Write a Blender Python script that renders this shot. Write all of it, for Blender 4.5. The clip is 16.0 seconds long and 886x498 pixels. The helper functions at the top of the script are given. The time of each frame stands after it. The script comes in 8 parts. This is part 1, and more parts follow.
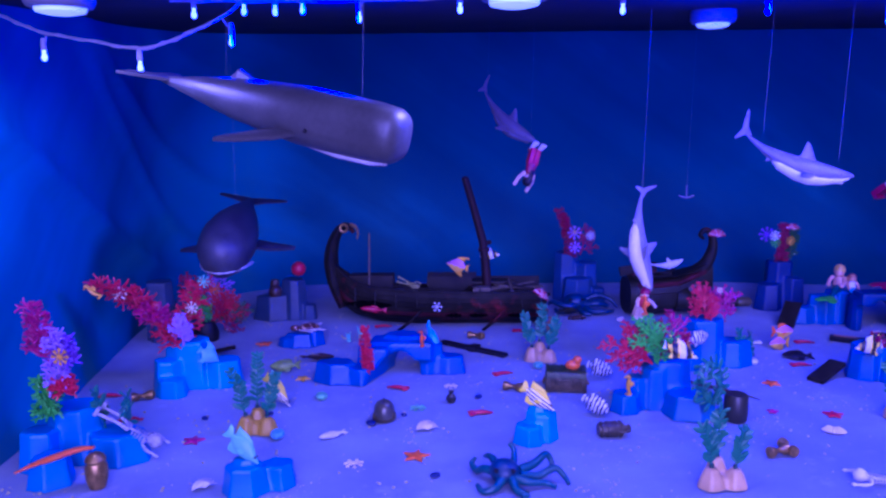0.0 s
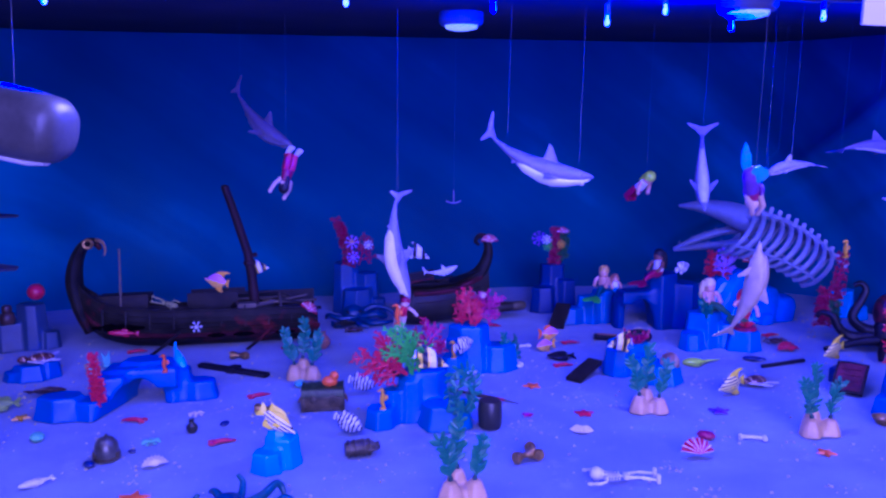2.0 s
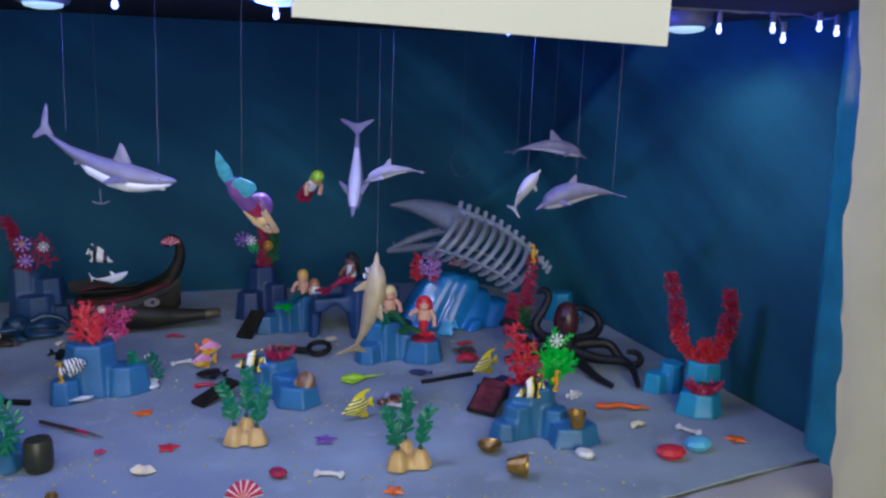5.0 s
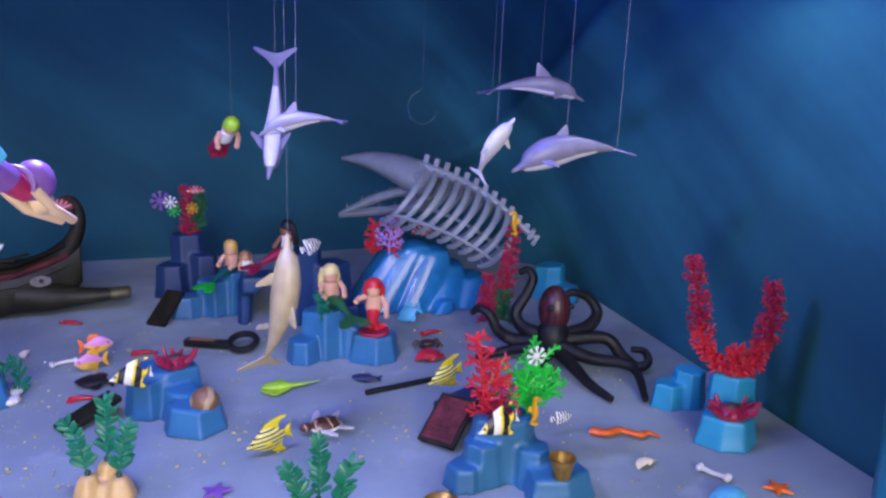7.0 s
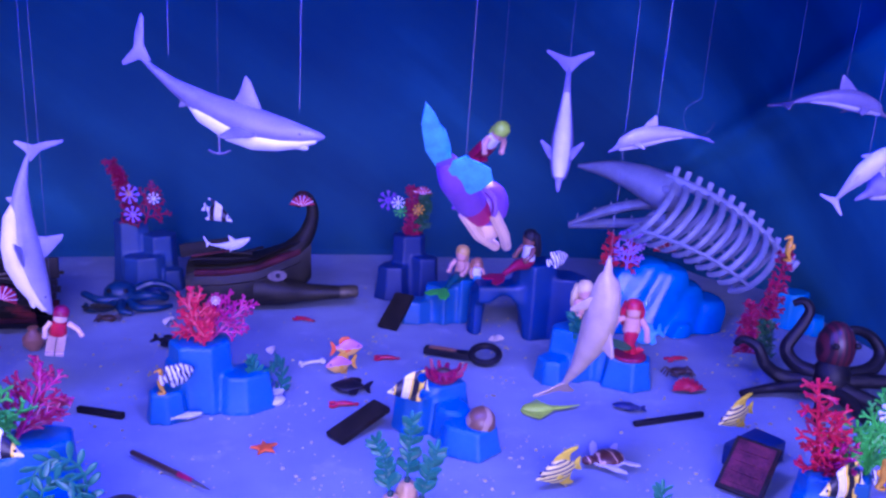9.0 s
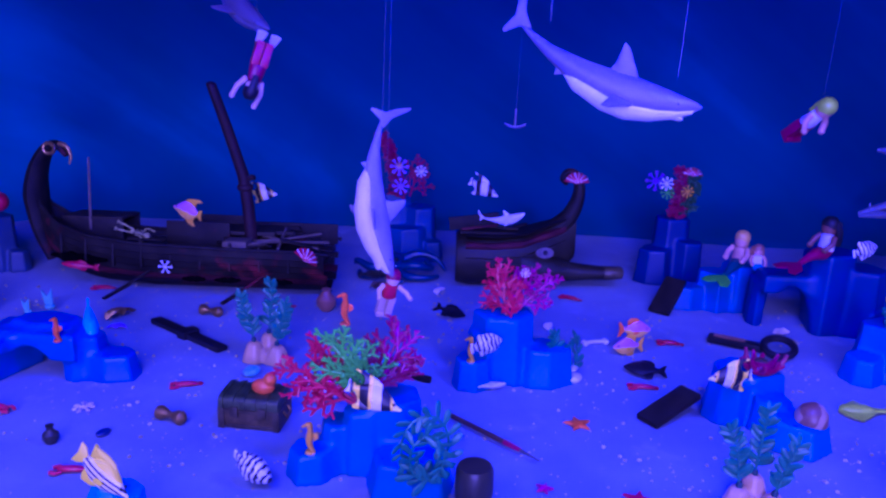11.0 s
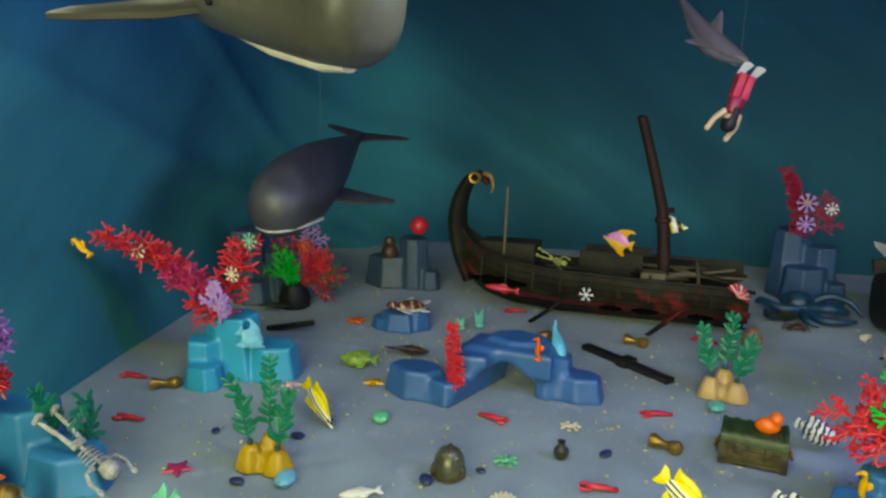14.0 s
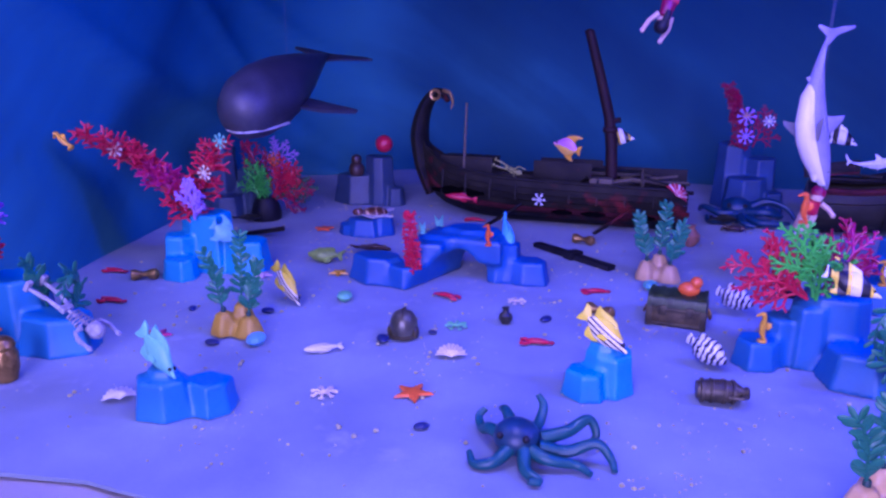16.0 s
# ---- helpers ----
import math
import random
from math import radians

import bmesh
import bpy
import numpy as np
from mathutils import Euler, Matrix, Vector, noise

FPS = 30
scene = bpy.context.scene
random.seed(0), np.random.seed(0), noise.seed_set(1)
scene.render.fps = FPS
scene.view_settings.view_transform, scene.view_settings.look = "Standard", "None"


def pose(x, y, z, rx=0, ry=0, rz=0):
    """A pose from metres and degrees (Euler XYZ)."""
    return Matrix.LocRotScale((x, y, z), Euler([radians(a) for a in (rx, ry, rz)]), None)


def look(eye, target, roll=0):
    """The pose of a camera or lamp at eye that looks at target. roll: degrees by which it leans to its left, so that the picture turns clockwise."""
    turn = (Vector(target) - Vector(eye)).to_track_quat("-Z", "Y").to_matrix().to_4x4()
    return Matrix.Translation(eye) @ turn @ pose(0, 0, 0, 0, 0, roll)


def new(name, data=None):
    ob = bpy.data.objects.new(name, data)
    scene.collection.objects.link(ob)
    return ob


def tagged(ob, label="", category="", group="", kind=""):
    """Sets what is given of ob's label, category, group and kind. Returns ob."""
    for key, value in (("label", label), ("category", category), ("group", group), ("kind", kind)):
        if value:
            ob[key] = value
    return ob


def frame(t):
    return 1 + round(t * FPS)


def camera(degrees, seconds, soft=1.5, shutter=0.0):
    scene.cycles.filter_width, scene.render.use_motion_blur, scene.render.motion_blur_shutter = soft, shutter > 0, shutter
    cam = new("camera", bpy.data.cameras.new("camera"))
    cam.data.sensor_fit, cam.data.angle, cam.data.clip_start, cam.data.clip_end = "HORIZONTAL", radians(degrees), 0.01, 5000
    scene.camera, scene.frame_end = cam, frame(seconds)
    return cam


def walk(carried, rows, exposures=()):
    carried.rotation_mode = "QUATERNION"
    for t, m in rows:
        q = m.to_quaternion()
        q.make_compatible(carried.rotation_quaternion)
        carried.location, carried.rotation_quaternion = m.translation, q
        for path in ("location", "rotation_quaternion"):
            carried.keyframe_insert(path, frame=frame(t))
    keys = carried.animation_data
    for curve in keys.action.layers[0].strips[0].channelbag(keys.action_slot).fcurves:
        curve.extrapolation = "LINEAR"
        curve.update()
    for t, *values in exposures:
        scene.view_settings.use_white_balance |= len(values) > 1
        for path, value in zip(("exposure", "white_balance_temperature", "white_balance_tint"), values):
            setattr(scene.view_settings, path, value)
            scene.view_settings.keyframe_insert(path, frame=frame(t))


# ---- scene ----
cam = camera(60.2, 16.0, soft=2.5)
PATH = [
    (0, (0.079, 0.207, 0.371), (-0.025, 2.176, 0.032), -0.3),
    (0.5, (0.102, 0.227, 0.366), (0.096, 2.198, 0.029), 0.3),
    (1, (0.129, 0.235, 0.364), (0.255, 2.206, 0.047), 0.7),
    (1.5, (0.159, 0.247, 0.361), (0.396, 2.208, 0.052), 0.4),
    (2, (0.185, 0.26, 0.355), (0.523, 2.207, 0.05), -0.1),
    (2.5, (0.215, 0.276, 0.351), (0.635, 2.207, 0.048), -0.7),
    (3, (0.263, 0.293, 0.355), (0.755, 2.206, 0.044), -1.5),
    (3.5, (0.305, 0.292, 0.37), (0.817, 2.198, 0.044), -1.6),
    (4, (0.373, 0.305, 0.375), (0.904, 2.205, 0.05), -0.6),
    (4.5, (0.462, 0.301, 0.38), (1.027, 2.192, 0.053), 0.3),
    (5, (0.577, 0.281, 0.376), (1.148, 2.166, 0.028), 1.0),
    (5.2, (0.601, 0.281, 0.376), (1.162, 2.167, 0.018), 1.1),
    (7.3, (0.707, 0.55, 0.363), (1.265, 2.402, -0.142), 1.0),
    (7.5, (0.681, 0.566, 0.369), (1.212, 2.427, -0.136), 1.2),
    (8, (0.637, 0.59, 0.379), (1.1, 2.471, -0.115), 1.6),
    (8.5, (0.592, 0.595, 0.381), (0.976, 2.492, -0.123), 1.6),
    (8.7, (0.572, 0.599, 0.373), (0.919, 2.502, -0.134), 2.0),
    (10.8, (0.402, 0.625, 0.353), (0.343, 2.542, -0.216), 2.5),
    (11, (0.389, 0.623, 0.348), (0.285, 2.538, -0.22), 2.2),
    (11.5, (0.348, 0.617, 0.345), (0.127, 2.527, -0.206), 1.5),
    (12, (0.316, 0.616, 0.354), (-0.006, 2.518, -0.174), 0.6),
    (12.5, (0.274, 0.611, 0.345), (-0.122, 2.503, -0.166), 0.6),
    (13, (0.231, 0.6, 0.344), (-0.265, 2.473, -0.152), 0.5),
    (13.5, (0.192, 0.589, 0.343), (-0.401, 2.432, -0.158), 0.2),
    (14, (0.146, 0.569, 0.338), (-0.52, 2.39, -0.154), 0.6),
    (14.5, (0.124, 0.545, 0.332), (-0.626, 2.331, -0.167), 0.1),
    (15, (0.132, 0.526, 0.314), (-0.629, 2.298, -0.214), -0.1),
    (15.5, (0.156, 0.514, 0.295), (-0.559, 2.297, -0.262), -0.1),
    (16, (0.2, 0.498, 0.281), (-0.412, 2.312, -0.296), 0.2),
]
EXPOSURES = [(0.0, -0.1, 4400, 126), (2.0, -0.12, 4350, 126), (3.0, 0.0, 4400, 106), (4.0, 0.1, 4800, 66), (4.5, 0.12, 5050, 42), (5.0, 0.06, 6400, 0), (7.5, 0.82, 6050, 32), (8.0, 0.72, 5000, 74), (8.5, 0.7, 4650, 96), (11.0, -0.4, 4500, 152), (12.0, -0.15, 4380, 136), (12.5, 0.0, 4650, 114), (13.0, 0.5, 5200, 46), (13.4, 0.56, 10500, -26), (14.1, 0.66, 10500, -26), (14.5, 0.68, 6000, 34), (15.0, 0.6, 4950, 68), (15.5, 0.4, 4700, 96), (16.0, 0.28, 4700, 114)]
walk(cam, [(t, look(eye, target, roll)) for t, eye, target, roll in PATH], EXPOSURES)

# ---- light ----
world = bpy.data.worlds.new("room_air")
scene.world = world
world.use_nodes = True
world.node_tree.nodes["Background"].inputs[0].default_value = (0.55, 0.62, 0.8, 1)
world.node_tree.nodes["Background"].inputs[1].default_value = 0.15


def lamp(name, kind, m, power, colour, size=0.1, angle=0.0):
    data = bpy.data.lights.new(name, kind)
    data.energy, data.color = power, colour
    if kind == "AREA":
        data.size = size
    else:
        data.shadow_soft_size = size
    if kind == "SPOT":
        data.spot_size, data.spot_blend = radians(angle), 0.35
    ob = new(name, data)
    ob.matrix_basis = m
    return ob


# The first puck is unseen, added only to brighten the left wall.
PUCKS = [(-0.30, 0.90, 1.0), (0.105, 0.885, 1.95), (0.393, 1.31, 0.32), (0.640, 1.02, 2.2), (1.125, 1.105, 0.72)]


def ceiling_z(y):
    return 0.515 + (y - 1.32) * 0.065


for px, py, power in PUCKS:
    lamp("puck_beam", "SPOT", pose(px, py, ceiling_z(py) - 0.036), power, (0.95, 0.98, 1.0), 0.03, 176)
# Unseen area lamp added in front of the display for the room's light.
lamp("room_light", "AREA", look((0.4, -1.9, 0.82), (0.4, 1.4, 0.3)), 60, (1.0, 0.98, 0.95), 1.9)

# ---- materials ----


def node(tree, kind, **inputs):
    n = tree.nodes.new(kind)
    for k, v in inputs.items():
        n.inputs[k.replace("_", " ")].default_value = v
    return n


def material(name, colour, rough=0.4, metal=0.0, vary=0.12, scale=60.0, bump=0.05, fine=900.0, spec=0.5, sheen=0.0, object_vary=0.0):
    """Colour with variation at two scales, fine relief, and wear in the gloss."""
    m = bpy.data.materials.new(name)
    m.use_nodes = True
    t = m.node_tree
    b = t.nodes["Principled BSDF"]
    b.inputs["Metallic"].default_value = metal
    b.inputs["Specular IOR Level"].default_value = spec
    b.inputs["Sheen Weight"].default_value = sheen
    co = t.nodes.new("ShaderNodeTexCoord")
    big = node(t, "ShaderNodeTexNoise", Scale=scale, Detail=4.0)
    small = node(t, "ShaderNodeTexNoise", Scale=fine, Detail=2.0)
    t.links.new(co.outputs["Object"], big.inputs["Vector"])
    t.links.new(co.outputs["Object"], small.inputs["Vector"])
    mix = node(t, "ShaderNodeMix")
    mix.data_type = "RGBA"
    dark = [c * (1 - vary * 1.6) for c in colour]
    lite = [min(1, c * (1 + vary) + 0.01 * vary) for c in colour]
    mix.inputs["A"].default_value, mix.inputs["B"].default_value = (*dark, 1), (*lite, 1)
    addn = node(t, "ShaderNodeMath")
    addn.operation = "MULTIPLY_ADD"
    addn.inputs[1].default_value, addn.inputs[2].default_value = 0.35, 0.0
    t.links.new(small.outputs["Fac"], addn.inputs[0])
    t.links.new(big.outputs["Fac"], addn.inputs[2])
    ramp = node(t, "ShaderNodeMapRange")
    ramp.inputs["From Min"].default_value, ramp.inputs["From Max"].default_value = 0.45, 0.95
    t.links.new(addn.outputs[0], ramp.inputs["Value"])
    t.links.new(ramp.outputs[0], mix.inputs["Factor"])
    out = mix.outputs["Result"]
    if object_vary:
        info = t.nodes.new("ShaderNodeObjectInfo")
        hsv = t.nodes.new("ShaderNodeHueSaturation")
        span = node(t, "ShaderNodeMapRange")
        span.inputs["To Min"].default_value, span.inputs["To Max"].default_value = 1 - object_vary, 1 + object_vary
        t.links.new(info.outputs["Random"], span.inputs["Value"])
        t.links.new(span.outputs[0], hsv.inputs["Value"])
        t.links.new(out, hsv.inputs["Color"])
        out = hsv.outputs["Color"]
    t.links.new(out, b.inputs["Base Color"])
    rr = node(t, "ShaderNodeMapRange")
    rr.inputs["To Min"].default_value, rr.inputs["To Max"].default_value = max(0.05, rough - 0.08), min(1, rough + 0.1)
    t.links.new(big.outputs["Fac"], rr.inputs["Value"])
    t.links.new(rr.outputs[0], b.inputs["Roughness"])
    if bump:
        bp = node(t, "ShaderNodeBump", Strength=bump, Distance=0.001)
        t.links.new(small.outputs["Fac"], bp.inputs["Height"])
        t.links.new(bp.outputs[0], b.inputs["Normal"])
    return m


def banded(name, a, c, bands, axis=0, width=0.5, third=None, third_at=0.0, rough=0.35, wobble=0.15, soft=0.03, shift=0.0, grain=60.0):
    """Toy paint in stripes across the object's own length; third: a colour past third_at on the upright axis."""
    m = material(name, a, rough, vary=0.05)
    t = m.node_tree
    b = t.nodes["Principled BSDF"]
    base = b.inputs["Base Color"].links[0].from_socket
    co = t.nodes.new("ShaderNodeTexCoord")
    sep = t.nodes.new("ShaderNodeSeparateXYZ")
    t.links.new(co.outputs["Object"], sep.inputs[0])
    noise_n = node(t, "ShaderNodeTexNoise", Scale=grain)
    t.links.new(co.outputs["Object"], noise_n.inputs["Vector"])
    k = node(t, "ShaderNodeMath")
    k.operation = "MULTIPLY_ADD"
    k.inputs[1].default_value = bands
    t.links.new(sep.outputs[axis], k.inputs[0])
    off = node(t, "ShaderNodeMath")
    off.operation = "MULTIPLY_ADD"
    off.inputs[1].default_value, off.inputs[2].default_value = wobble * 3, shift
    t.links.new(noise_n.outputs["Fac"], off.inputs[0])
    t.links.new(off.outputs[0], k.inputs[2])
    fr = t.nodes.new("ShaderNodeMath")
    fr.operation = "PINGPONG"
    fr.inputs[1].default_value = 1.0
    t.links.new(k.outputs[0], fr.inputs[0])
    st = node(t, "ShaderNodeMapRange")
    st.inputs["From Min"].default_value, st.inputs["From Max"].default_value = width - soft, width + soft
    t.links.new(fr.outputs[0], st.inputs["Value"])
    mx = t.nodes.new("ShaderNodeMix")
    mx.data_type = "RGBA"
    t.links.new(st.outputs[0], mx.inputs["Factor"])
    t.links.new(base, mx.inputs["A"])
    mx.inputs["B"].default_value = (*c, 1)
    res = mx.outputs["Result"]
    if third:
        s2 = node(t, "ShaderNodeMapRange")
        s2.inputs["From Min"].default_value, s2.inputs["From Max"].default_value = third_at - 0.001, third_at + 0.001
        t.links.new(sep.outputs[2], s2.inputs["Value"])
        m2 = t.nodes.new("ShaderNodeMix")
        m2.data_type = "RGBA"
        t.links.new(s2.outputs[0], m2.inputs["Factor"])
        t.links.new(res, m2.inputs["A"])
        m2.inputs["B"].default_value = (*third, 1)
        res = m2.outputs["Result"]
    t.links.new(res, b.inputs["Base Color"])
    return m


def glow(name, colour, strength):
    m = bpy.data.materials.new(name)
    m.use_nodes = True
    b = m.node_tree.nodes["Principled BSDF"]
    b.inputs["Base Color"].default_value = (*colour, 1)
    b.inputs["Emission Color"].default_value = (*colour, 1)
    b.inputs["Emission Strength"].default_value = strength
    return m


def backdrop_material():
    """Printed cloth: sea blue-green with slanting shafts of paler and darker water; side walls brightened in the
    colour.
    """
    m = material("printed_sea_cloth", (0.010, 0.075, 0.115), 0.8, vary=0.1, scale=6, bump=0.2, fine=700, spec=0.12)
    t = m.node_tree
    b = t.nodes["Principled BSDF"]
    co = t.nodes.new("ShaderNodeTexCoord")

    def mapped(turn, scale, seed):
        """Noise drawn out along slanting lines that run on round the corners."""
        dot = []
        for axis in ((0.5, -0.5, turn), (turn * 0.6, -turn * 0.6, -0.8)):
            v = t.nodes.new("ShaderNodeVectorMath")
            v.operation = "DOT_PRODUCT"
            v.inputs[1].default_value = axis
            t.links.new(co.outputs["Object"], v.inputs[0])
            dot.append(v.outputs["Value"])
        xyz = t.nodes.new("ShaderNodeCombineXYZ")
        t.links.new(dot[0], xyz.inputs[0])
        t.links.new(dot[1], xyz.inputs[1])
        mp = t.nodes.new("ShaderNodeMapping")
        mp.inputs["Location"].default_value = (seed, seed * 0.7, 0)
        mp.inputs["Scale"].default_value = scale
        t.links.new(xyz.outputs[0], mp.inputs["Vector"])
        n = node(t, "ShaderNodeTexNoise", Scale=1.0, Detail=4.0, Roughness=0.5)
        t.links.new(mp.outputs[0], n.inputs["Vector"])
        return n.outputs["Fac"]

    shafts, fine_shafts = mapped(0.75, (7.0, 1.1, 1), 3.1), mapped(0.55, (19.0, 2.0, 1), 8.4)
    clouds = node(t, "ShaderNodeTexNoise", Scale=3.2, Detail=5.0)
    t.links.new(co.outputs["Object"], clouds.inputs["Vector"])

    def madd(x, k, y):
        a = node(t, "ShaderNodeMath")
        a.operation = "MULTIPLY_ADD"
        a.inputs[1].default_value = k
        t.links.new(x, a.inputs[0])
        t.links.new(y, a.inputs[2])
        return a.outputs[0]

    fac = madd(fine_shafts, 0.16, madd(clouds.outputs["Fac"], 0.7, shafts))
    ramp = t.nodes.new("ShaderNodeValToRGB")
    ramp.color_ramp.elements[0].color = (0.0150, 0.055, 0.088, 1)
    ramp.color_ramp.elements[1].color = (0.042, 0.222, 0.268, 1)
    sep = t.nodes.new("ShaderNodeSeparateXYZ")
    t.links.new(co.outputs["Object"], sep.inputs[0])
    # Paler towards both sides: light on the side walls put into the colour.
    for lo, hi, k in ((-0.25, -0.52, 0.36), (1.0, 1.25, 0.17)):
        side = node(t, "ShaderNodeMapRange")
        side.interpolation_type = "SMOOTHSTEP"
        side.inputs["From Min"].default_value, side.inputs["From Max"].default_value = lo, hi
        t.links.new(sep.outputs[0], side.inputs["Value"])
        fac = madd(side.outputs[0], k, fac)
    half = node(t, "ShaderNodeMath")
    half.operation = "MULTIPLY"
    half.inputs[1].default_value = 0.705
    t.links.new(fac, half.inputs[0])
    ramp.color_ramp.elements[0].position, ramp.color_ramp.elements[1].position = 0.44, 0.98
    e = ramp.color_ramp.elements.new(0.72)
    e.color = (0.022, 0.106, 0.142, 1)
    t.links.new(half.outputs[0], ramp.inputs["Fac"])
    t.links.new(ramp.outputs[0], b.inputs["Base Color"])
    return m


M = {
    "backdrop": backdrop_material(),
    "hem": material("satin_teal_cloth", (0.03, 0.28, 0.33), 0.3, vary=0.2, scale=20, bump=0.2, fine=500, spec=0.5),
    "felt": material("lavender_blue_cloth", (0.238, 0.304, 0.342), 0.85, vary=0.20, scale=9, bump=0.35, fine=1500, spec=0.15, sheen=0.2),
    "ceiling": material("dark_board", (0.060, 0.052, 0.060), 0.8, vary=0.2, scale=8, bump=0.2, fine=300, spec=0.2),
    "white_cloth": material("white_table_cloth", (0.70, 0.67, 0.61), 0.75, vary=0.06, scale=9, bump=0.25, fine=1200, spec=0.2),
    "paper": material("white_card", (0.80, 0.79, 0.76), 0.7, vary=0.03, scale=10, bump=0.05),
    "plaster": material("room_plaster", (0.55, 0.53, 0.50), 0.9, vary=0.08, scale=4, bump=0.2, fine=120, spec=0.1),
    "room_floor": material("room_floor_tile", (0.30, 0.27, 0.24), 0.5, vary=0.15, scale=6, bump=0.1),
    "rock": material("mid_blue_plastic", (0.028, 0.138, 0.285), 0.40, vary=0.10, scale=35, bump=0.1, object_vary=0.12),
    "rock_light": material("light_blue_plastic", (0.024, 0.27, 0.44), 0.36, vary=0.10, scale=35, bump=0.1, object_vary=0.1),
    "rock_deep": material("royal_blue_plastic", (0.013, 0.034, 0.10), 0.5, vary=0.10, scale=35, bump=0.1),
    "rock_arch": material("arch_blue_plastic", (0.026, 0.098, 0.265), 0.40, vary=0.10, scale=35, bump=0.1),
    # Dull blue, darkened further by the shade behind the wreck.
    "rock_shaded": material("shaded_dull_blue_plastic", (0.026, 0.068, 0.145), 0.5, vary=0.15, scale=35, bump=0.12),
    "rock_grey": material("slate_blue_plastic", (0.040, 0.072, 0.115), 0.45, vary=0.18, scale=35, bump=0.12),
    "rock_pale": material("pale_mid_blue_plastic", (0.026, 0.185, 0.38), 0.38, vary=0.10, scale=35, bump=0.1),
    # Darker copy of the arch blue: the rear arch's shade is in the colour.
    "rock_arch_shaded": material("shaded_arch_blue_plastic", (0.011, 0.045, 0.14), 0.46, vary=0.12, scale=35, bump=0.1),
    "rock_shiny": material("glossy_blue_plastic", (0.018, 0.17, 0.40), 0.14, vary=0.2, scale=25, bump=0.1),
    "hull": material("dark_ship_wood", (0.0145, 0.0125, 0.0055), 0.62, spec=0.22, vary=0.4, scale=45, bump=0.5, fine=500, object_vary=0.25),
    "hull_red": material("worn_red_wood", (0.09, 0.014, 0.014), 0.62, spec=0.22, vary=0.4, scale=45, bump=0.5, fine=500, object_vary=0.2),
    "deck": material("brown_deck_wood", (0.024, 0.020, 0.009), 0.66, spec=0.22, vary=0.4, scale=50, bump=0.5, fine=500, object_vary=0.3),
    "mast": material("dark_red_mast", (0.022, 0.008, 0.007), 0.6, spec=0.22, vary=0.3, scale=40, bump=0.3),
    "gold": material("aged_gold_plastic", (0.42, 0.25, 0.06), 0.33, metal=0.75, vary=0.35, scale=120, bump=0.2),
    "rope": material("pale_rope", (0.13, 0.105, 0.055), 0.8, vary=0.2, scale=200, bump=0.3),
    "hull_olive": material("olive_ship_plastic", (0.024, 0.022, 0.009), 0.5, spec=0.3, vary=0.35, scale=40, bump=0.3),
    "gold_dull": material("tarnished_bronze", (0.10, 0.085, 0.04), 0.45, metal=0.3, vary=0.3, scale=90, bump=0.2),
    "eye_pale": material("faded_white_paint", (0.17, 0.14, 0.12), 0.6, vary=0.3, scale=120),
    "white": material("white_plastic", (0.72, 0.72, 0.70), 0.4, vary=0.05),
    "black": material("black_plastic", (0.010, 0.010, 0.012), 0.5, vary=0.2, spec=0.3),
    # Near-black that stands for the shade inside hull splits.
    "dark_gap": material("painted_hollow_shade", (0.002, 0.002, 0.002), 0.95, vary=0.1, spec=0.0),
    "puck": material("lamp_housing", (0.18, 0.18, 0.21), 0.4, vary=0.05),
    "lens": glow("lamp_lens", (0.6, 0.88, 1.0), 0.6),
    "bulb": glow("blue_bulb", (0.24, 0.30, 1.0), 6.0),
    "wire": material("white_cable", (0.32, 0.32, 0.36), 0.5, vary=0.05),
    "thread": material("nylon_thread", (0.16, 0.17, 0.2), 0.25, vary=0.05, bump=0.0),
}



def patched(m, colour, scale, lo, hi):
    """Worn patches of another paint over a material."""
    t = m.node_tree
    b = t.nodes["Principled BSDF"]
    base = b.inputs["Base Color"].links[0].from_socket
    co = t.nodes.new("ShaderNodeTexCoord")
    n = node(t, "ShaderNodeTexNoise", Scale=scale, Detail=4.0, Roughness=0.6)
    t.links.new(co.outputs["Object"], n.inputs["Vector"])
    k = node(t, "ShaderNodeMapRange")
    k.inputs["From Min"].default_value, k.inputs["From Max"].default_value = lo, hi
    t.links.new(n.outputs["Fac"], k.inputs["Value"])
    mx = t.nodes.new("ShaderNodeMix")
    mx.data_type = "RGBA"
    t.links.new(k.outputs[0], mx.inputs["Factor"])
    t.links.new(base, mx.inputs["A"])
    mx.inputs["B"].default_value = (*colour, 1)
    t.links.new(mx.outputs["Result"], b.inputs["Base Color"])


patched(M["hull"], (0.17, 0.018, 0.014), 14.0, 0.59, 0.70)
patched(M["hull"], (0.008, 0.007, 0.004), 30.0, 0.54, 0.66)
patched(M["deck"], (0.028, 0.024, 0.012), 22.0, 0.5, 0.62)
patched(M["felt"], (0.172, 0.218, 0.29), 3.0, 0.50, 0.66)
patched(M["felt"], (0.28, 0.33, 0.395), 17.0, 0.60, 0.72)

# ---- building kit ----


def mesh_object(name, bm, mats, smooth=False):
    me = bpy.data.meshes.new(name)
    bmesh.ops.recalc_face_normals(bm, faces=bm.faces)
    bm.to_mesh(me)
    bm.free()
    for x in mats if isinstance(mats, (list, tuple)) else [mats]:
        me.materials.append(x)
    if smooth:
        me.polygons.foreach_set("use_smooth", [True] * len(me.polygons))
        me.set_sharp_from_angle(angle=radians(smooth if smooth is not True else 40))
    return new(name, me)


def part(name, bm, mat, parent, label="", smooth=40):
    ob = mesh_object(name, bm, mat, smooth)
    ob.parent = parent
    if label:
        ob["label"] = label
    return ob


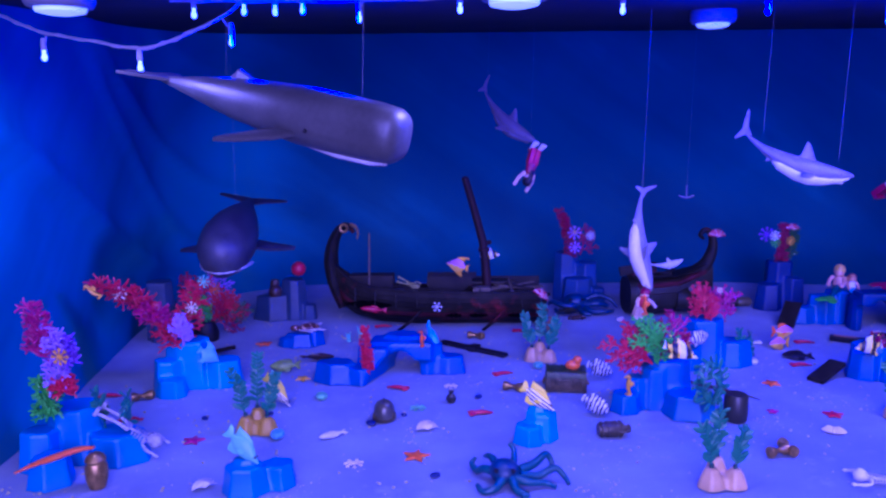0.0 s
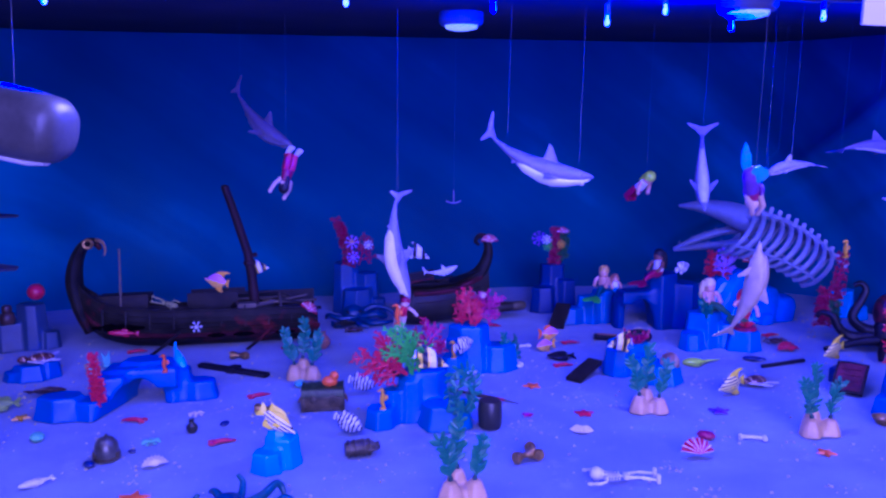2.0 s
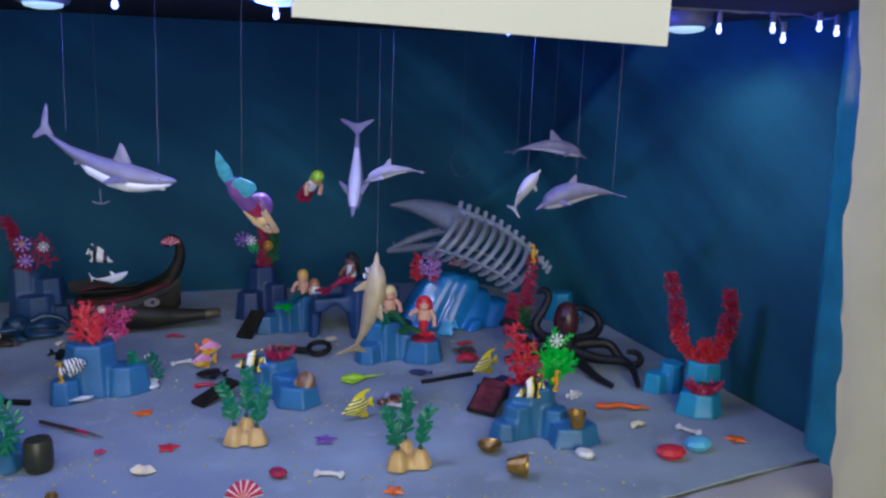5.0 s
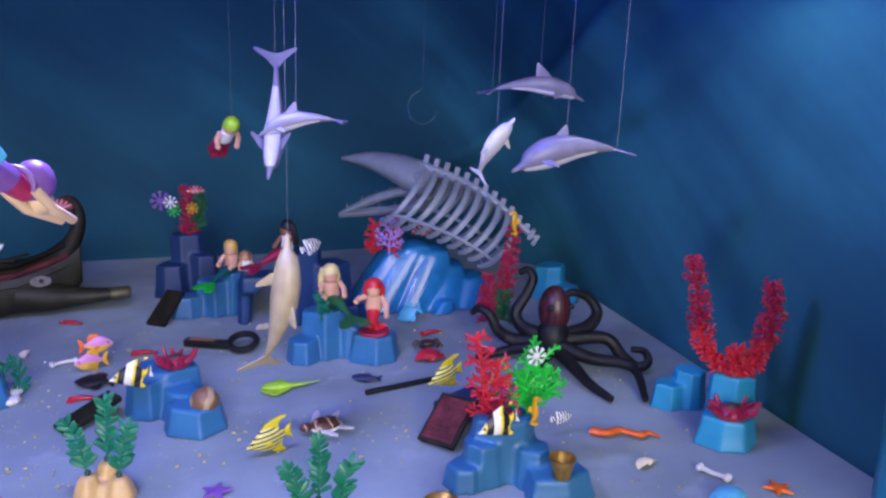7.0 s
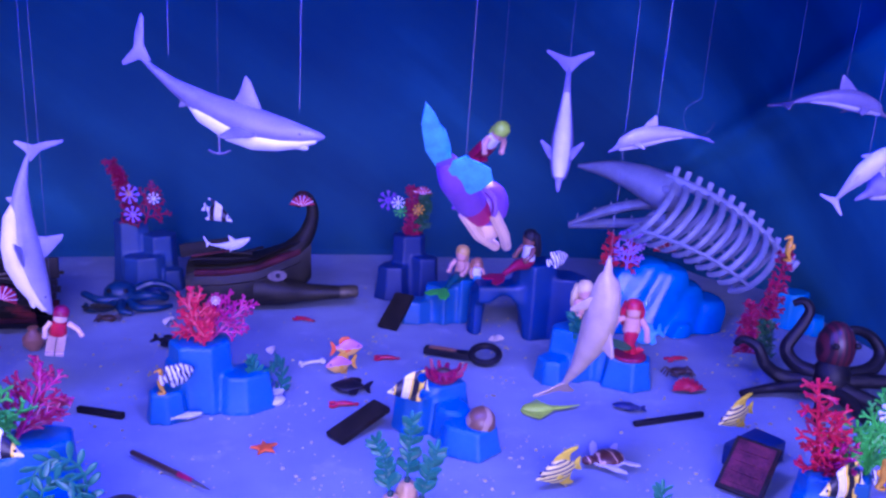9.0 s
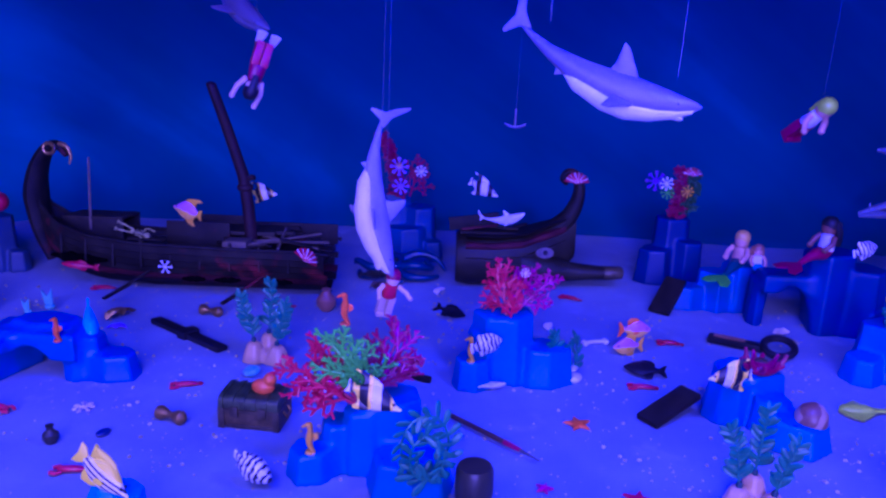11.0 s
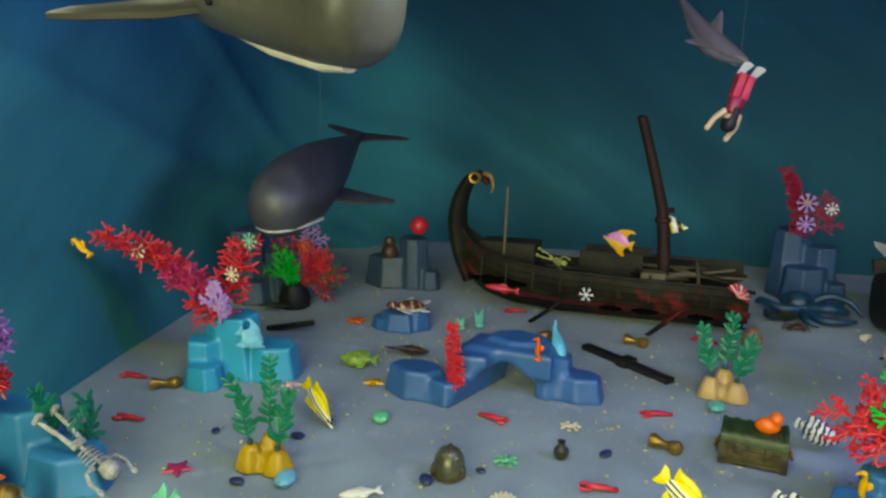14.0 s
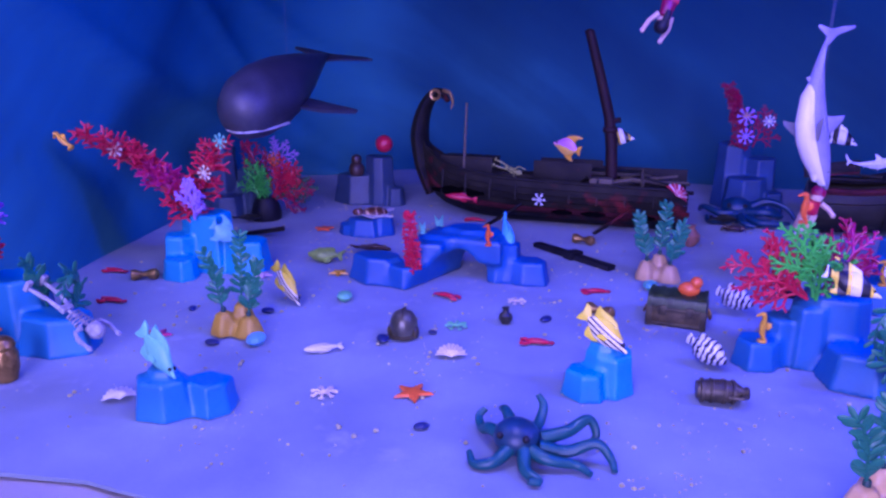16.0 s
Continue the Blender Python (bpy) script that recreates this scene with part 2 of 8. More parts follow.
def thing(name, label, category, group="", m=None):
    """An Empty at the base of a thing with parts."""
    ob = new(name)
    ob.empty_display_size = 0.02
    if m is not None:
        ob.matrix_basis = m
    return tagged(ob, label, category, group)


def single(name, bm, mat, label, category, group="", m=None, kind="", smooth=40):
    ob = mesh_object(name, bm, mat, smooth)
    if m is not None:
        ob.matrix_basis = m
    return tagged(ob, label, category, group, kind)


def fresh():
    return bmesh.new()


def box(bm, x0, x1, y0, y1, z0, z1, bevel=0.0, m=None, mat=0):
    vs = [bm.verts.new((x, y, z)) for x in (x0, x1) for y in (y0, y1) for z in (z0, z1)]
    fs = [bm.faces.new([vs[i] for i in f]) for f in ((0, 1, 3, 2), (4, 6, 7, 5), (0, 4, 5, 1), (2, 3, 7, 6), (0, 2, 6, 4), (1, 5, 7, 3))]
    if bevel:
        es = list({e for f in fs for e in f.edges})
        r = bmesh.ops.bevel(bm, geom=es, offset=bevel, segments=2, affect="EDGES", profile=0.6)
        fs = list({f for v in r["verts"] for f in v.link_faces} | {f for f in fs if f.is_valid})
    for f in fs:
        f.material_index = mat
    if m is not None:
        bmesh.ops.transform(bm, matrix=m, verts=list({v for f in fs for v in f.verts}))
    return fs


def rings(bm, sections, mat=0, cap=True, close=True):
    """Skins a row of closed rings, each a list of points."""
    rows = [[bm.verts.new(p) for p in s] for s in sections]
    fs = []
    for a, b in zip(rows, rows[1:]):
        n = len(a)
        for i in range(n if close else n - 1):
            j = (i + 1) % n
            fs.append(bm.faces.new((a[i], a[j], b[j], b[i])))
    if cap:
        fs.append(bm.faces.new(rows[0][::-1]))
        fs.append(bm.faces.new(rows[-1]))
    for f in fs:
        f.material_index = mat
    return fs


def smooth_path(pts, n=6):
    """Catmull-Rom through the points."""
    pts = [Vector(p) for p in pts]
    ext = [pts[0] * 2 - pts[1]] + pts + [pts[-1] * 2 - pts[-2]]
    out = []
    for i in range(1, len(ext) - 2):
        a, b, c, d = ext[i - 1:i + 3]
        for k in range(n):
            t = k / n
            out.append(0.5 * ((2 * b) + (c - a) * t + (2 * a - 5 * b + 4 * c - d) * t * t + (3 * b - a - 3 * c + d) * t ** 3))
    out.append(pts[-1])
    return out


def tube(bm, pts, r0, r1=None, sides=8, mat=0, flat=1.0, smooth_n=0, radii=None):
    """A tapered tube along points; flat squeezes it across."""
    pts = smooth_path(pts, smooth_n) if smooth_n else [Vector(p) for p in pts]
    r1 = r0 if r1 is None else r1
    secs = []
    up = Vector((0, 0, 1))
    n = len(pts)
    for i, p in enumerate(pts):
        d = (pts[min(i + 1, n - 1)] - pts[max(i - 1, 0)]).normalized()
        if abs(d.dot(up)) > 0.97:
            up = Vector((0, 1, 0)) if abs(d.y) < 0.9 else Vector((1, 0, 0))
        s = d.cross(up).normalized()
        u = s.cross(d)
        up = u
        t = i / (n - 1)
        r = (r0 + (r1 - r0) * t) if radii is None else float(np.interp(t, np.linspace(0, 1, len(radii)), radii))
        secs.append([p + s * (r * math.cos(a)) + u * (r * flat * math.sin(a)) for a in (2 * math.pi * k / sides for k in range(sides))])
    return rings(bm, secs, mat)


def lathe(bm, profile, sides=20, mat=0, m=None, squash=1.0):
    """Turns (radius, height) pairs round z."""
    secs = [[Vector((max(r, 0.0002) * math.cos(a), max(r, 0.0002) * squash * math.sin(a), z)) for a in (2 * math.pi * k / sides for k in range(sides))] for r, z in profile]
    if m is not None:
        secs = [[m @ p for p in s] for s in secs]
    return rings(bm, secs, mat)


def ball(bm, c, r, scale=(1, 1, 1), seg=14, mat=0, m=None):
    prof = [(math.sin(math.pi * k / 8), -math.cos(math.pi * k / 8)) for k in range(9)]
    mm = Matrix.Translation(c) @ (m if m is not None else Matrix()) @ Matrix.Diagonal((r * scale[0], r * scale[1], r * scale[2], 1))
    return lathe(bm, prof, seg, mat, mm)


def plate(bm, outline, thick, m=None, mat=0, rim=0.5):
    """A fin or leaf: an outline in x and z with thickness in y, thinner at its rim."""
    n = len(outline)
    cx, cz = sum(p[0] for p in outline) / n, sum(p[1] for p in outline) / n

    def ring(y, k):
        return [Vector((cx + (x - cx) * k, y, cz + (z - cz) * k)) for x, z in outline]

    secs = [ring(-thick / 2, 0.75), ring(-thick / 2 * rim, 1.0), ring(thick / 2 * rim, 1.0), ring(thick / 2, 0.75)]
    if m is not None:
        secs = [[m @ p for p in s] for s in secs]
    return rings(bm, secs, mat)


def body(bm, spine, sides=16, mat=0, power=1.0):
    """A fish's trunk: spine rows of (x, z, half width, half height)."""
    secs = []
    for x, z, w, h in spine:
        sec = []
        for k in range(sides):
            a = 2 * math.pi * k / sides
            c, s = math.cos(a), math.sin(a)
            sec.append(Vector((x, math.copysign(abs(c) ** power, c) * w, z + math.copysign(abs(s) ** power, s) * h)))
        secs.append(sec)
    return rings(bm, secs, mat)


def aim(a, b, roll=0.0, up=None):
    """A pose at a whose x axis points to b, z as upright as it can be."""
    d = (Vector(b) - Vector(a)).normalized()
    up = Vector(up) if up else Vector((0, 0, 1)) if abs(d.z) < 0.98 else Vector((0, 1, 0))
    y = up.cross(d).normalized()
    z = d.cross(y)
    r = Matrix((d, y, z)).transposed().to_4x4()
    return Matrix.Translation(a) @ r @ Matrix.Rotation(radians(roll), 4, "X")


# ---- structure ----
LEFT = [(-0.44, 0.86), (-0.445, 1.0), (-0.49, 1.25), (-0.53, 1.5), (-0.545, 1.68), (-0.50, 1.84), (-0.36, 1.93)]
BACK = [(-0.1, 1.955), (0.3, 1.96), (0.7, 1.965), (1.05, 1.955), (1.18, 1.90)]
RIGHT = [(1.235, 1.76), (1.243, 1.4), (1.243, 1.15), (1.246, 0.945)]


def step(x):
    x = min(1.0, max(0.0, x))
    return x * x * (3 - 2 * x)


def crease(p, z):
    """Folds of the hung cloth: a slanting overlap in the far corner and pulled creases on the near side."""
    f = 0.0
    u = p.x if p.x < 1.19 else 1.2 + (1.9 - p.y)
    if p.x > 1.0:
        d = (z - 0.17) - (u - 1.2) * 0.55
        f -= 0.022 * step((0.02 - d) / 0.02) * step((u - 1.06) / 0.1) - 0.016 * math.exp(-((d - 0.03) / 0.03) ** 2)
        f -= 0.006 * math.exp(-((d + 0.09 + 0.05 * (u - 1.2)) / 0.02) ** 2) * step((u - 1.2) / 0.1)
    if p.x < -0.3:
        v = 1.9 - p.y
        for a, b, k in ((0.05, 0.75, 0.014), (0.30, 0.95, 0.010), (0.52, 0.6, 0.010), (0.16, 1.4, 0.008)):
            d = (z - a) - (v - 0.2) * b * 0.6
            f += k * math.exp(-(d / 0.022) ** 2)
    return f


def sheet_wall(name, pts, z0, z1, wave, label, thick=0.006):
    line = smooth_path([(x, y, 0) for x, y in pts], 14)
    bm = fresh()
    nz = 44
    rows = []
    for side in (0, 1):
        for i, p in enumerate(line):
            d = (line[min(i + 1, len(line) - 1)] - line[max(i - 1, 0)]).normalized()
            nrm = Vector((d.y, -d.x, 0))
            col = []
            for k in range(nz + 1):
                z = z0 + (z1 - z0) * k / nz
                q = p + nrm * (-thick * side)
                f = wave * (noise.noise(Vector((p.x * 3.1 + z * 2.4, p.y * 3.1, z * 1.2 + 5))) + 0.4 * noise.noise(Vector((p.x * 8 + z * 5, p.y * 8, z * 2))))
                f += crease(p, z)
                f += 0.07 * step((p.y - 1.70) / 0.12) * max(0.0, 1 - max(z, 0) / 0.11) ** 2
                col.append(bm.verts.new((q.x + nrm.x * f, q.y + nrm.y * f, z)))
            rows.append((side, col))
    a = [c for s, c in rows if s == 0]
    b = [c for s, c in rows if s == 1]
    for cols, flip in ((a, False), (b, True)):
        for c1, c2 in zip(cols, cols[1:]):
            for k in range(nz):
                f = (c1[k], c2[k], c2[k + 1], c1[k + 1])
                bm.faces.new(f[::-1] if flip else f)
    for cols in ((a[0], b[0]), (a[-1], b[-1])):
        for k in range(nz):
            bm.faces.new((cols[0][k], cols[1][k], cols[1][k + 1], cols[0][k + 1]))
    for k in (0, nz):
        for i in range(len(a) - 1):
            bm.faces.new((a[i][k], a[i + 1][k], b[i + 1][k], b[i][k]))
    ob = mesh_object(name, bm, M["backdrop"], 60)
    return tagged(ob, label, "backdrop cloth", kind="structure")


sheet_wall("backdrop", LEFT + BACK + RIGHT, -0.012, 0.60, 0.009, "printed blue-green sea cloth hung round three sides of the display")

FRONT = [(-0.46, 0.80), (-0.3, 0.812), (-0.208, 0.815), (-0.15, 0.826), (-0.09, 0.824), (0.15, 0.832), (0.5, 0.855), (0.807, 0.877), (1.0, 0.902), (1.12, 0.924), (1.25, 0.940)]


def front_y(x):
    return float(np.interp(x, [p[0] for p in FRONT], [p[1] for p in FRONT]))


def floor_mesh():
    bm = fresh()
    xs = np.linspace(-0.57, 1.26, 62)
    rows = []
    for x in xs:
        y0 = front_y(x)
        col = []
        for k in range(41):
            y = y0 + (1.97 - y0) * k / 40
            z = 0.0012 * noise.noise(Vector((x * 4, y * 4, 0))) + 0.0006 * noise.noise(Vector((x * 13, y * 13, 3)))
            z += 0.03 * max(0.0, (y - 1.85) / 0.12) ** 2
            col.append(bm.verts.new((x, y, z - 0.001)))
        rows.append(col)
    for a, b in zip(rows, rows[1:]):
        for k in range(40):
            bm.faces.new((a[k], b[k], b[k + 1], a[k + 1]))
    under = [[bm.verts.new((v.co.x, v.co.y, -0.004)) for v in (col[0], col[-1])] for col in rows]
    for i in range(len(rows) - 1):
        bm.faces.new((rows[i][0], under[i][0], under[i + 1][0], rows[i + 1][0]))
        bm.faces.new((rows[i][-1], rows[i + 1][-1], under[i + 1][1], under[i][1]))
        bm.faces.new((under[i][0], under[i][1], under[i + 1][1], under[i + 1][0]))
    return bm


tagged(mesh_object("floor", floor_mesh(), M["felt"], 60), "lavender-blue felt cloth laid as a sea bed, scattered with grit", "sea bed cloth", kind="structure")

bm = fresh()
c0, c1 = ceiling_z(0.85), ceiling_z(2.0)
vs = []
for dz in (0, 0.02):
    vs += [bm.verts.new(p) for p in ((-0.75, 0.85, c0 + dz), (1.30, 0.85, c0 + dz), (1.30, 2.0, c1 + dz), (-0.75, 2.0, c1 + dz))]
for f in ((0, 1, 2, 3), (7, 6, 5, 4), (0, 4, 5, 1), (1, 5, 6, 2), (2, 6, 7, 3), (3, 7, 4, 0)):
    bm.faces.new([vs[i] for i in f])
tagged(mesh_object("ceiling", bm, M["ceiling"]), "dark board roof over the display", "ceiling", kind="structure")


def hem(bm):
    """The cloth's front edge, turned over and pinned, in a narrow standing fold."""
    secs = []
    for k in range(40):
        z = -0.01 + 0.50 * k / 39
        f = 0.003 * noise.noise(Vector((z * 14, 3, 0))) + 0.0016 * noise.noise(Vector((z * 45, 1, 5)))
        secs.append([Vector((1.236 + f, 0.972, z)), Vector((1.226 + f, 0.955, z)), Vector((1.228 + f * 1.6, 0.925, z)), Vector((1.240 + f, 0.908, z)), Vector((1.244, 0.912, z)), Vector((1.242, 0.972, z))])
    rings(bm, secs)
    return bm


tagged(mesh_object("backdrop_hem", hem(fresh()), M["hem"], 60), "pale teal turned-over edge of the sea cloth", "backdrop cloth", kind="structure")


def cloth_skirt():
    """White cloth that lies on the table's front edge and falls to the room floor."""
    bm = fresh()
    prof = [(0.02, -0.010), (0.0, -0.006), (-0.03, -0.006), (-0.055, -0.008), (-0.075, -0.020), (-0.085, -0.05), (-0.09, -0.2), (-0.095, -0.5), (-0.10, -0.775)]
    xs = np.linspace(-0.9, 1.6, 125)
    rows = []
    for x in xs:
        y0 = front_y(x)
        col = []
        for dy, z in prof:
            w = min(1, -min(z + 0.006, 0) / 0.15)
            f = 0.018 * w * math.sin(x * 23 + 2 * math.sin(x * 5)) + 0.004 * noise.noise(Vector((x * 9, z * 6, 1)))
            col.append(bm.verts.new((x, y0 + dy + f, z + 0.003 * noise.noise(Vector((x * 14, dy * 40, 7))))))
        rows.append(col)
    for a, b in zip(rows, rows[1:]):
        for k in range(len(prof) - 1):
            bm.faces.new((a[k], a[k + 1], b[k + 1], b[k]))
    bmesh.ops.solidify(bm, geom=bm.faces[:], thickness=0.0015)
    return bm


tagged(mesh_object("table_cloth", cloth_skirt(), M["white_cloth"], 60), "white table cloth falling over the front of the table", "table cloth")


def side_curtain():
    bm = fresh()
    rows = []
    for i in range(80):
        u = i / 79
        x, y = 1.153 + 0.62 * u, 0.835 - 0.08 * u
        col = []
        for k in range(90):
            z = -0.77 + 1.45 * k / 89
            f = 0.010 * math.sin(u * 26 + z * 1.5) + 0.020 * noise.noise(Vector((x * 7, z * 6, 2))) + 0.014 * abs(noise.noise(Vector((x * 17 + z * 6, z * 13, 4)))) + 0.007 * abs(noise.noise(Vector((x * 34 - z * 20, z * 30, 9))))
            xx = x - 0.05 * max(0, z) * (1 - u)
            col.append(bm.verts.new((xx, y + f, z)))
        rows.append(col)
    for a, b in zip(rows, rows[1:]):
        for k in range(89):
            bm.faces.new((a[k], b[k], b[k + 1], a[k + 1]))
    bmesh.ops.solidify(bm, geom=bm.faces[:], thickness=0.0015)
    return bm


tagged(mesh_object("side_curtain", side_curtain(), M["white_cloth"], 60), "creased white sheet hung beside the display", "curtain")

bm = fresh()
box(bm, -0.149, 0.149, -0.0015, 0.0015, 0.0, 0.16, 0.0005)
single("card_panel", bm, M["paper"], "blank white card hung from the roof's front edge", "card sign", m=pose(0.782, 0.838, 0.4365, 0, 1.5, 0))

# the room that the display stands in
for nm, b in (("room_floor", (-2.2, 3.2, -2.4, 2.3, -0.82, -0.78)), ("room_ceiling", (-2.2, 3.2, -2.4, 2.3, 1.75, 1.8)), ("wall_south", (-2.2, 3.2, -2.45, -2.4, -0.78, 1.75)), ("wall_north", (-2.2, 3.2, 2.1, 2.15, -0.78, 1.75)), ("wall_west", (-2.25, -2.2, -2.4, 2.3, -0.78, 1.75)), ("wall_east", (3.2, 3.25, -2.4, 2.3, -0.78, 1.75))):
    bm = fresh()
    box(bm, *b)
    tagged(mesh_object(nm, bm, M["room_floor"] if nm == "room_floor" else M["plaster"]), "plain room shell", "room", kind="structure")

# table under the display
tb = thing("display_table", "wooden table hidden under the white cloth", "table")
bm = fresh()
box(bm, -0.6, 1.3, 0.84, 1.99, -0.035, -0.011, 0.003)
part("tabletop", bm, M["deck"], tb)
for x in (-0.52, 1.22):
    for y in (0.95, 1.9):
        bm = fresh()
        box(bm, x - 0.025, x + 0.025, y - 0.025, y + 0.025, -0.78, -0.035, 0.003)
        part("leg", bm, M["deck"], tb)

# ---- lamps of the display ----


def puck_lamp(x, y):
    z = ceiling_z(y)
    t = thing("puck_lamp", "round puck lamp with a frosted glowing lens under the roof board", "lamp", "roof lamps", pose(x, y, z) @ Matrix.Scale(0.84, 4))
    bm = fresh()
    lathe(bm, [(0.0, 0.001), (0.034, 0.001), (0.036, -0.003), (0.036, -0.016), (0.033, -0.021), (0.029, -0.0225), (0.027, -0.021), (0.0, -0.021)], 28)
    part("housing", bm, M["puck"], t)
    bm = fresh()
    lathe(bm, [(0.0, -0.0215), (0.0265, -0.0215), (0.025, -0.026), (0.015, -0.0285), (0.0, -0.029)], 24)
    part("lens", bm, M["lens"], t, "frosted glowing lens")


# The added left-hand puck gets a housing and lens like the others.
for px, py, _ in PUCKS:
    puck_lamp(px, py)


def light_string(wire_pts, bulbs, label):
    t = thing("light_string", label, "fairy lights", "fairy light strings")
    bm = fresh()
    line = smooth_path(wire_pts, 7)
    tube(bm, line, 0.0016, sides=6)
    tube(bm, [p + Vector((0.0012 * math.sin(i * 1.7), 0.002 * math.cos(i * 1.7), 0.0015 * math.cos(i * 1.3))) for i, p in enumerate(line)], 0.0012, sides=5)
    part("cable", bm, M["wire"], t)
    for b in bulbs:
        b = Vector(b)
        top = min(line, key=lambda p: (p - b).length)
        bm = fresh()
        tube(bm, [top, (top + b) / 2 + Vector((0.001, 0, 0.001)), b + Vector((0, 0, 0.011))], 0.0009, sides=5)
        lathe(bm, [(0.0, 0.014), (0.0025, 0.014), (0.003, 0.006), (0.003, 0.002), (0, 0.002)], 8, 0, Matrix.Translation(b))
        holder = part("bulb_holder", bm, M["wire"], t)
        bm = fresh()
        lathe(bm, [(0.0, 0.003), (0.0016, 0.003), (0.0021, 0.001), (0.0016, -0.001), (0.0025, -0.003), (0.0030, -0.005), (0.0025, -0.0075), (0.0012, -0.009), (0, -0.0093)], 10, 0, Matrix.Translation(b))
        part("bulb", bm, M["bulb"], holder, "lit blue bulb")


light_string([(-0.56, 1.0, 0.512), (-0.47, 1.0, 0.490), (-0.419, 1.0, 0.477), (-0.379, 1.0, 0.461), (-0.326, 1.0, 0.451), (-0.273, 1.0, 0.443), (-0.231, 1.0, 0.454), (-0.182, 1.0, 0.476), (-0.163, 1.0, 0.492)],
             [(-0.376, 1.0, 0.440), (-0.275, 1.0, 0.428), (-0.178, 1.0, 0.453)], "drooping white cable of lit blue fairy lights")
light_string([(-0.26, 1.05, 0.497), (-0.17, 1.05, 0.496), (-0.05, 1.05, 0.495), (0.12, 1.05, 0.497), (0.36, 1.05, 0.496), (0.50, 1.05, 0.496), (0.645, 1.05, 0.497), (0.80, 1.05, 0.496), (0.91, 1.05, 0.497), (1.05, 1.05, 0.496), (1.16, 1.05, 0.497), (1.225, 1.03, 0.495)],
             [(-0.234, 1.05, 0.487), (-0.179, 1.05, 0.490), (-0.145, 1.05, 0.489), (-0.115, 1.05, 0.490), (-0.054, 1.05, 0.481), (0.054, 1.05, 0.489), (0.225, 1.05, 0.486), (0.375, 1.05, 0.484), (0.498, 1.05, 0.473), (0.563, 1.05, 0.486), (0.640, 1.05, 0.471), (0.75, 1.05, 0.484), (0.877, 1.05, 0.467), (1.132, 1.05, 0.480), (1.180, 1.02, 0.480), (1.195, 1.02, 0.470), (1.225, 1.0, 0.482), (1.235, 0.985, 0.476)], "white cable of lit blue fairy lights along the roof board")
for (*p, power) in ((-0.17, 1.0, 0.45, 0.5), (-0.08, 1.05, 0.47, 0.95), (0.36, 1.04, 0.465, 2.4), (0.62, 1.05, 0.455, 2.3), (0.92, 1.08, 0.455, 1.4), (1.213, 1.06, 0.462, 0.06)):
    lamp("fairy_glow", "POINT", pose(*p), power, (0.05, 0.08, 1.0), 0.02)

# ---- rocks ----


def soft_min(a, b, k):
    h = np.maximum(k - np.abs(a - b), 0.0) / k
    return np.minimum(a, b) - h * h * k / 4


def soft_max(a, b, k):
    return -soft_min(-a, -b, k)


def moulded(bm, field, lo, hi, cell):
    """Skins the zero level of a distance field over a box: one soft-edged moulded shape."""
    lo, hi = np.array(lo), np.array(hi)
    n = np.ceil((hi - lo) / cell).astype(int) + 1
    axes = [lo[i] + cell * np.arange(n[i]) for i in range(3)]
    v = field(*np.meshgrid(*axes, indexing="ij"))
    total, count = np.zeros((*(n - 1), 3)), np.zeros(n - 1)
    corner = [(a, b, c) for a in (0, 1) for b in (0, 1) for c in (0, 1)]

    def at(c):
        return v[c[0]:c[0] + n[0] - 1, c[1]:c[1] + n[1] - 1, c[2]:c[2] + n[2] - 1]

    for p in corner:
        for ax in range(3):
            if p[ax]:
                continue
            q = tuple(1 if i == ax else p[i] for i in range(3))
            a, b = at(p), at(q)
            cross = (a < 0) != (b < 0)
            t = np.where(cross, a / np.where(cross, a - b, 1.0), 0.0)
            for i in range(3):
                total[..., i] += np.where(cross, p[i] + (t if i == ax else 0.0), 0.0)
            count += cross
    used = count > 0
    index = np.full(count.shape, -1)
    index[used] = np.arange(used.sum())
    place = np.argwhere(used) + total[used] / count[used][:, None]
    verts = [bm.verts.new(p) for p in (lo + cell * place).tolist()]
    for ax in range(3):
        u, w = (ax + 1) % 3, (ax + 2) % 3
        step = [0, 0, 0]
        step[ax] = 1
        a = v[:n[0] - step[0], :n[1] - step[1], :n[2] - step[2]] < 0
        b = v[step[0]:, step[1]:, step[2]:] < 0
        for cell_at in np.argwhere(a != b):
            if cell_at[u] == 0 or cell_at[w] == 0 or cell_at[u] >= n[u] - 1 or cell_at[w] >= n[w] - 1:
                continue
            quad = []
            for du, dw in ((1, 1), (0, 1), (0, 0), (1, 0)):
                k = cell_at.copy()
                k[u] -= du
                k[w] -= dw
                quad.append(verts[index[tuple(k)]])
            bm.faces.new(quad if a[tuple(cell_at)] else quad[::-1])
    return bm


def block_field(x, y, rx, ry, h, seed, sides=7, z0=0.0, flare=0.20):
    """Distance to one faceted block that spreads towards its foot."""
    rng = random.Random(seed)
    ang = [2 * math.pi * (k + rng.uniform(-0.2, 0.2)) / sides + seed for k in range(sides)]
    rad = [rng.uniform(0.88, 1.02) for _ in range(sides)]
    tilt = rng.uniform(-0.05, 0.05), rng.uniform(-0.05, 0.05)
    r = min(rx, ry)

    def field(px, py, pz):
        u, w = (px - x) / rx, (py - y) / ry
        g = np.full(px.shape, -9.0)
        for a, q in zip(ang, rad):
            g = soft_max(g, (u * math.cos(a) + w * math.sin(a)) / q, 0.08)
        grow = 0.93 + flare * np.clip(1 - (pz - z0) / h, 0, 1.4) ** 1.6
        side = (g - grow) * r
        top = pz - (z0 + h + (px - x) * tilt[0] + (py - y) * tilt[1])
        return soft_max(side, top, 0.0035)

    return field


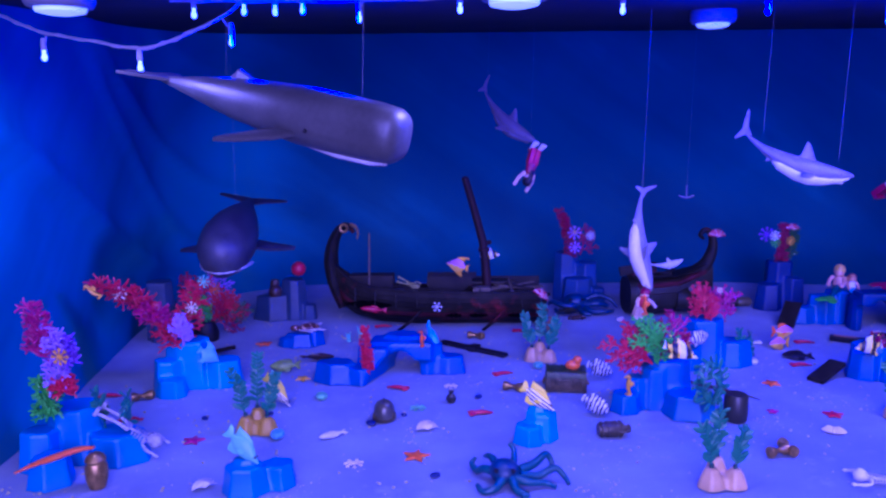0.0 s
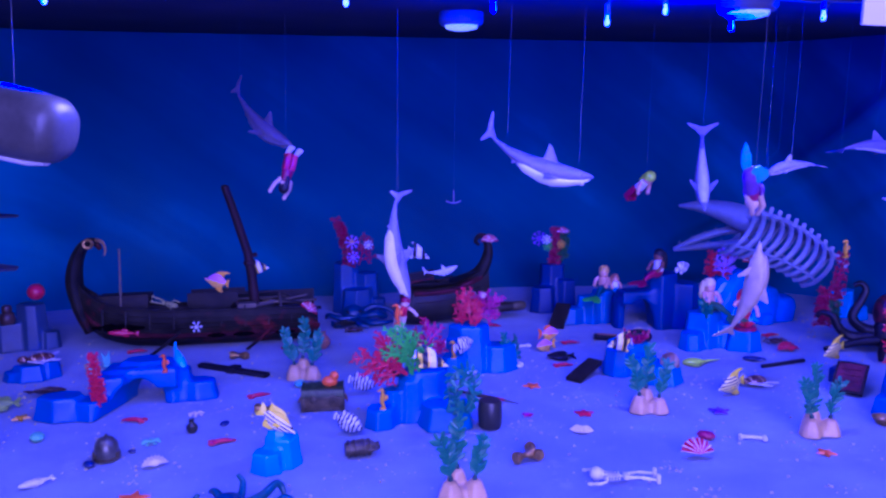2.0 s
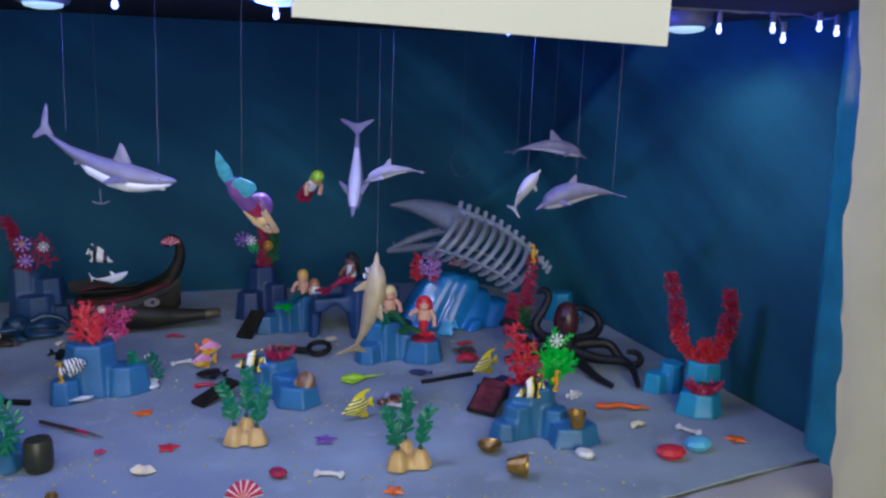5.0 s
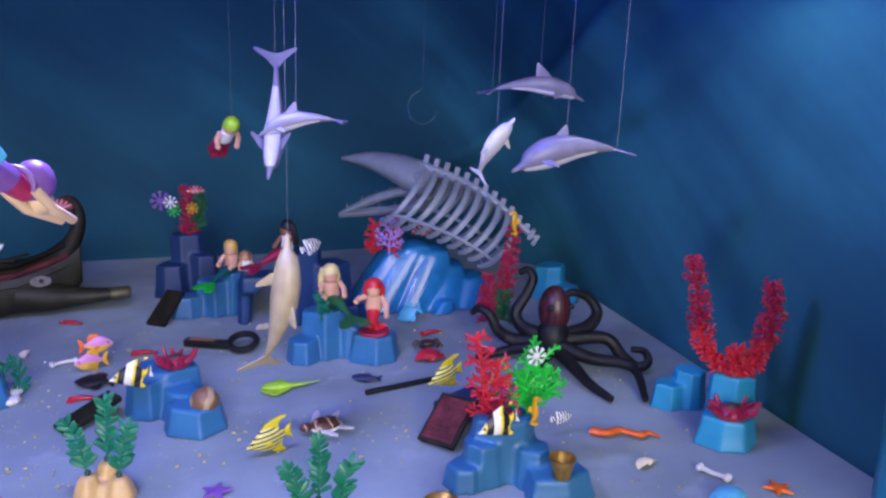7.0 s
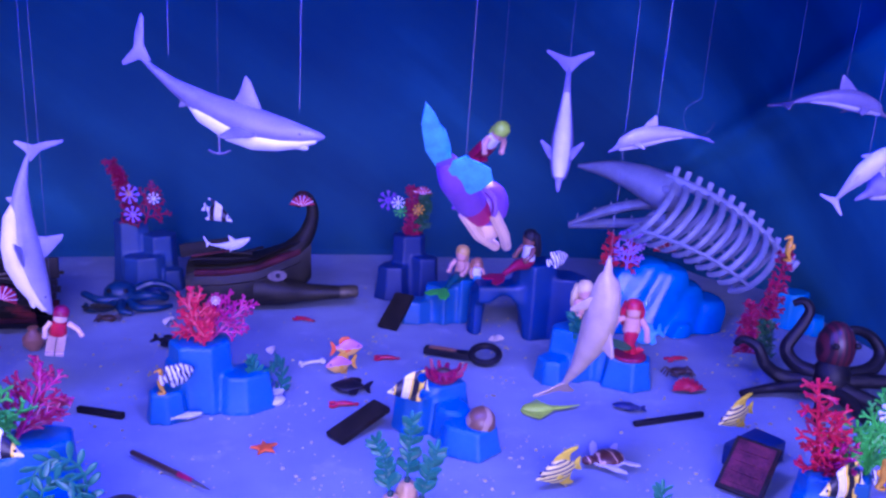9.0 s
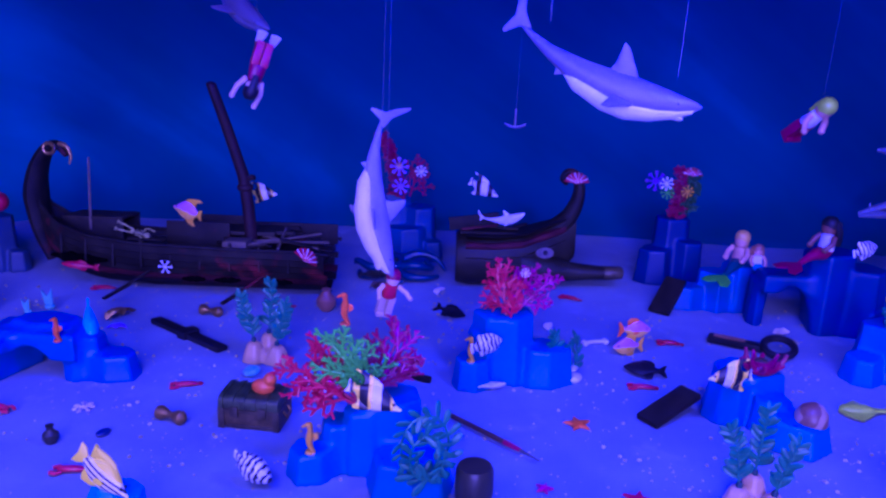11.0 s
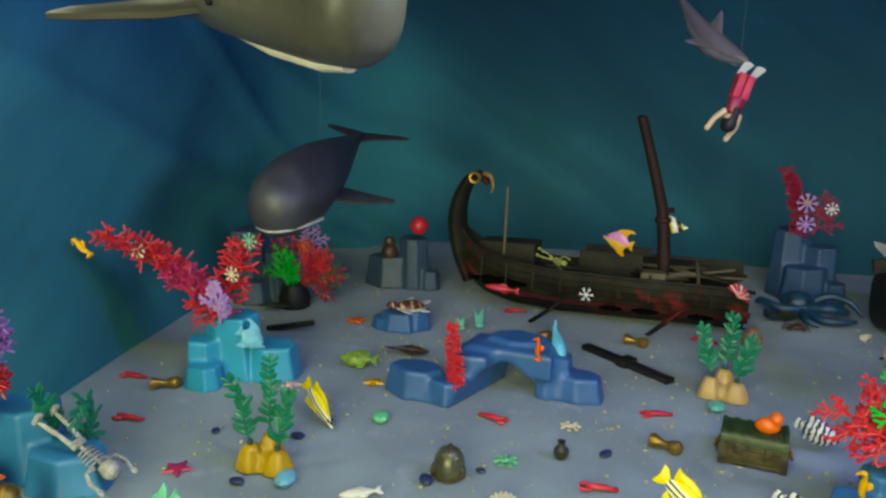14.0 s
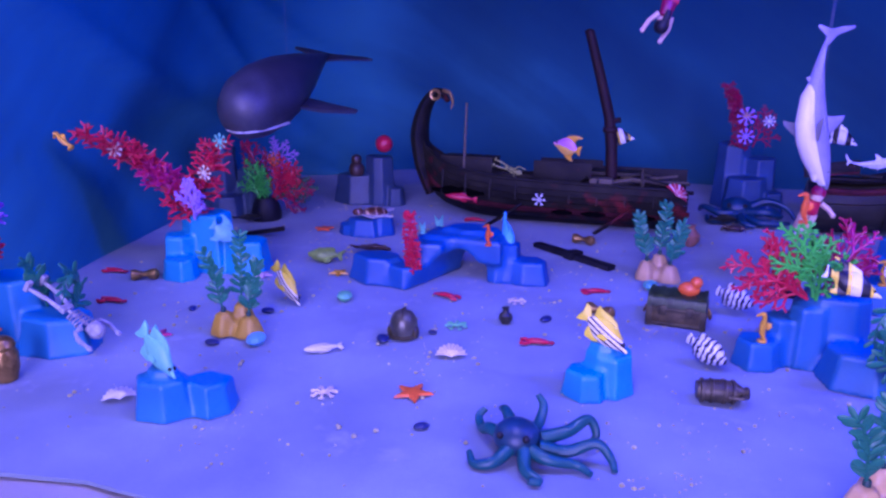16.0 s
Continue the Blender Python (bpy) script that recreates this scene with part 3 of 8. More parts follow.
def rock_field(tiers, seed, blend=0.005):
    blocks = [block_field(*t, seed * 13 + i, 6 + (seed + i) % 2) for i, t in enumerate(tiers)]

    def field(px, py, pz):
        d = blocks[0](px, py, pz)
        for b in blocks[1:]:
            d = soft_min(d, b(px, py, pz), blend)
        return np.maximum(d, -pz - 0.0006)

    return field


def rock_box(tiers, margin=0.3):
    lo = [min(t[0] - t[2] * (1.25 + margin) for t in tiers), min(t[1] - t[3] * (1.25 + margin) for t in tiers), -0.006]
    hi = [max(t[0] + t[2] * (1.25 + margin) for t in tiers), max(t[1] + t[3] * (1.25 + margin) for t in tiers), max(t[4] for t in tiers) + 0.008]
    return lo, hi


def rock(tiers, mat, label, seed, group="toy rocks", cell=0.0018):
    ox, oy = tiers[0][0], tiers[0][1]
    own = [(x - ox, y - oy, rx, ry, h) for x, y, rx, ry, h in tiers]
    bm = moulded(fresh(), rock_field(own, seed), *rock_box(own), cell)
    return single("toy_rock", bm, M[mat], label, "toy rock", group, pose(ox, oy, 0), smooth=50)


rock([(-0.372, 0.990, 0.031, 0.026, 0.060), (-0.325, 0.985, 0.032, 0.025, 0.032), (-0.395, 0.960, 0.019, 0.018, 0.043), (-0.366, 0.925, 0.021, 0.020, 0.029)], "rock_pale", "stepped mid-blue plastic toy rock on the sea bed", 1)
rock([(-0.335, 1.225, 0.028, 0.024, 0.066), (-0.290, 1.232, 0.029, 0.024, 0.036), (-0.356, 1.200, 0.018, 0.018, 0.044), (-0.342, 1.180, 0.019, 0.016, 0.023)], "rock_light", "light blue stepped plastic toy rock under red coral", 2)
rock([(-0.220, 1.418, 0.023, 0.020, 0.022), (-0.200, 1.425, 0.015, 0.016, 0.025), (-0.242, 1.415, 0.014, 0.014, 0.014)], "rock_arch", "small flat royal blue plastic toy rock", 4)
rock([(-0.274, 1.592, 0.022, 0.021, 0.075), (-0.314, 1.592, 0.030, 0.025, 0.045), (-0.246, 1.590, 0.014, 0.014, 0.028)], "rock_grey", "slate-blue plastic toy rock with a tall block", 5)
rock([(-0.475, 1.462, 0.025, 0.022, 0.098), (-0.458, 1.442, 0.026, 0.02, 0.03), (-0.43, 1.47, 0.02, 0.02, 0.066)], "rock_grey", "tall slate-blue plastic toy rock by the cloth", 6)
rock([(0.25, 1.765, 0.024, 0.022, 0.098), (0.290, 1.760, 0.024, 0.022, 0.078), (0.272, 1.735, 0.03, 0.018, 0.050), (0.31, 1.74, 0.016, 0.016, 0.03)], "rock_shaded", "blocky dull blue plastic toy rock, shade-darkened, behind the wreck", 7)
rock([(0.415, 1.350, 0.030, 0.026, 0.070), (0.384, 1.323, 0.018, 0.017, 0.030), (0.395, 1.345, 0.016, 0.018, 0.050), (0.456, 1.346, 0.028, 0.022, 0.038)], "rock", "stepped blue plastic toy rock with a seahorse ledge", 8)
rock([(0.320, 1.175, 0.030, 0.022, 0.062), (0.262, 1.150, 0.018, 0.016, 0.024), (0.281, 1.166, 0.015, 0.016, 0.040), (0.299, 1.168, 0.015, 0.018, 0.053), (0.341, 1.138, 0.030, 0.024, 0.029)], "rock", "blue plastic toy rock in rising steps", 9)
rock([(0.645, 1.305, 0.032, 0.025, 0.045), (0.628, 1.292, 0.02, 0.02, 0.038), (0.674, 1.245, 0.026, 0.022, 0.026), (0.662, 1.275, 0.018, 0.018, 0.030)], "rock", "blue plastic toy rock with a low front block", 10)
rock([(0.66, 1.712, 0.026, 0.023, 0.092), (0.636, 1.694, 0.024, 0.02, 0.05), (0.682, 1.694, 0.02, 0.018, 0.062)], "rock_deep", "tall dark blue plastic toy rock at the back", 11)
rock([(0.696, 1.596, 0.024, 0.020, 0.050), (0.660, 1.592, 0.021, 0.017, 0.030), (0.724, 1.598, 0.021, 0.020, 0.060)], "rock", "blue plastic toy rock seat", 12)
rock([(0.828, 1.412, 0.030, 0.026, 0.057), (0.796, 1.392, 0.018, 0.017, 0.028), (0.882, 1.378, 0.025, 0.022, 0.033), (0.855, 1.400, 0.016, 0.016, 0.040)], "rock", "blue plastic toy rock with two ledges", 14)
rock([(0.938, 1.090, 0.028, 0.022, 0.056), (0.901, 1.078, 0.017, 0.016, 0.020), (0.917, 1.084, 0.016, 0.018, 0.038), (0.970, 1.046, 0.026, 0.022, 0.023), (0.958, 1.070, 0.016, 0.018, 0.034)], "rock", "blue plastic toy rock holding coral", 15)
rock([(1.192, 1.112, 0.022, 0.023, 0.062), (1.174, 1.086, 0.027, 0.023, 0.028), (1.164, 1.172, 0.020, 0.016, 0.026), (1.184, 1.170, 0.016, 0.017, 0.040)], "rock_light", "light blue plastic toy rock against the cloth", 16)
rock([(1.196, 1.560, 0.024, 0.022, 0.050), (1.212, 1.53, 0.018, 0.016, 0.024)], "rock_light", "light blue plastic toy rock behind the octopus", 21)
rock([(0.149, 1.062, 0.019, 0.018, 0.033), (0.132, 1.048, 0.017, 0.016, 0.021), (0.144, 1.060, 0.012, 0.010, 0.041)], "rock_light", "small light blue plastic toy rock pedestal", 17, cell=0.0015)
rock([(-0.159, 0.915, 0.019, 0.016, 0.029), (-0.159, 0.918, 0.012, 0.010, 0.036), (-0.131, 0.932, 0.017, 0.016, 0.024)], "rock_pale", "small two-lobed blue plastic toy rock", 18, cell=0.0015)


def arch(name_label, mat, at, blocks, slab, hole, seed):
    """A bridge of moulded rock with a tunnel through it: slab is x0, x1, y0, y1, z0, z1; hole is x, half width, height, slant."""
    blocks_field = rock_field(blocks, seed)

    def field(px, py, pz):
        d = blocks_field(px, py, pz)
        q = np.maximum.reduce([slab[0] - px, px - slab[1], slab[2] - py, py - slab[3]])
        d = soft_min(d, soft_max(soft_max(q, pz - slab[5], 0.006), slab[4] - pz, 0.004), 0.008)
        e = np.sqrt(((px - hole[0] - hole[3] * (py - slab[2])) / hole[1]) ** 2 + (pz / hole[2]) ** 2) - 1
        return np.maximum(soft_max(d, -e * hole[1], 0.004), -pz - 0.0006)

    lo, hi = rock_box(blocks)
    hi[2] = max(hi[2], slab[5] + 0.008)
    lo[0], hi[0], lo[1], hi[1] = min(lo[0], slab[0] - 0.008), max(hi[0], slab[1] + 0.008), min(lo[1], slab[2] - 0.008), max(hi[1], slab[3] + 0.008)
    bm = moulded(fresh(), field, lo, hi, 0.002)
    single("toy_rock_arch", bm, M[mat], name_label, "toy rock", "toy rocks", pose(*at), smooth=50)


arch("royal blue plastic toy rock arch with a dark opening", "rock_arch", (-0.045, 1.270, 0), [(-0.084, -0.022, 0.030, 0.020, 0.029), (-0.046, -0.028, 0.026, 0.016, 0.023), (-0.034, 0.002, 0.026, 0.024, 0.045), (0.046, 0.028, 0.021, 0.021, 0.043), (0.074, 0.026, 0.026, 0.018, 0.025), (0.010, 0.030, 0.032, 0.020, 0.056)], (-0.040, 0.050, 0.000, 0.044, 0.022, 0.050), (0.003, 0.026, 0.036, 0.35), 3)
arch("broad royal blue plastic toy rock arch in painted shade", "rock_arch_shaded", (0.80, 1.535, 0), [(-0.064, 0.016, 0.011, 0.016, 0.056), (0.052, 0.0, 0.026, 0.026, 0.082), (0.010, 0.004, 0.030, 0.026, 0.100), (0.074, -0.030, 0.020, 0.017, 0.030)], (-0.068, 0.040, -0.012, 0.026, 0.046, 0.070), (-0.034, 0.026, 0.056, 0.12), 13)


def boulder_field(px, py, pz):
    d = None
    for (x0, y0, z0), (x1, y1, z1), r in (((-0.088, 0.012, -0.012), (-0.030, 0.022, 0.064), 0.026), ((-0.060, 0.0, -0.01), (-0.004, 0.018, 0.072), 0.026), ((-0.016, -0.008, -0.01), (0.022, 0.012, 0.064), 0.027), ((0.026, -0.010, -0.01), (0.046, 0.012, 0.040), 0.027), ((0.066, -0.006, -0.01), (0.080, 0.006, 0.022), 0.026), ((0.020, -0.036, -0.008), (0.030, -0.030, 0.006), 0.014)):
        dx, dy, dz = x1 - x0, y1 - y0, z1 - z0
        t = np.clip(((px - x0) * dx + (py - y0) * dy + (pz - z0) * dz) / (dx * dx + dy * dy + dz * dz), 0, 1)
        k = np.maximum(np.maximum(np.abs(px - x0 - t * dx) * 0.95, np.abs(py - y0 - t * dy) * 0.75), np.abs(pz - z0 - t * dz))
        e = np.sqrt((px - x0 - t * dx) ** 2 + ((py - y0 - t * dy) * 0.75) ** 2 + (pz - z0 - t * dz) ** 2)
        e = 0.55 * e + 0.45 * k * 1.12 - r
        d = e if d is None else soft_min(d, e, 0.003)
    return np.maximum(d, -pz - 0.0006)


single("toy_boulder", moulded(fresh(), boulder_field, (-0.135, -0.06, -0.006), (0.125, 0.075, 0.115), 0.0024), M["rock_shiny"], "large glossy blue boulder in leaning slabs under a whale skeleton", "toy rock", "toy rocks", pose(0.985, 1.560, 0), smooth=60)

# ---- the wreck ----


def hull_half(name, label, xs, keel, rail, beam, m, n_strakes=7, red=(), flip=False):
    """Half a toy galley: strakes on both sides, deck planks, frames at the broken end."""
    t = thing(name, label, "shipwreck", m=m)

    def side_point(x, v, s):
        k, g, b = (float(np.interp(x, xs, a)) for a in (keel, rail, beam))
        w = b * (1 - (1 - v) ** 2.2) ** 0.6 if v > 0 else 0.0
        return Vector((x, s * max(w, 0.0015), k + (g - k) * v))

    rng = random.Random(len(name))
    stations = np.linspace(xs[0], xs[-1], 26)
    for s in (-1, 1):
        for i in range(n_strakes):
            v0, v1 = i / n_strakes, (i + 0.93) / n_strakes
            end = stations[-1] - rng.uniform(0, 0.012)
            start = stations[0] + (rng.uniform(0, 0.01) if flip else 0)
            secs = []
            for x in stations:
                x = min(max(x, start), end)
                a, b = side_point(x, v0, s), side_point(x, v1, s)
                o = Vector((0, s * 0.0022, 0))
                secs.append([a, a + o, b + o, b])
            bm = fresh()
            rings(bm, secs)
            part("plank", bm, M["hull_red"] if (i in red) else M["hull"], t, smooth=50)
    for i in range(7):
        v = -0.85 + 1.7 * (i + 0.5) / 7
        bm = fresh()
        secs = []
        lo = xs[0] + 0.03 + rng.uniform(0, 0.01)
        hi = xs[-1] - rng.uniform(0.0, 0.03)
        for x in np.linspace(lo, hi, 12):
            b = float(np.interp(x, xs, beam)) * 0.97
            z = float(np.interp(x, xs, rail)) - 0.008
            y0, y1 = b * (v - 0.115), b * (v + 0.115)
            secs.append([Vector((x, y0, z)), Vector((x, y1, z)), Vector((x, y1, z - 0.003)), Vector((x, y0, z - 0.003))])
        rings(bm, secs)
        part("deck_plank", bm, M["deck"], t)
    for s in (-1, 1):
        bm = fresh()
        tube(bm, [side_point(x, 1.0, s) + Vector((0, 0, 0.001)) for x in stations], 0.0028, sides=6)
        part("rail", bm, M["hull"], t)
    return t


prow = hull_half("wrecked_galley_bow", "dark brown toy galley wreck with curled prow and broken planks", [-0.200, -0.192, -0.175, -0.15, -0.11, -0.05, 0.05, 0.15, 0.195], [0.085, 0.060, 0.034, 0.016, 0.005, 0.0, 0.0, 0.0, 0.0], [0.125, 0.108, 0.09, 0.077, 0.068, 0.063, 0.061, 0.06, 0.058], [0.004, 0.008, 0.02, 0.034, 0.048, 0.058, 0.062, 0.062, 0.06], pose(0, 1.565, 0, -6, 0, 3), red=(2,))
bm = fresh()
tube(bm, [(-0.176, 0, 0.03), (-0.190, 0, 0.07), (-0.197, 0, 0.115), (-0.192, 0, 0.15), (-0.179, 0, 0.174), (-0.165, 0, 0.178), (-0.155, 0, 0.166)], 0.012, sides=10, smooth_n=5, radii=[0.015, 0.021, 0.024, 0.019, 0.014, 0.011, 0.006], flat=0.55)
part("prow_curl", bm, M["hull"], prow, "curled dark prow")
bm = fresh()
tube(bm, [(-0.172 + 0.0068 * math.cos(a), -0.0115, 0.175 + 0.0068 * math.sin(a)) for a in np.linspace(0, 2 * math.pi, 20)], 0.0024, sides=7)
tube(bm, [(-0.162, -0.006, 0.181), (-0.152, -0.006, 0.178), (-0.147, -0.006, 0.166), (-0.149, -0.006, 0.155)], 0.0035, 0.001, 7, smooth_n=4)
part("prow_ornament", bm, M["gold"], prow, "golden ring and hook on the prow")
bm = fresh()
tube(bm, [(-0.128, 0.0, 0.07), (-0.127, 0.0, 0.165)], 0.002, 0.0016, 7)
part("flag_pole", bm, M["rope"], prow, "thin pale pole")
for i in range(6):
    bm = fresh()
    box(bm, -0.165, -0.085, 0.0 + i * 0.0095, 0.0088 + i * 0.0095, 0.084, 0.0875, 0.0006, Matrix.Rotation(radians(random.uniform(-1, 1)), 4, "Z"))
    part("fore_deck_plank", bm, M["deck"], prow)
for x0, y0, dx in ((-0.165, 0.0, 0.08), (-0.165, 0.053, 0.08)):
    bm = fresh()
    box(bm, x0, x0 + dx, y0, y0 + 0.004, 0.055, 0.085, 0.0006)
    part("fore_deck_side", bm, M["hull"], prow)
for i in range(6):
    bm = fresh()
    box(bm, -0.022 + 0.004 * (i % 2), 0.118 + 0.022 * ((i * 7) % 4) / 3, -0.012 + i * 0.0105, -0.0025 + i * 0.0105, 0.072, 0.0765, 0.0006)
    part("aft_deck_plank", bm, M["deck"], prow)
for i, (x0, x1, y) in enumerate(((-0.022, 0.06, -0.016), (-0.022, 0.07, 0.052), (-0.022, 0.19, 0.056))):
    bm = fresh()
    box(bm, x0, x1, y, y + 0.004, 0.052, 0.088 if i < 2 else 0.08, 0.0006)
    part("bulwark", bm, M["hull"], prow)
for a, b in (((0.085, -0.04, 0.064), (0.175, 0.01, 0.074)), ((0.10, 0.0, 0.07), (0.18, -0.045, 0.064)), ((0.13, -0.05, 0.062), (0.128, 0.01, 0.08)), ((0.09, -0.02, 0.066), (0.19, -0.02, 0.068))):
    bm = fresh()
    tube(bm, [a, b], 0.0022, 0.0016, 6)
    part("broken_spar", bm, M["rope"], prow, "pale broken spar")
bm = fresh()
box(bm, 0.06, 0.09, -0.05, -0.015, 0.058, 0.07, 0.001)
part("hatch", bm, M["rope"], prow, "pale wooden hatch box")
bm = fresh()
tube(bm, [(0.088, -0.010, 0.055), (0.084, -0.014, 0.11), (0.079, -0.018, 0.150), (0.064, -0.029, 0.205), (0.047, -0.041, 0.262)], 0.0085, sides=12, radii=[0.0082, 0.0080, 0.0074, 0.0068, 0.0062])
ball(bm, (0.047, -0.041, 0.262), 0.0066, (1, 1, 0.6), 12)
lathe(bm, [(0.0085, -0.004), (0.0105, -0.002), (0.0105, 0.002), (0.0085, 0.004)], 12, 0, pose(0.081, -0.016, 0.135))
tube(bm, [(0.078, -0.018, 0.146), (0.094, -0.020, 0.149)], 0.004, 0.0035, 8)
part("mast", bm, M["mast"], prow, "leaning dark red mast stump")
for a, b, c in (((-0.03, -0.055, 0.03), (-0.055, -0.085, 0.012), (-0.068, -0.103, 0.004)), ((0.115, -0.055, 0.03), (0.088, -0.09, 0.012), (0.075, -0.105, 0.004))):
    bm = fresh()
    tube(bm, [a, b], 0.0018, sides=6)
    d = (Vector(c) - Vector(b)) * 0.5
    tube(bm, [Vector(b) - d, b, c], 0.005, 0.0045, 8, flat=0.35)
    part("oar", bm, M["hull"], prow, "broken oar")
# Solid strips laid over the planks, their near-black colour standing for shade in splits.
for x0, x1 in ((-0.168, -0.085), (0.012, 0.040), (0.052, 0.085), (0.12, 0.15)):
    bm = fresh()
    secs = []
    for k in range(9):
        x = x0 + (x1 - x0) * k / 8
        b = float(np.interp(x, [-0.175, -0.15, -0.11, -0.05, 0.2], [0.022, 0.036, 0.05, 0.06, 0.063]))
        hgt = (0.0075 if x0 < 0 else 0.0035) * math.sin(math.pi * (k + 0.3) / 8.6) * (0.75 + 0.25 * math.cos(k * 2.4)) + 0.0008
        z = 0.040 if x0 < 0 else 0.022
        secs.append([Vector((x, -b * 0.93 - 0.0035, z - hgt)), Vector((x, -b * 0.93 - 0.0042, z + hgt)), Vector((x, -b * 0.93, z + hgt)), Vector((x, -b * 0.93, z - hgt))])
    rings(bm, secs)
    part("hull_gap", bm, M["dark_gap"], prow, "near-black strip painted as a shaded split in the hull")

rng = random.Random(77)
for i in range(16):
    x, y, l = rng.uniform(-0.10, 0.17), rng.uniform(-0.045, 0.03), rng.uniform(0.018, 0.05)
    bm = fresh()
    box(bm, -l / 2, l / 2, -0.0032, 0.0032, -0.001, 0.0014, 0.0004, pose(x, y, 0.063 + 0.006 * rng.random(), rng.uniform(-15, 15), rng.uniform(-14, 14), rng.uniform(-70, 70)))
    part("broken_plank", bm, M[rng.choice(("deck", "hull", "hull_red", "deck", "rope"))], prow, "splintered plank")
for i in range(9):
    x = -0.15 + 0.037 * i
    b = float(np.interp(x, [-0.175, -0.15, -0.11, -0.05, 0.2], [0.020, 0.034, 0.048, 0.058, 0.062]))
    bm = fresh()
    box(bm, x - 0.0016, x + 0.0016, -b - 0.0026, -b + 0.001, 0.034, 0.070 - 0.004 * (i % 3), 0.0006)
    part("frame_rib", bm, M["hull"], prow, "worn hull rib")

stern = thing("wrecked_galley_stern", "broken dark stern of the toy galley lying with its curled end", "shipwreck", m=pose(0.352, 1.645, 0, -8, 0, 3))
SIDE = [(0.0, 0.036, 0.046, 0.034), (0.012, 0.036, 0.050, 0.036), (0.05, 0.037, 0.050, 0.036), (0.09, 0.040, 0.043, 0.035), (0.125, 0.046, 0.030, 0.034), (0.15, 0.056, 0.016, 0.034), (0.165, 0.068, 0.008, 0.028)]
bm = fresh()
body(bm, [(x, z, w, h) for x, z, w, h in SIDE], 20, power=0.72)
part("hull_shell", bm, M["hull_olive"], stern, "smooth moulded hull", smooth=50)
for z, h, mat, lab in ((0.056, 0.0065, "hull_red", "worn red painted band"), (0.040, 0.0016, "hull", "raised wale"), (0.069, 0.0028, "hull", "rail")):
    bm = fresh()
    body(bm, [(x, z + 0.35 * max(0, x - 0.08), w * 1.03, h) for x, _, w, _ in SIDE[1:-1]], 16, power=0.6)
    part("hull_band", bm, M[mat], stern, lab)
for i in range(7):
    bm = fresh()
    box(bm, 0.004 + 0.006 * (i % 3), 0.105 - 0.008 * abs(i - 3), -0.035 + i * 0.0102, -0.026 + i * 0.0102, 0.071, 0.0745, 0.0006)
    part("deck_plank", bm, M["deck"], stern)
for i, (x, l, a) in enumerate(((0.01, 0.05, 14), (0.03, 0.07, -6), (0.06, 0.04, 22))):
    bm = fresh()
    box(bm, -l / 2, l / 2, -0.003, 0.003, -0.0015, 0.0015, 0.0005, pose(x + 0.02, -0.02 + 0.012 * i, 0.079, 6 * i - 6, -a * 0.5, a))
    part("broken_plank", bm, M["deck" if i else "hull_red"], stern, "splintered plank")
bm = fresh()
tube(bm, [(0.100, 0, 0.058), (0.132, 0, 0.074), (0.156, 0, 0.098), (0.167, 0, 0.128), (0.163, 0, 0.152), (0.151, 0, 0.158), (0.143, 0, 0.149), (0.150, 0, 0.141)], 0.01, sides=12, smooth_n=5, radii=[0.024, 0.021, 0.015, 0.011, 0.008, 0.0065, 0.005, 0.0035], flat=0.8)
part("stern_curl", bm, M["hull"], stern, "curled stern post")
bm = fresh()
tube(bm, [(0.09, -0.016, 0.030), (0.125, -0.020, 0.026), (0.155, -0.022, 0.023), (0.185, -0.024, 0.023), (0.205, -0.025, 0.023)], 0.012, sides=12, smooth_n=3, radii=[0.032, 0.026, 0.017, 0.013, 0.0115], flat=0.8)
ram = part("ram", bm, M["hull_olive"], stern, "olive brown bronze-tipped ram")
bm = fresh()
tube(bm, [(0.203, -0.025, 0.023), (0.207, -0.025, 0.023), (0.226, -0.026, 0.024), (0.229, -0.026, 0.024)], 0.0125, sides=12, radii=[0.0118, 0.0126, 0.0112, 0.008], flat=0.8)
part("ram_tip", bm, M["gold_dull"], ram, "dull bronze tip")
bm = fresh()
lathe(bm, [(0.0, -0.002), (0.007, -0.002), (0.0075, 0.002), (0, 0.002)], 16, 0, pose(0.118, -0.043, 0.05, 82, 0, 20) @ Matrix.Diagonal((1.8, 1, 1, 1)))
eye = part("painted_eye", bm, M["eye_pale"], stern, "pale painted eye")
bm = fresh()
lathe(bm, [(0.0, -0.0024), (0.0030, -0.0024), (0.0033, 0.0024), (0, 0.0024)], 14, 0, pose(0.1185, -0.0435, 0.0505, 82, 0, 20))
part("pupil", bm, M["black"], eye, "black pupil")
bm = fresh()
box(bm, 0.0, 0.07, -0.006, 0.002, 0.072, 0.090, 0.001, Matrix.Rotation(radians(-8), 4, "Y"))
part("broken_bulwark", bm, M["hull"], stern)

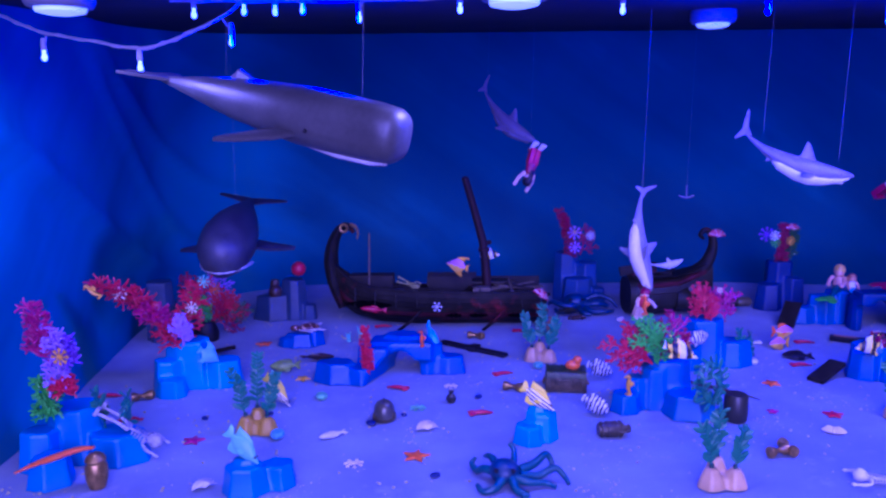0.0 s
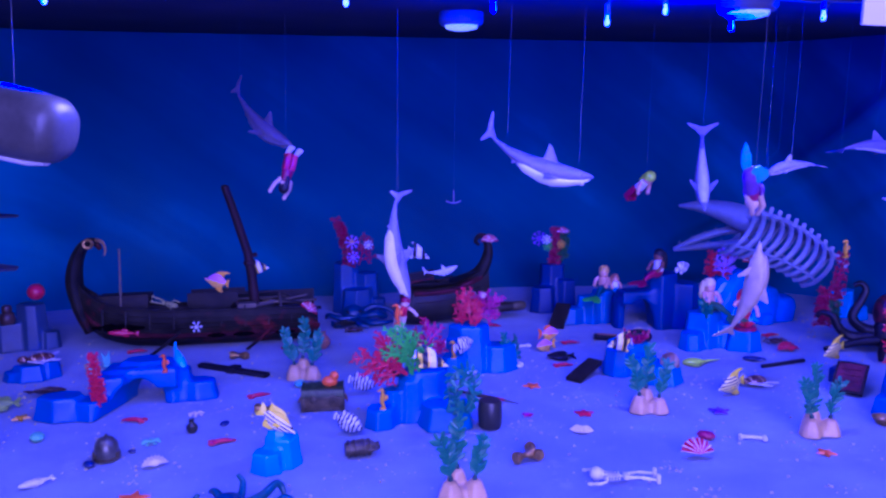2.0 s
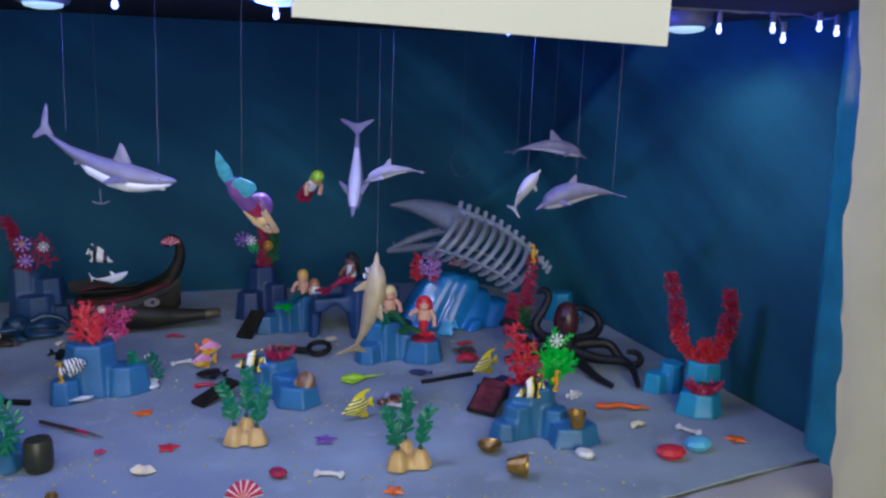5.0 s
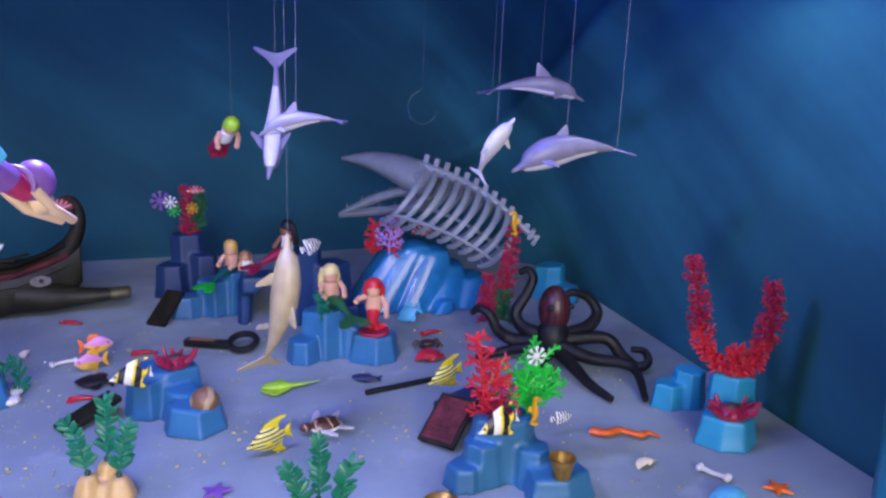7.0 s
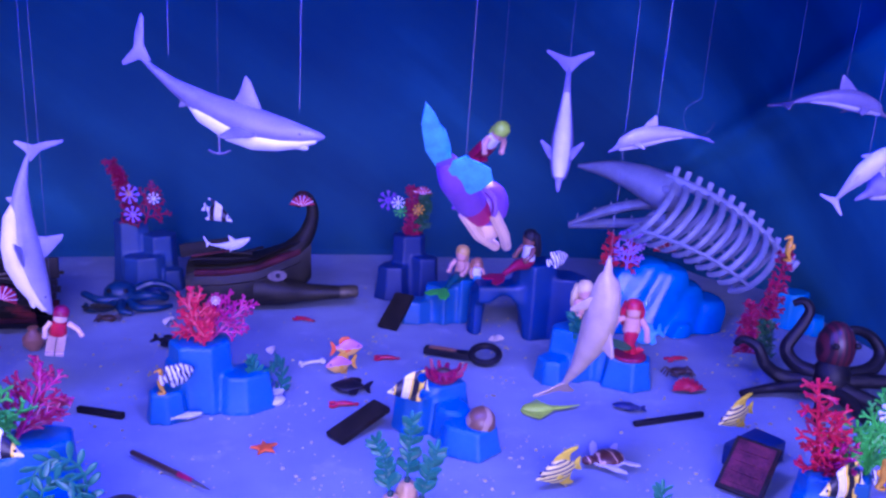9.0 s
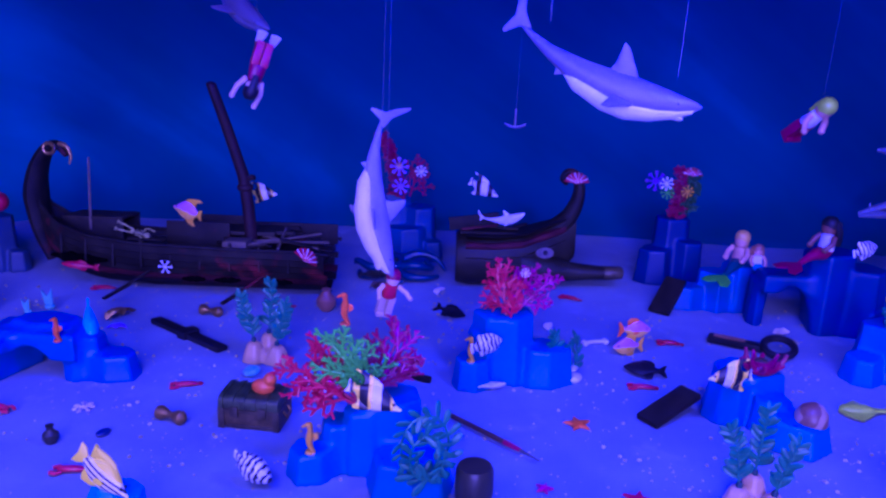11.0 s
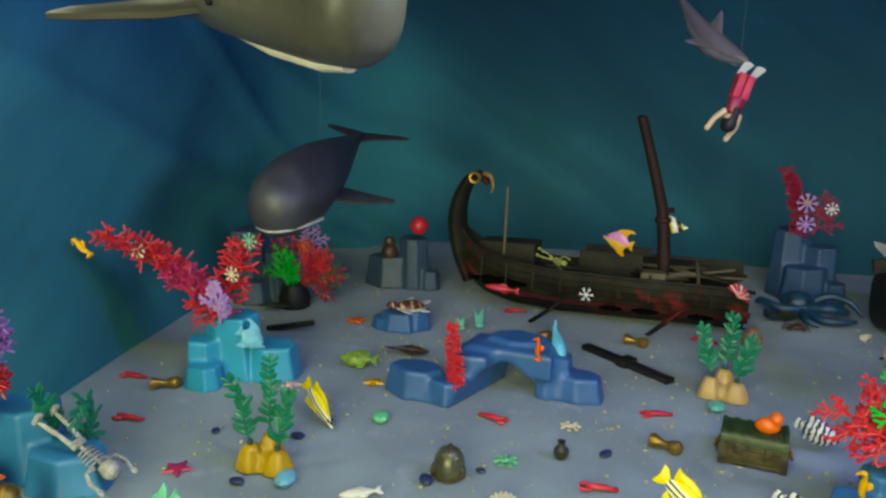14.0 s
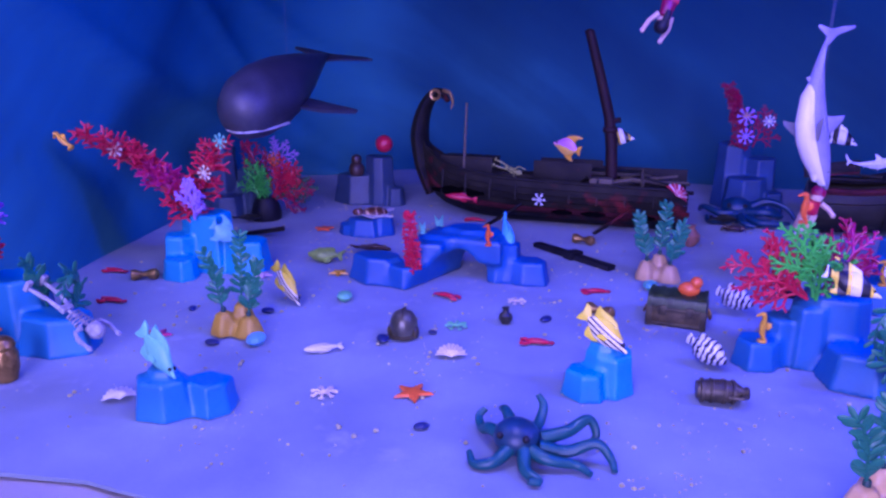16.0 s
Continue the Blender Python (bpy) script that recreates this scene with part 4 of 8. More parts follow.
# ---- toy paints ----
PAINT = {
    "red": (0.54, 0.018, 0.036), "crimson": (0.30, 0.010, 0.045), "magenta": (0.40, 0.022, 0.11), "lavender": (0.42, 0.25, 0.62), "purple": (0.20, 0.08, 0.36),
    "green": (0.004, 0.42, 0.03), "dark_green": (0.015, 0.10, 0.035), "seaweed": (0.005, 0.165, 0.088), "orange": (0.74, 0.13, 0.01), "yellow": (0.72, 0.58, 0.008),
    "amber": (0.66, 0.34, 0.008), "tan": (0.58, 0.37, 0.14), "ochre": (0.50, 0.30, 0.012), "cream": (0.70, 0.62, 0.42), "shark": (0.155, 0.145, 0.162), "shark_dim": (0.15, 0.13, 0.13),
    "dolphin": (0.17, 0.158, 0.215), "beige": (0.42, 0.33, 0.19), "whale": (0.042, 0.043, 0.050), "sperm": (0.055, 0.055, 0.050), "bone": (0.20, 0.225, 0.26), "bone_white": (0.66, 0.64, 0.58),
    "teal": (0.004, 0.075, 0.085), "aqua": (0.14, 0.52, 0.36), "sky": (0.10, 0.42, 0.62), "brown": (0.06, 0.032, 0.016), "olive": (0.024, 0.025, 0.012), "lime": (0.35, 0.60, 0.03),
    "skin": (0.62, 0.33, 0.20), "skin_dark": (0.20, 0.08, 0.045), "blond": (0.60, 0.36, 0.08), "pale_hair": (0.72, 0.58, 0.24), "navy": (0.02, 0.03, 0.10), "clay": (0.34, 0.15, 0.07), "steel": (0.075, 0.08, 0.065),
}
for k, c in PAINT.items():
    M[k] = material("toy_" + k, c, 0.38, vary=0.12, scale=70, bump=0.06, object_vary=0.06)
M["whale"] = material("toy_whale_black", PAINT["whale"], 0.45, vary=0.25, scale=40, bump=0.15, fine=300)
M["sperm"] = material("toy_whale_grey", PAINT["sperm"], 0.38, vary=0.2, scale=30, bump=0.2, fine=250)
M["navy_teal"] = material("dark_teal_rubber", (0.008, 0.045, 0.085), 0.4, vary=0.2, scale=60, bump=0.15)
M["chest_body"] = material("worn_bronze_plastic", (0.085, 0.062, 0.018), 0.42, metal=0.1, vary=0.4, scale=110, bump=0.3, fine=500)
M["chest"] = material("bronze_chest_plastic", (0.034, 0.056, 0.013), 0.42, metal=0.1, vary=0.4, scale=110, bump=0.3, fine=500)


def ramped(name, stops, slant, rough=0.35):
    """Toy paint in cross bands of a fish one unit long: stops of (place from the tail, colour)."""
    m = material(name, stops[0][1], rough, vary=0.06, scale=6.0, fine=60.0)
    t = m.node_tree
    co = t.nodes.new("ShaderNodeTexCoord")
    dot = t.nodes.new("ShaderNodeVectorMath")
    dot.operation = "DOT_PRODUCT"
    dot.inputs[1].default_value = (1.0, 0.0, slant)
    t.links.new(co.outputs["Object"], dot.inputs[0])
    add = node(t, "ShaderNodeMath")
    add.operation = "ADD"
    add.inputs[1].default_value = 0.5
    t.links.new(dot.outputs["Value"], add.inputs[0])
    ramp = t.nodes.new("ShaderNodeValToRGB")
    ramp.color_ramp.interpolation = "CONSTANT"
    el = ramp.color_ramp.elements
    el[0].position, el[0].color = 0.0, (*stops[0][1], 1)
    el[1].position, el[1].color = stops[1][0], (*stops[1][1], 1)
    for at, colour in stops[2:]:
        el.new(at).color = (*colour, 1)
    t.links.new(add.outputs[0], ramp.inputs["Fac"])
    t.links.new(ramp.outputs[0], t.nodes["Principled BSDF"].inputs["Base Color"])
    return m


INK, CHALK, LEMON = (0.010, 0.010, 0.012), (0.78, 0.76, 0.68), (0.80, 0.60, 0.03)
M["idol"] = ramped("striped_idol_paint", [(0.0, CHALK), (0.08, INK), (0.12, CHALK), (0.24, INK), (0.40, CHALK), (0.64, INK), (0.80, CHALK)], 0.28)
M["idol_yellow"] = ramped("yellow_idol_paint", [(0.0, CHALK), (0.06, INK), (0.12, LEMON), (0.24, INK), (0.40, LEMON), (0.47, CHALK), (0.64, INK), (0.80, LEMON), (0.86, CHALK)], 0.28)
M["puffer"] = banded("zebra_puffer_paint", (0.78, 0.78, 0.76), (0.015, 0.015, 0.02), 15, width=0.52, wobble=0.9, grain=7.0, soft=0.06)
M["butterfly"] = banded("butterfly_fish_paint", (0.80, 0.76, 0.50), (0.03, 0.022, 0.01), 26, axis=2, width=0.60, wobble=0.03, third=(0.72, 0.58, 0.008), third_at=0.09, grain=4.0)
M["yellow_striped"] = banded("yellow_striped_paint", (0.78, 0.70, 0.16), (0.04, 0.05, 0.09), 21, axis=2, width=0.62, wobble=0.05, grain=4.0)
M["fluke_blue"] = material("toy_fluke_blue", (0.07, 0.38, 0.66), 0.3, vary=0.2, scale=160, bump=0.2)
M["skin_pale"] = material("toy_pale_skin", (0.66, 0.46, 0.30), 0.4, vary=0.08)
M["pink_pale"] = material("toy_pale_pink", (0.62, 0.40, 0.42), 0.45, vary=0.1)
M["seaweed_dark"] = material("toy_dark_seaweed", (0.004, 0.05, 0.035), 0.5, vary=0.2)
M["sky_pale"] = material("toy_pale_sky", (0.16, 0.46, 0.58), 0.4, vary=0.15, scale=5)
M["lime_dull"] = material("toy_dull_lime", (0.22, 0.34, 0.05), 0.4, vary=0.25, scale=8)
M["clown"] = material("striped_fan_paint", PAINT["red"], 0.4, vary=0.1)


def fan_stripes(m, white, n, back):
    """Pale stripes that spread from a shell's hinge."""
    t = m.node_tree
    b = t.nodes["Principled BSDF"]
    base = b.inputs["Base Color"].links[0].from_socket
    co = t.nodes.new("ShaderNodeTexCoord")
    sep = t.nodes.new("ShaderNodeSeparateXYZ")
    t.links.new(co.outputs["Object"], sep.inputs[0])

    def math_node(op, x, y):
        k = node(t, "ShaderNodeMath")
        k.operation = op
        for i, v in enumerate((x, y)):
            if isinstance(v, float):
                k.inputs[i].default_value = v
            else:
                t.links.new(v, k.inputs[i])
        return k.outputs[0]

    ang = math_node("ARCTAN2", sep.outputs[0], math_node("ADD", sep.outputs[1], back))
    wave = math_node("PINGPONG", math_node("MULTIPLY", ang, float(n)), 1.0)
    mx = t.nodes.new("ShaderNodeMix")
    mx.data_type = "RGBA"
    t.links.new(math_node("GREATER_THAN", wave, 0.70), mx.inputs["Factor"])
    t.links.new(base, mx.inputs["A"])
    mx.inputs["B"].default_value = (*white, 1)
    t.links.new(mx.outputs["Result"], b.inputs["Base Color"])


fan_stripes(M["clown"], (0.74, 0.68, 0.64), 5, 0.0072)
M["angel"] = banded("pink_yellow_angel_paint", (0.72, 0.42, 0.06), (0.58, 0.22, 0.42), 2.4, axis=2, width=0.5, grain=4.0, shift=0.3)
M["turtle"] = banded("turtle_shell_paint", (0.085, 0.028, 0.014), (0.50, 0.33, 0.2), 170, width=0.84, wobble=0.8)
M["dolphin_belly"] = material("toy_dolphin_belly", (0.52, 0.50, 0.56), 0.4, vary=0.08, scale=50, bump=0.05)
M["helm"] = material("toy_bronze_steel", (0.13, 0.13, 0.085), 0.3, metal=0.5, vary=0.4, scale=70, bump=0.1)
M["gold_dark"] = material("dull_bronze_plastic", (0.075, 0.062, 0.026), 0.4, metal=0.3, vary=0.35, scale=110, bump=0.2)
M["bone_grey"] = material("toy_grey_bone", (0.40, 0.40, 0.38), 0.45, vary=0.3, scale=160)
M["pale_green"] = material("toy_pale_green", (0.14, 0.52, 0.24), 0.3, vary=0.1, scale=60)
M["lichen"] = material("toy_olive_yellow", (0.34, 0.36, 0.10), 0.45, vary=0.2, scale=80)
M["snail"] = banded("snail_shell_paint", (0.17, 0.085, 0.04), (0.36, 0.25, 0.14), 130, width=0.60, wobble=0.5)
M["board_red"] = material("worn_red_board", (0.13, 0.022, 0.030), 0.6, spec=0.22, vary=0.45, scale=70, bump=0.5, fine=500)
M["rubber_black"] = material("black_rubber", (0.007, 0.007, 0.009), 0.5, vary=0.25, scale=60, bump=0.25, fine=260, spec=0.3)
M["plum"] = banded("toy_dark_plum", (0.075, 0.012, 0.016), (0.02, 0.008, 0.010), 320, width=0.5, wobble=0.3)
M["beige_grey"] = material("toy_pale_grey", (0.23, 0.22, 0.24), 0.4, vary=0.15, scale=50, bump=0.06)
M["cream_white"] = material("toy_cream_white", (0.70, 0.65, 0.54), 0.4, vary=0.06, scale=50, bump=0.05)
M["grit_mat"] = material("pale_grit", (0.50, 0.46, 0.20), 0.6, vary=0.3, scale=300, bump=0.1)


def hang(t, at):
    """A nylon thread from a thing up to the roof."""
    at = Vector(at)
    inv = t.matrix_basis.inverted()
    bm = fresh()
    top = Vector((at.x + 0.004, at.y, ceiling_z(at.y) - 0.001))
    tube(bm, [inv @ at, inv @ at.lerp(top, 0.5), inv @ top], 0.00016, sides=5)
    part("thread", bm, M["thread"], t, "fine nylon thread")


# ---- swimmers ----


def shark(L, mats, label, group, m, jaw=True):
    t = thing("toy_shark", label, "toy shark", group, m)
    top, belly = mats
    rows = [(0.0, 0.000, 0.004, 0.004), (0.06, 0.0, 0.010, 0.012), (0.2, 0.002, 0.022, 0.028), (0.38, 0.005, 0.042, 0.055), (0.55, 0.006, 0.058, 0.072), (0.68, 0.006, 0.062, 0.075), (0.8, 0.006, 0.058, 0.062), (0.9, 0.004, 0.044, 0.042), (0.97, 0.004, 0.024, 0.022), (1.0, 0.004, 0.006, 0.006)]

    def bend(x):
        return L * (0.42 * (x - 0.5) ** 2 - 0.105)

    bm = fresh()
    body(bm, [(x * L, z * L + bend(x), w * L * 1.25, h * L * 1.25) for x, z, w, h in rows])
    part("body", bm, top, t)
    bm = fresh()
    body(bm, [(x * L, z * L + bend(x) - 0.72 * h * L, w * 1.14 * L, h * 0.96 * L) for x, z, w, h in [(0.24, -0.008, 0.003, 0.003)] + rows[3:-1]])
    part("belly", bm, belly, t, "white belly")
    bm = fresh()
    plate(bm, [(0.50 * L, 0.06 * L), (0.70 * L, 0.05 * L), (0.63 * L, 0.13 * L), (0.55 * L, 0.215 * L), (0.515 * L, 0.23 * L), (0.52 * L, 0.13 * L)], 0.020 * L, Matrix.Translation((0, 0, bend(0.6))))
    part("dorsal_fin", bm, top, t)
    for s in (-1, 1):
        bm = fresh()
        plate(bm, [(0.58 * L, 0), (0.70 * L, 0), (0.66 * L, 0.07 * L), (0.56 * L, 0.17 * L), (0.53 * L, 0.175 * L), (0.55 * L, 0.09 * L)], 0.014 * L, Matrix.Translation((0, s * 0.045 * L, bend(0.63) - 0.012 * L)) @ Matrix.Rotation(radians(-s * 112), 4, "X"))
        part("pectoral_fin", bm, top, t)
        bm = fresh()
        ball(bm, (0.88 * L, s * 0.052 * L, bend(0.88) + 0.02 * L), 0.007 * L, seg=8)
        part("eye", bm, M["black"], t, "black eye")
    bm = fresh()
    plate(bm, [(0.05 * L, 0.0), (0.0, 0.05 * L), (-0.035 * L, 0.15 * L), (-0.05 * L, 0.16 * L), (-0.045 * L, 0.08 * L), (-0.03 * L, 0.02 * L), (-0.055 * L, -0.05 * L), (-0.045 * L, -0.06 * L), (0.0, -0.015 * L)], 0.012 * L, Matrix.Translation((0, 0, bend(0))) @ Matrix.Scale(1.25, 4))
    part("tail_fin", bm, top, t)
    bm = fresh()
    down = Matrix.Translation((0, 0, bend(0.3)))
    plate(bm, [(0.26 * L, 0.03 * L), (0.33 * L, 0.03 * L), (0.265 * L, 0.062 * L)], 0.008 * L, down)
    plate(bm, [(0.26 * L, -0.02 * L), (0.33 * L, -0.03 * L), (0.265 * L, -0.07 * L)], 0.008 * L, down)
    part("rear_fin", bm, top, t)
    if jaw:
        bm = fresh()
        ball(bm, (0.88 * L, 0, bend(0.88) - 0.04 * L), 0.045 * L, (1.5, 0.85, 0.55))
        part("jaw", bm, belly, t, "pale lower jaw")
    return t


a, b = Vector((0.407, 1.194, 0.350)), Vector((0.538, 1.182, 0.296))
s = shark((b - a).length, (M["shark"], M["white"]), "grey toy shark with white belly hung on threads", "toy sharks", aim(a, b))
hang(s, (0.428, 1.19, 0.352)), hang(s, (0.52, 1.185, 0.317))
a, b = Vector((0.298, 1.272, 0.268)), Vector((0.311, 1.250, 0.134))
s = shark((b - a).length, (M["beige_grey"], M["cream_white"]), "pale toy shark hung nose down with its white belly forward", "toy sharks", aim(a, b, 60, (0, 1, 0)))
hang(s, (0.298, 1.271, 0.26))
a, b = Vector((0.080, 1.470, 0.415)), Vector((0.160, 1.419, 0.334))
s = shark((b - a).length, (M["shark_dim"], M["shark"]), "dim grey toy shark hung nose down above a diver", "toy sharks", aim(a, b))
hang(s, (0.085, 1.467, 0.412))
s = shark(0.058, (M["white"], M["white"]), "small white hammerhead toy shark lying on the stern deck", "toy sharks", aim((0.386, 1.60, 0.104), (0.440, 1.585, 0.116), 10), jaw=False)


def dolphin(L, mats, label, m, fat=1.0):
    t = thing("toy_dolphin", label, "toy dolphin", "toy dolphins", m)
    top, belly = mats
    rows = [(0.0, 0.012, 0.008), (0.06, 0.014, 0.018), (0.2, 0.026, 0.038), (0.38, 0.05, 0.068), (0.55, 0.07, 0.09), (0.7, 0.07, 0.088), (0.8, 0.06, 0.072), (0.87, 0.045, 0.054), (0.90, 0.022, 0.024), (0.96, 0.016, 0.014), (1.0, 0.006, 0.006)]

    def arc(x):
        return (0.10 - 0.42 * (x - 0.5) ** 2) * L

    bm = fresh()
    body(bm, [(x * L, arc(x) - (0.02 * L if x > 0.88 else 0), w * L * fat * 1.2, h * L * fat * 1.2) for x, w, h in rows])
    part("body", bm, top, t)
    bm = fresh()
    body(bm, [(x * L, arc(x) - 0.52 * h * L * fat - (0.012 * L if x > 0.88 else 0), w * 0.98 * L * fat, h * 0.76 * L * fat) for x, w, h in rows[2:-1]])
    part("belly", bm, belly, t, "pale belly")
    bm = fresh()
    z = arc(0.5) + 0.07 * L
    plate(bm, [(0.44 * L, z), (0.64 * L, z - 0.01 * L), (0.54 * L, z + 0.075 * L), (0.455 * L, z + 0.135 * L), (0.435 * L, z + 0.13 * L)], 0.018 * L)
    part("dorsal_fin", bm, top, t)
    for s in (-1, 1):
        bm = fresh()
        plate(bm, [(0.66 * L, 0), (0.76 * L, 0), (0.72 * L, 0.06 * L), (0.62 * L, 0.14 * L), (0.60 * L, 0.13 * L)], 0.014 * L, Matrix.Translation((0, s * 0.05 * L * fat, arc(0.7) - 0.03 * L)) @ Matrix.Rotation(radians(-s * 125), 4, "X"))
        part("flipper", bm, top, t)
        bm = fresh()
        ball(bm, (0.855 * L, s * 0.046 * L * fat, arc(0.86) + 0.012 * L), 0.008 * L, seg=8)
        part("eye", bm, M["black"], t, "black eye")
    bm = fresh()
    plate(bm, [(0.05 * L, 0.0), (-0.02 * L, 0.06 * L), (-0.075 * L, 0.135 * L), (-0.09 * L, 0.13 * L), (-0.055 * L, 0.03 * L), (-0.05 * L, 0.0), (-0.055 * L, -0.03 * L), (-0.09 * L, -0.13 * L), (-0.075 * L, -0.135 * L), (-0.02 * L, -0.06 * L)], 0.014 * L, Matrix.Translation((0, 0, arc(0))) @ Matrix.Rotation(radians(-24), 4, "Y") @ Matrix.Rotation(radians(90), 4, "X") @ Matrix.Scale(1.35, 4))
    part("tail_fluke", bm, top, t)
    return t


DOL = (M["dolphin"], M["dolphin_belly"])
for tail, nose, roll, lab, fat, pal in (((0.772, 1.345, 0.352), (0.757, 1.300, 0.236), 180, "lavender-grey toy dolphin hung diving straight down", 1.0, DOL), ((0.796, 1.105, 0.313), (0.738, 1.126, 0.300), 0, "small lavender-grey toy dolphin hung level", 1.0, DOL),
                                        ((1.015, 1.354, 0.325), (1.129, 1.349, 0.315), 0, "lavender-grey toy dolphin hung in a leap", 0.85, DOL), ((1.066, 1.152, 0.280), (0.966, 1.165, 0.262), 0, "large lavender-grey toy dolphin hung above the octopus", 1.25, DOL), ((0.922, 1.128, 0.266), (0.938, 1.094, 0.314), 100, "small pale toy dolphin calf hung upright", 1.3, (M["dolphin_belly"], M["white"])),
                                        ((0.740, 1.185, 0.090), (0.763, 1.160, 0.211), 160, "cream toy dolphin standing on its tail", 1.1, (M["beige"], M["beige"]))):
    a, b = Vector(tail), Vector(nose)
    d = dolphin((b - a).length, pal, lab, aim(a, b, roll), fat)
    mid = a.lerp(b, 0.12 if abs(a.z - b.z) > 0.05 else 0.5) + Vector((0, 0, 0.004))
    if "cream" in lab:
        mid = a.lerp(b, 0.95)
    hang(d, mid)
    if "leap" in lab or "large" in lab:
        hang(d, a)


def sperm_whale():
    a, b = Vector((-0.238, 0.965, 0.412)), Vector((0.012, 0.858, 0.350))
    L = (b - a).length
    t = thing("toy_sperm_whale", "large grey toy sperm whale with blunt head hung under the lights", "toy whale", m=aim(a, b))
    bm = fresh()
    body(bm, [(x * L, z * L, w * L, h * L) for x, z, w, h in [(0, -0.005, 0.012, 0.012), (0.06, -0.005, 0.02, 0.02), (0.18, -0.004, 0.038, 0.042), (0.34, -0.003, 0.065, 0.068), (0.5, 0, 0.085, 0.085), (0.64, 0.002, 0.095, 0.095), (0.78, 0.006, 0.094, 0.095), (0.9, 0.01, 0.088, 0.093), (0.965, 0.012, 0.078, 0.086), (0.99, 0.013, 0.06, 0.07), (1.0, 0.013, 0.035, 0.045)]], 24, power=0.82)
    part("body", bm, M["sperm"], t)
    bm = fresh()
    body(bm, [(x * L, z * L, w * L, h * L) for x, z, w, h in [(0.55, -0.068, 0.015, 0.010), (0.65, -0.079, 0.032, 0.015), (0.78, -0.087, 0.036, 0.015), (0.9, -0.083, 0.030, 0.013), (0.95, -0.076, 0.015, 0.008)]], 14)
    part("jaw", bm, M["bone_white"], t, "pale lower jaw")
    for s in (-1, 1):
        bm = fresh()
        plate(bm, [(0.58 * L, 0), (0.66 * L, 0), (0.63 * L, 0.07 * L), (0.535 * L, 0.17 * L), (0.495 * L, 0.20 * L), (0.49 * L, 0.185 * L), (0.545 * L, 0.08 * L)], 0.02 * L, Matrix.Translation((0, s * 0.07 * L, -0.05 * L)) @ Matrix.Rotation(radians(-s * 105), 4, "X"))
        part("flipper", bm, M["sperm"], t)
        bm = fresh()
        ball(bm, (0.70 * L, s * 0.093 * L, -0.03 * L), 0.008 * L, seg=8)
        part("eye", bm, M["black"], t, "black eye")
    bm = fresh()
    plate(bm, [(0.07 * L, 0), (-0.01 * L, 0.1 * L), (-0.06 * L, 0.15 * L), (-0.07 * L, 0.13 * L), (-0.045 * L, 0), (-0.07 * L, -0.13 * L), (-0.06 * L, -0.15 * L), (-0.01 * L, -0.1 * L)], 0.018 * L, Matrix.Rotation(radians(90), 4, "X"))
    part("tail_fluke", bm, M["sperm"], t)
    bm = fresh()
    plate(bm, [(0.30 * L, 0.055 * L), (0.42 * L, 0.07 * L), (0.34 * L, 0.095 * L)], 0.02 * L)
    part("back_hump", bm, M["sperm"], t)
    hang(t, a.lerp(b, 0.3) + Vector((0, 0, 0.018))), hang(t, a.lerp(b, 0.85) + Vector((0, 0, 0.026)))


def dark_whale():
    a, b = Vector((-0.330, 1.535, 0.226)), Vector((-0.285, 1.225, 0.182))
    L = (b - a).length
    t = thing("toy_whale", "black toy whale with a pale mouth line hung over coral", "toy whale", m=aim(a, b))
    bm = fresh()
    body(bm, [(x * L, z * L, w * L, h * L) for x, z, w, h in [(0, 0.01, 0.012, 0.012), (0.08, 0.008, 0.022, 0.026), (0.22, 0.004, 0.05, 0.055), (0.4, 0, 0.088, 0.092), (0.58, -0.003, 0.118, 0.12), (0.74, -0.005, 0.13, 0.13), (0.87, -0.008, 0.12, 0.122), (0.95, -0.012, 0.095, 0.1), (0.99, -0.014, 0.055, 0.06), (1.0, -0.014, 0.02, 0.02)]], 24)
    part("body", bm, M["whale"], t)
    bm = fresh()
    pts = [Vector((L * (0.985 - 0.26 * (1 - math.cos(u))), 0.122 * L * math.sin(u), L * (-0.086 + 0.01 * math.cos(u)))) for u in np.linspace(-1.2, 1.2, 19)]
    tube(bm, pts, 0.009 * L, sides=8, flat=0.6)
    part("mouth_line", bm, M["bone_grey"], t, "pale mouth line")
    for s in (-1, 1):
        bm = fresh()
        plate(bm, [(0.55 * L, 0), (0.68 * L, 0), (0.64 * L, 0.08 * L), (0.52 * L, 0.19 * L), (0.49 * L, 0.19 * L), (0.53 * L, 0.08 * L)], 0.02 * L, Matrix.Translation((0, s * 0.10 * L, -0.06 * L)) @ Matrix.Rotation(radians(-s * 108), 4, "X"))
        part("flipper", bm, M["whale"], t)
    bm = fresh()
    plate(bm, [(0.08 * L, 0), (0.0, 0.07 * L), (-0.08 * L, 0.185 * L), (-0.10 * L, 0.19 * L), (-0.07 * L, 0.06 * L), (-0.045 * L, 0), (-0.07 * L, -0.06 * L), (-0.10 * L, -0.19 * L), (-0.08 * L, -0.185 * L), (0.0, -0.07 * L)], 0.018 * L, Matrix.Rotation(radians(-8), 4, "X") @ Matrix.Rotation(radians(90), 4, "X"))
    part("tail_fluke", bm, M["whale"], t)
    hang(t, a.lerp(b, 0.5) + Vector((0, 0, 0.03)))


sperm_whale()
dark_whale()

# ---- whale skeleton ----


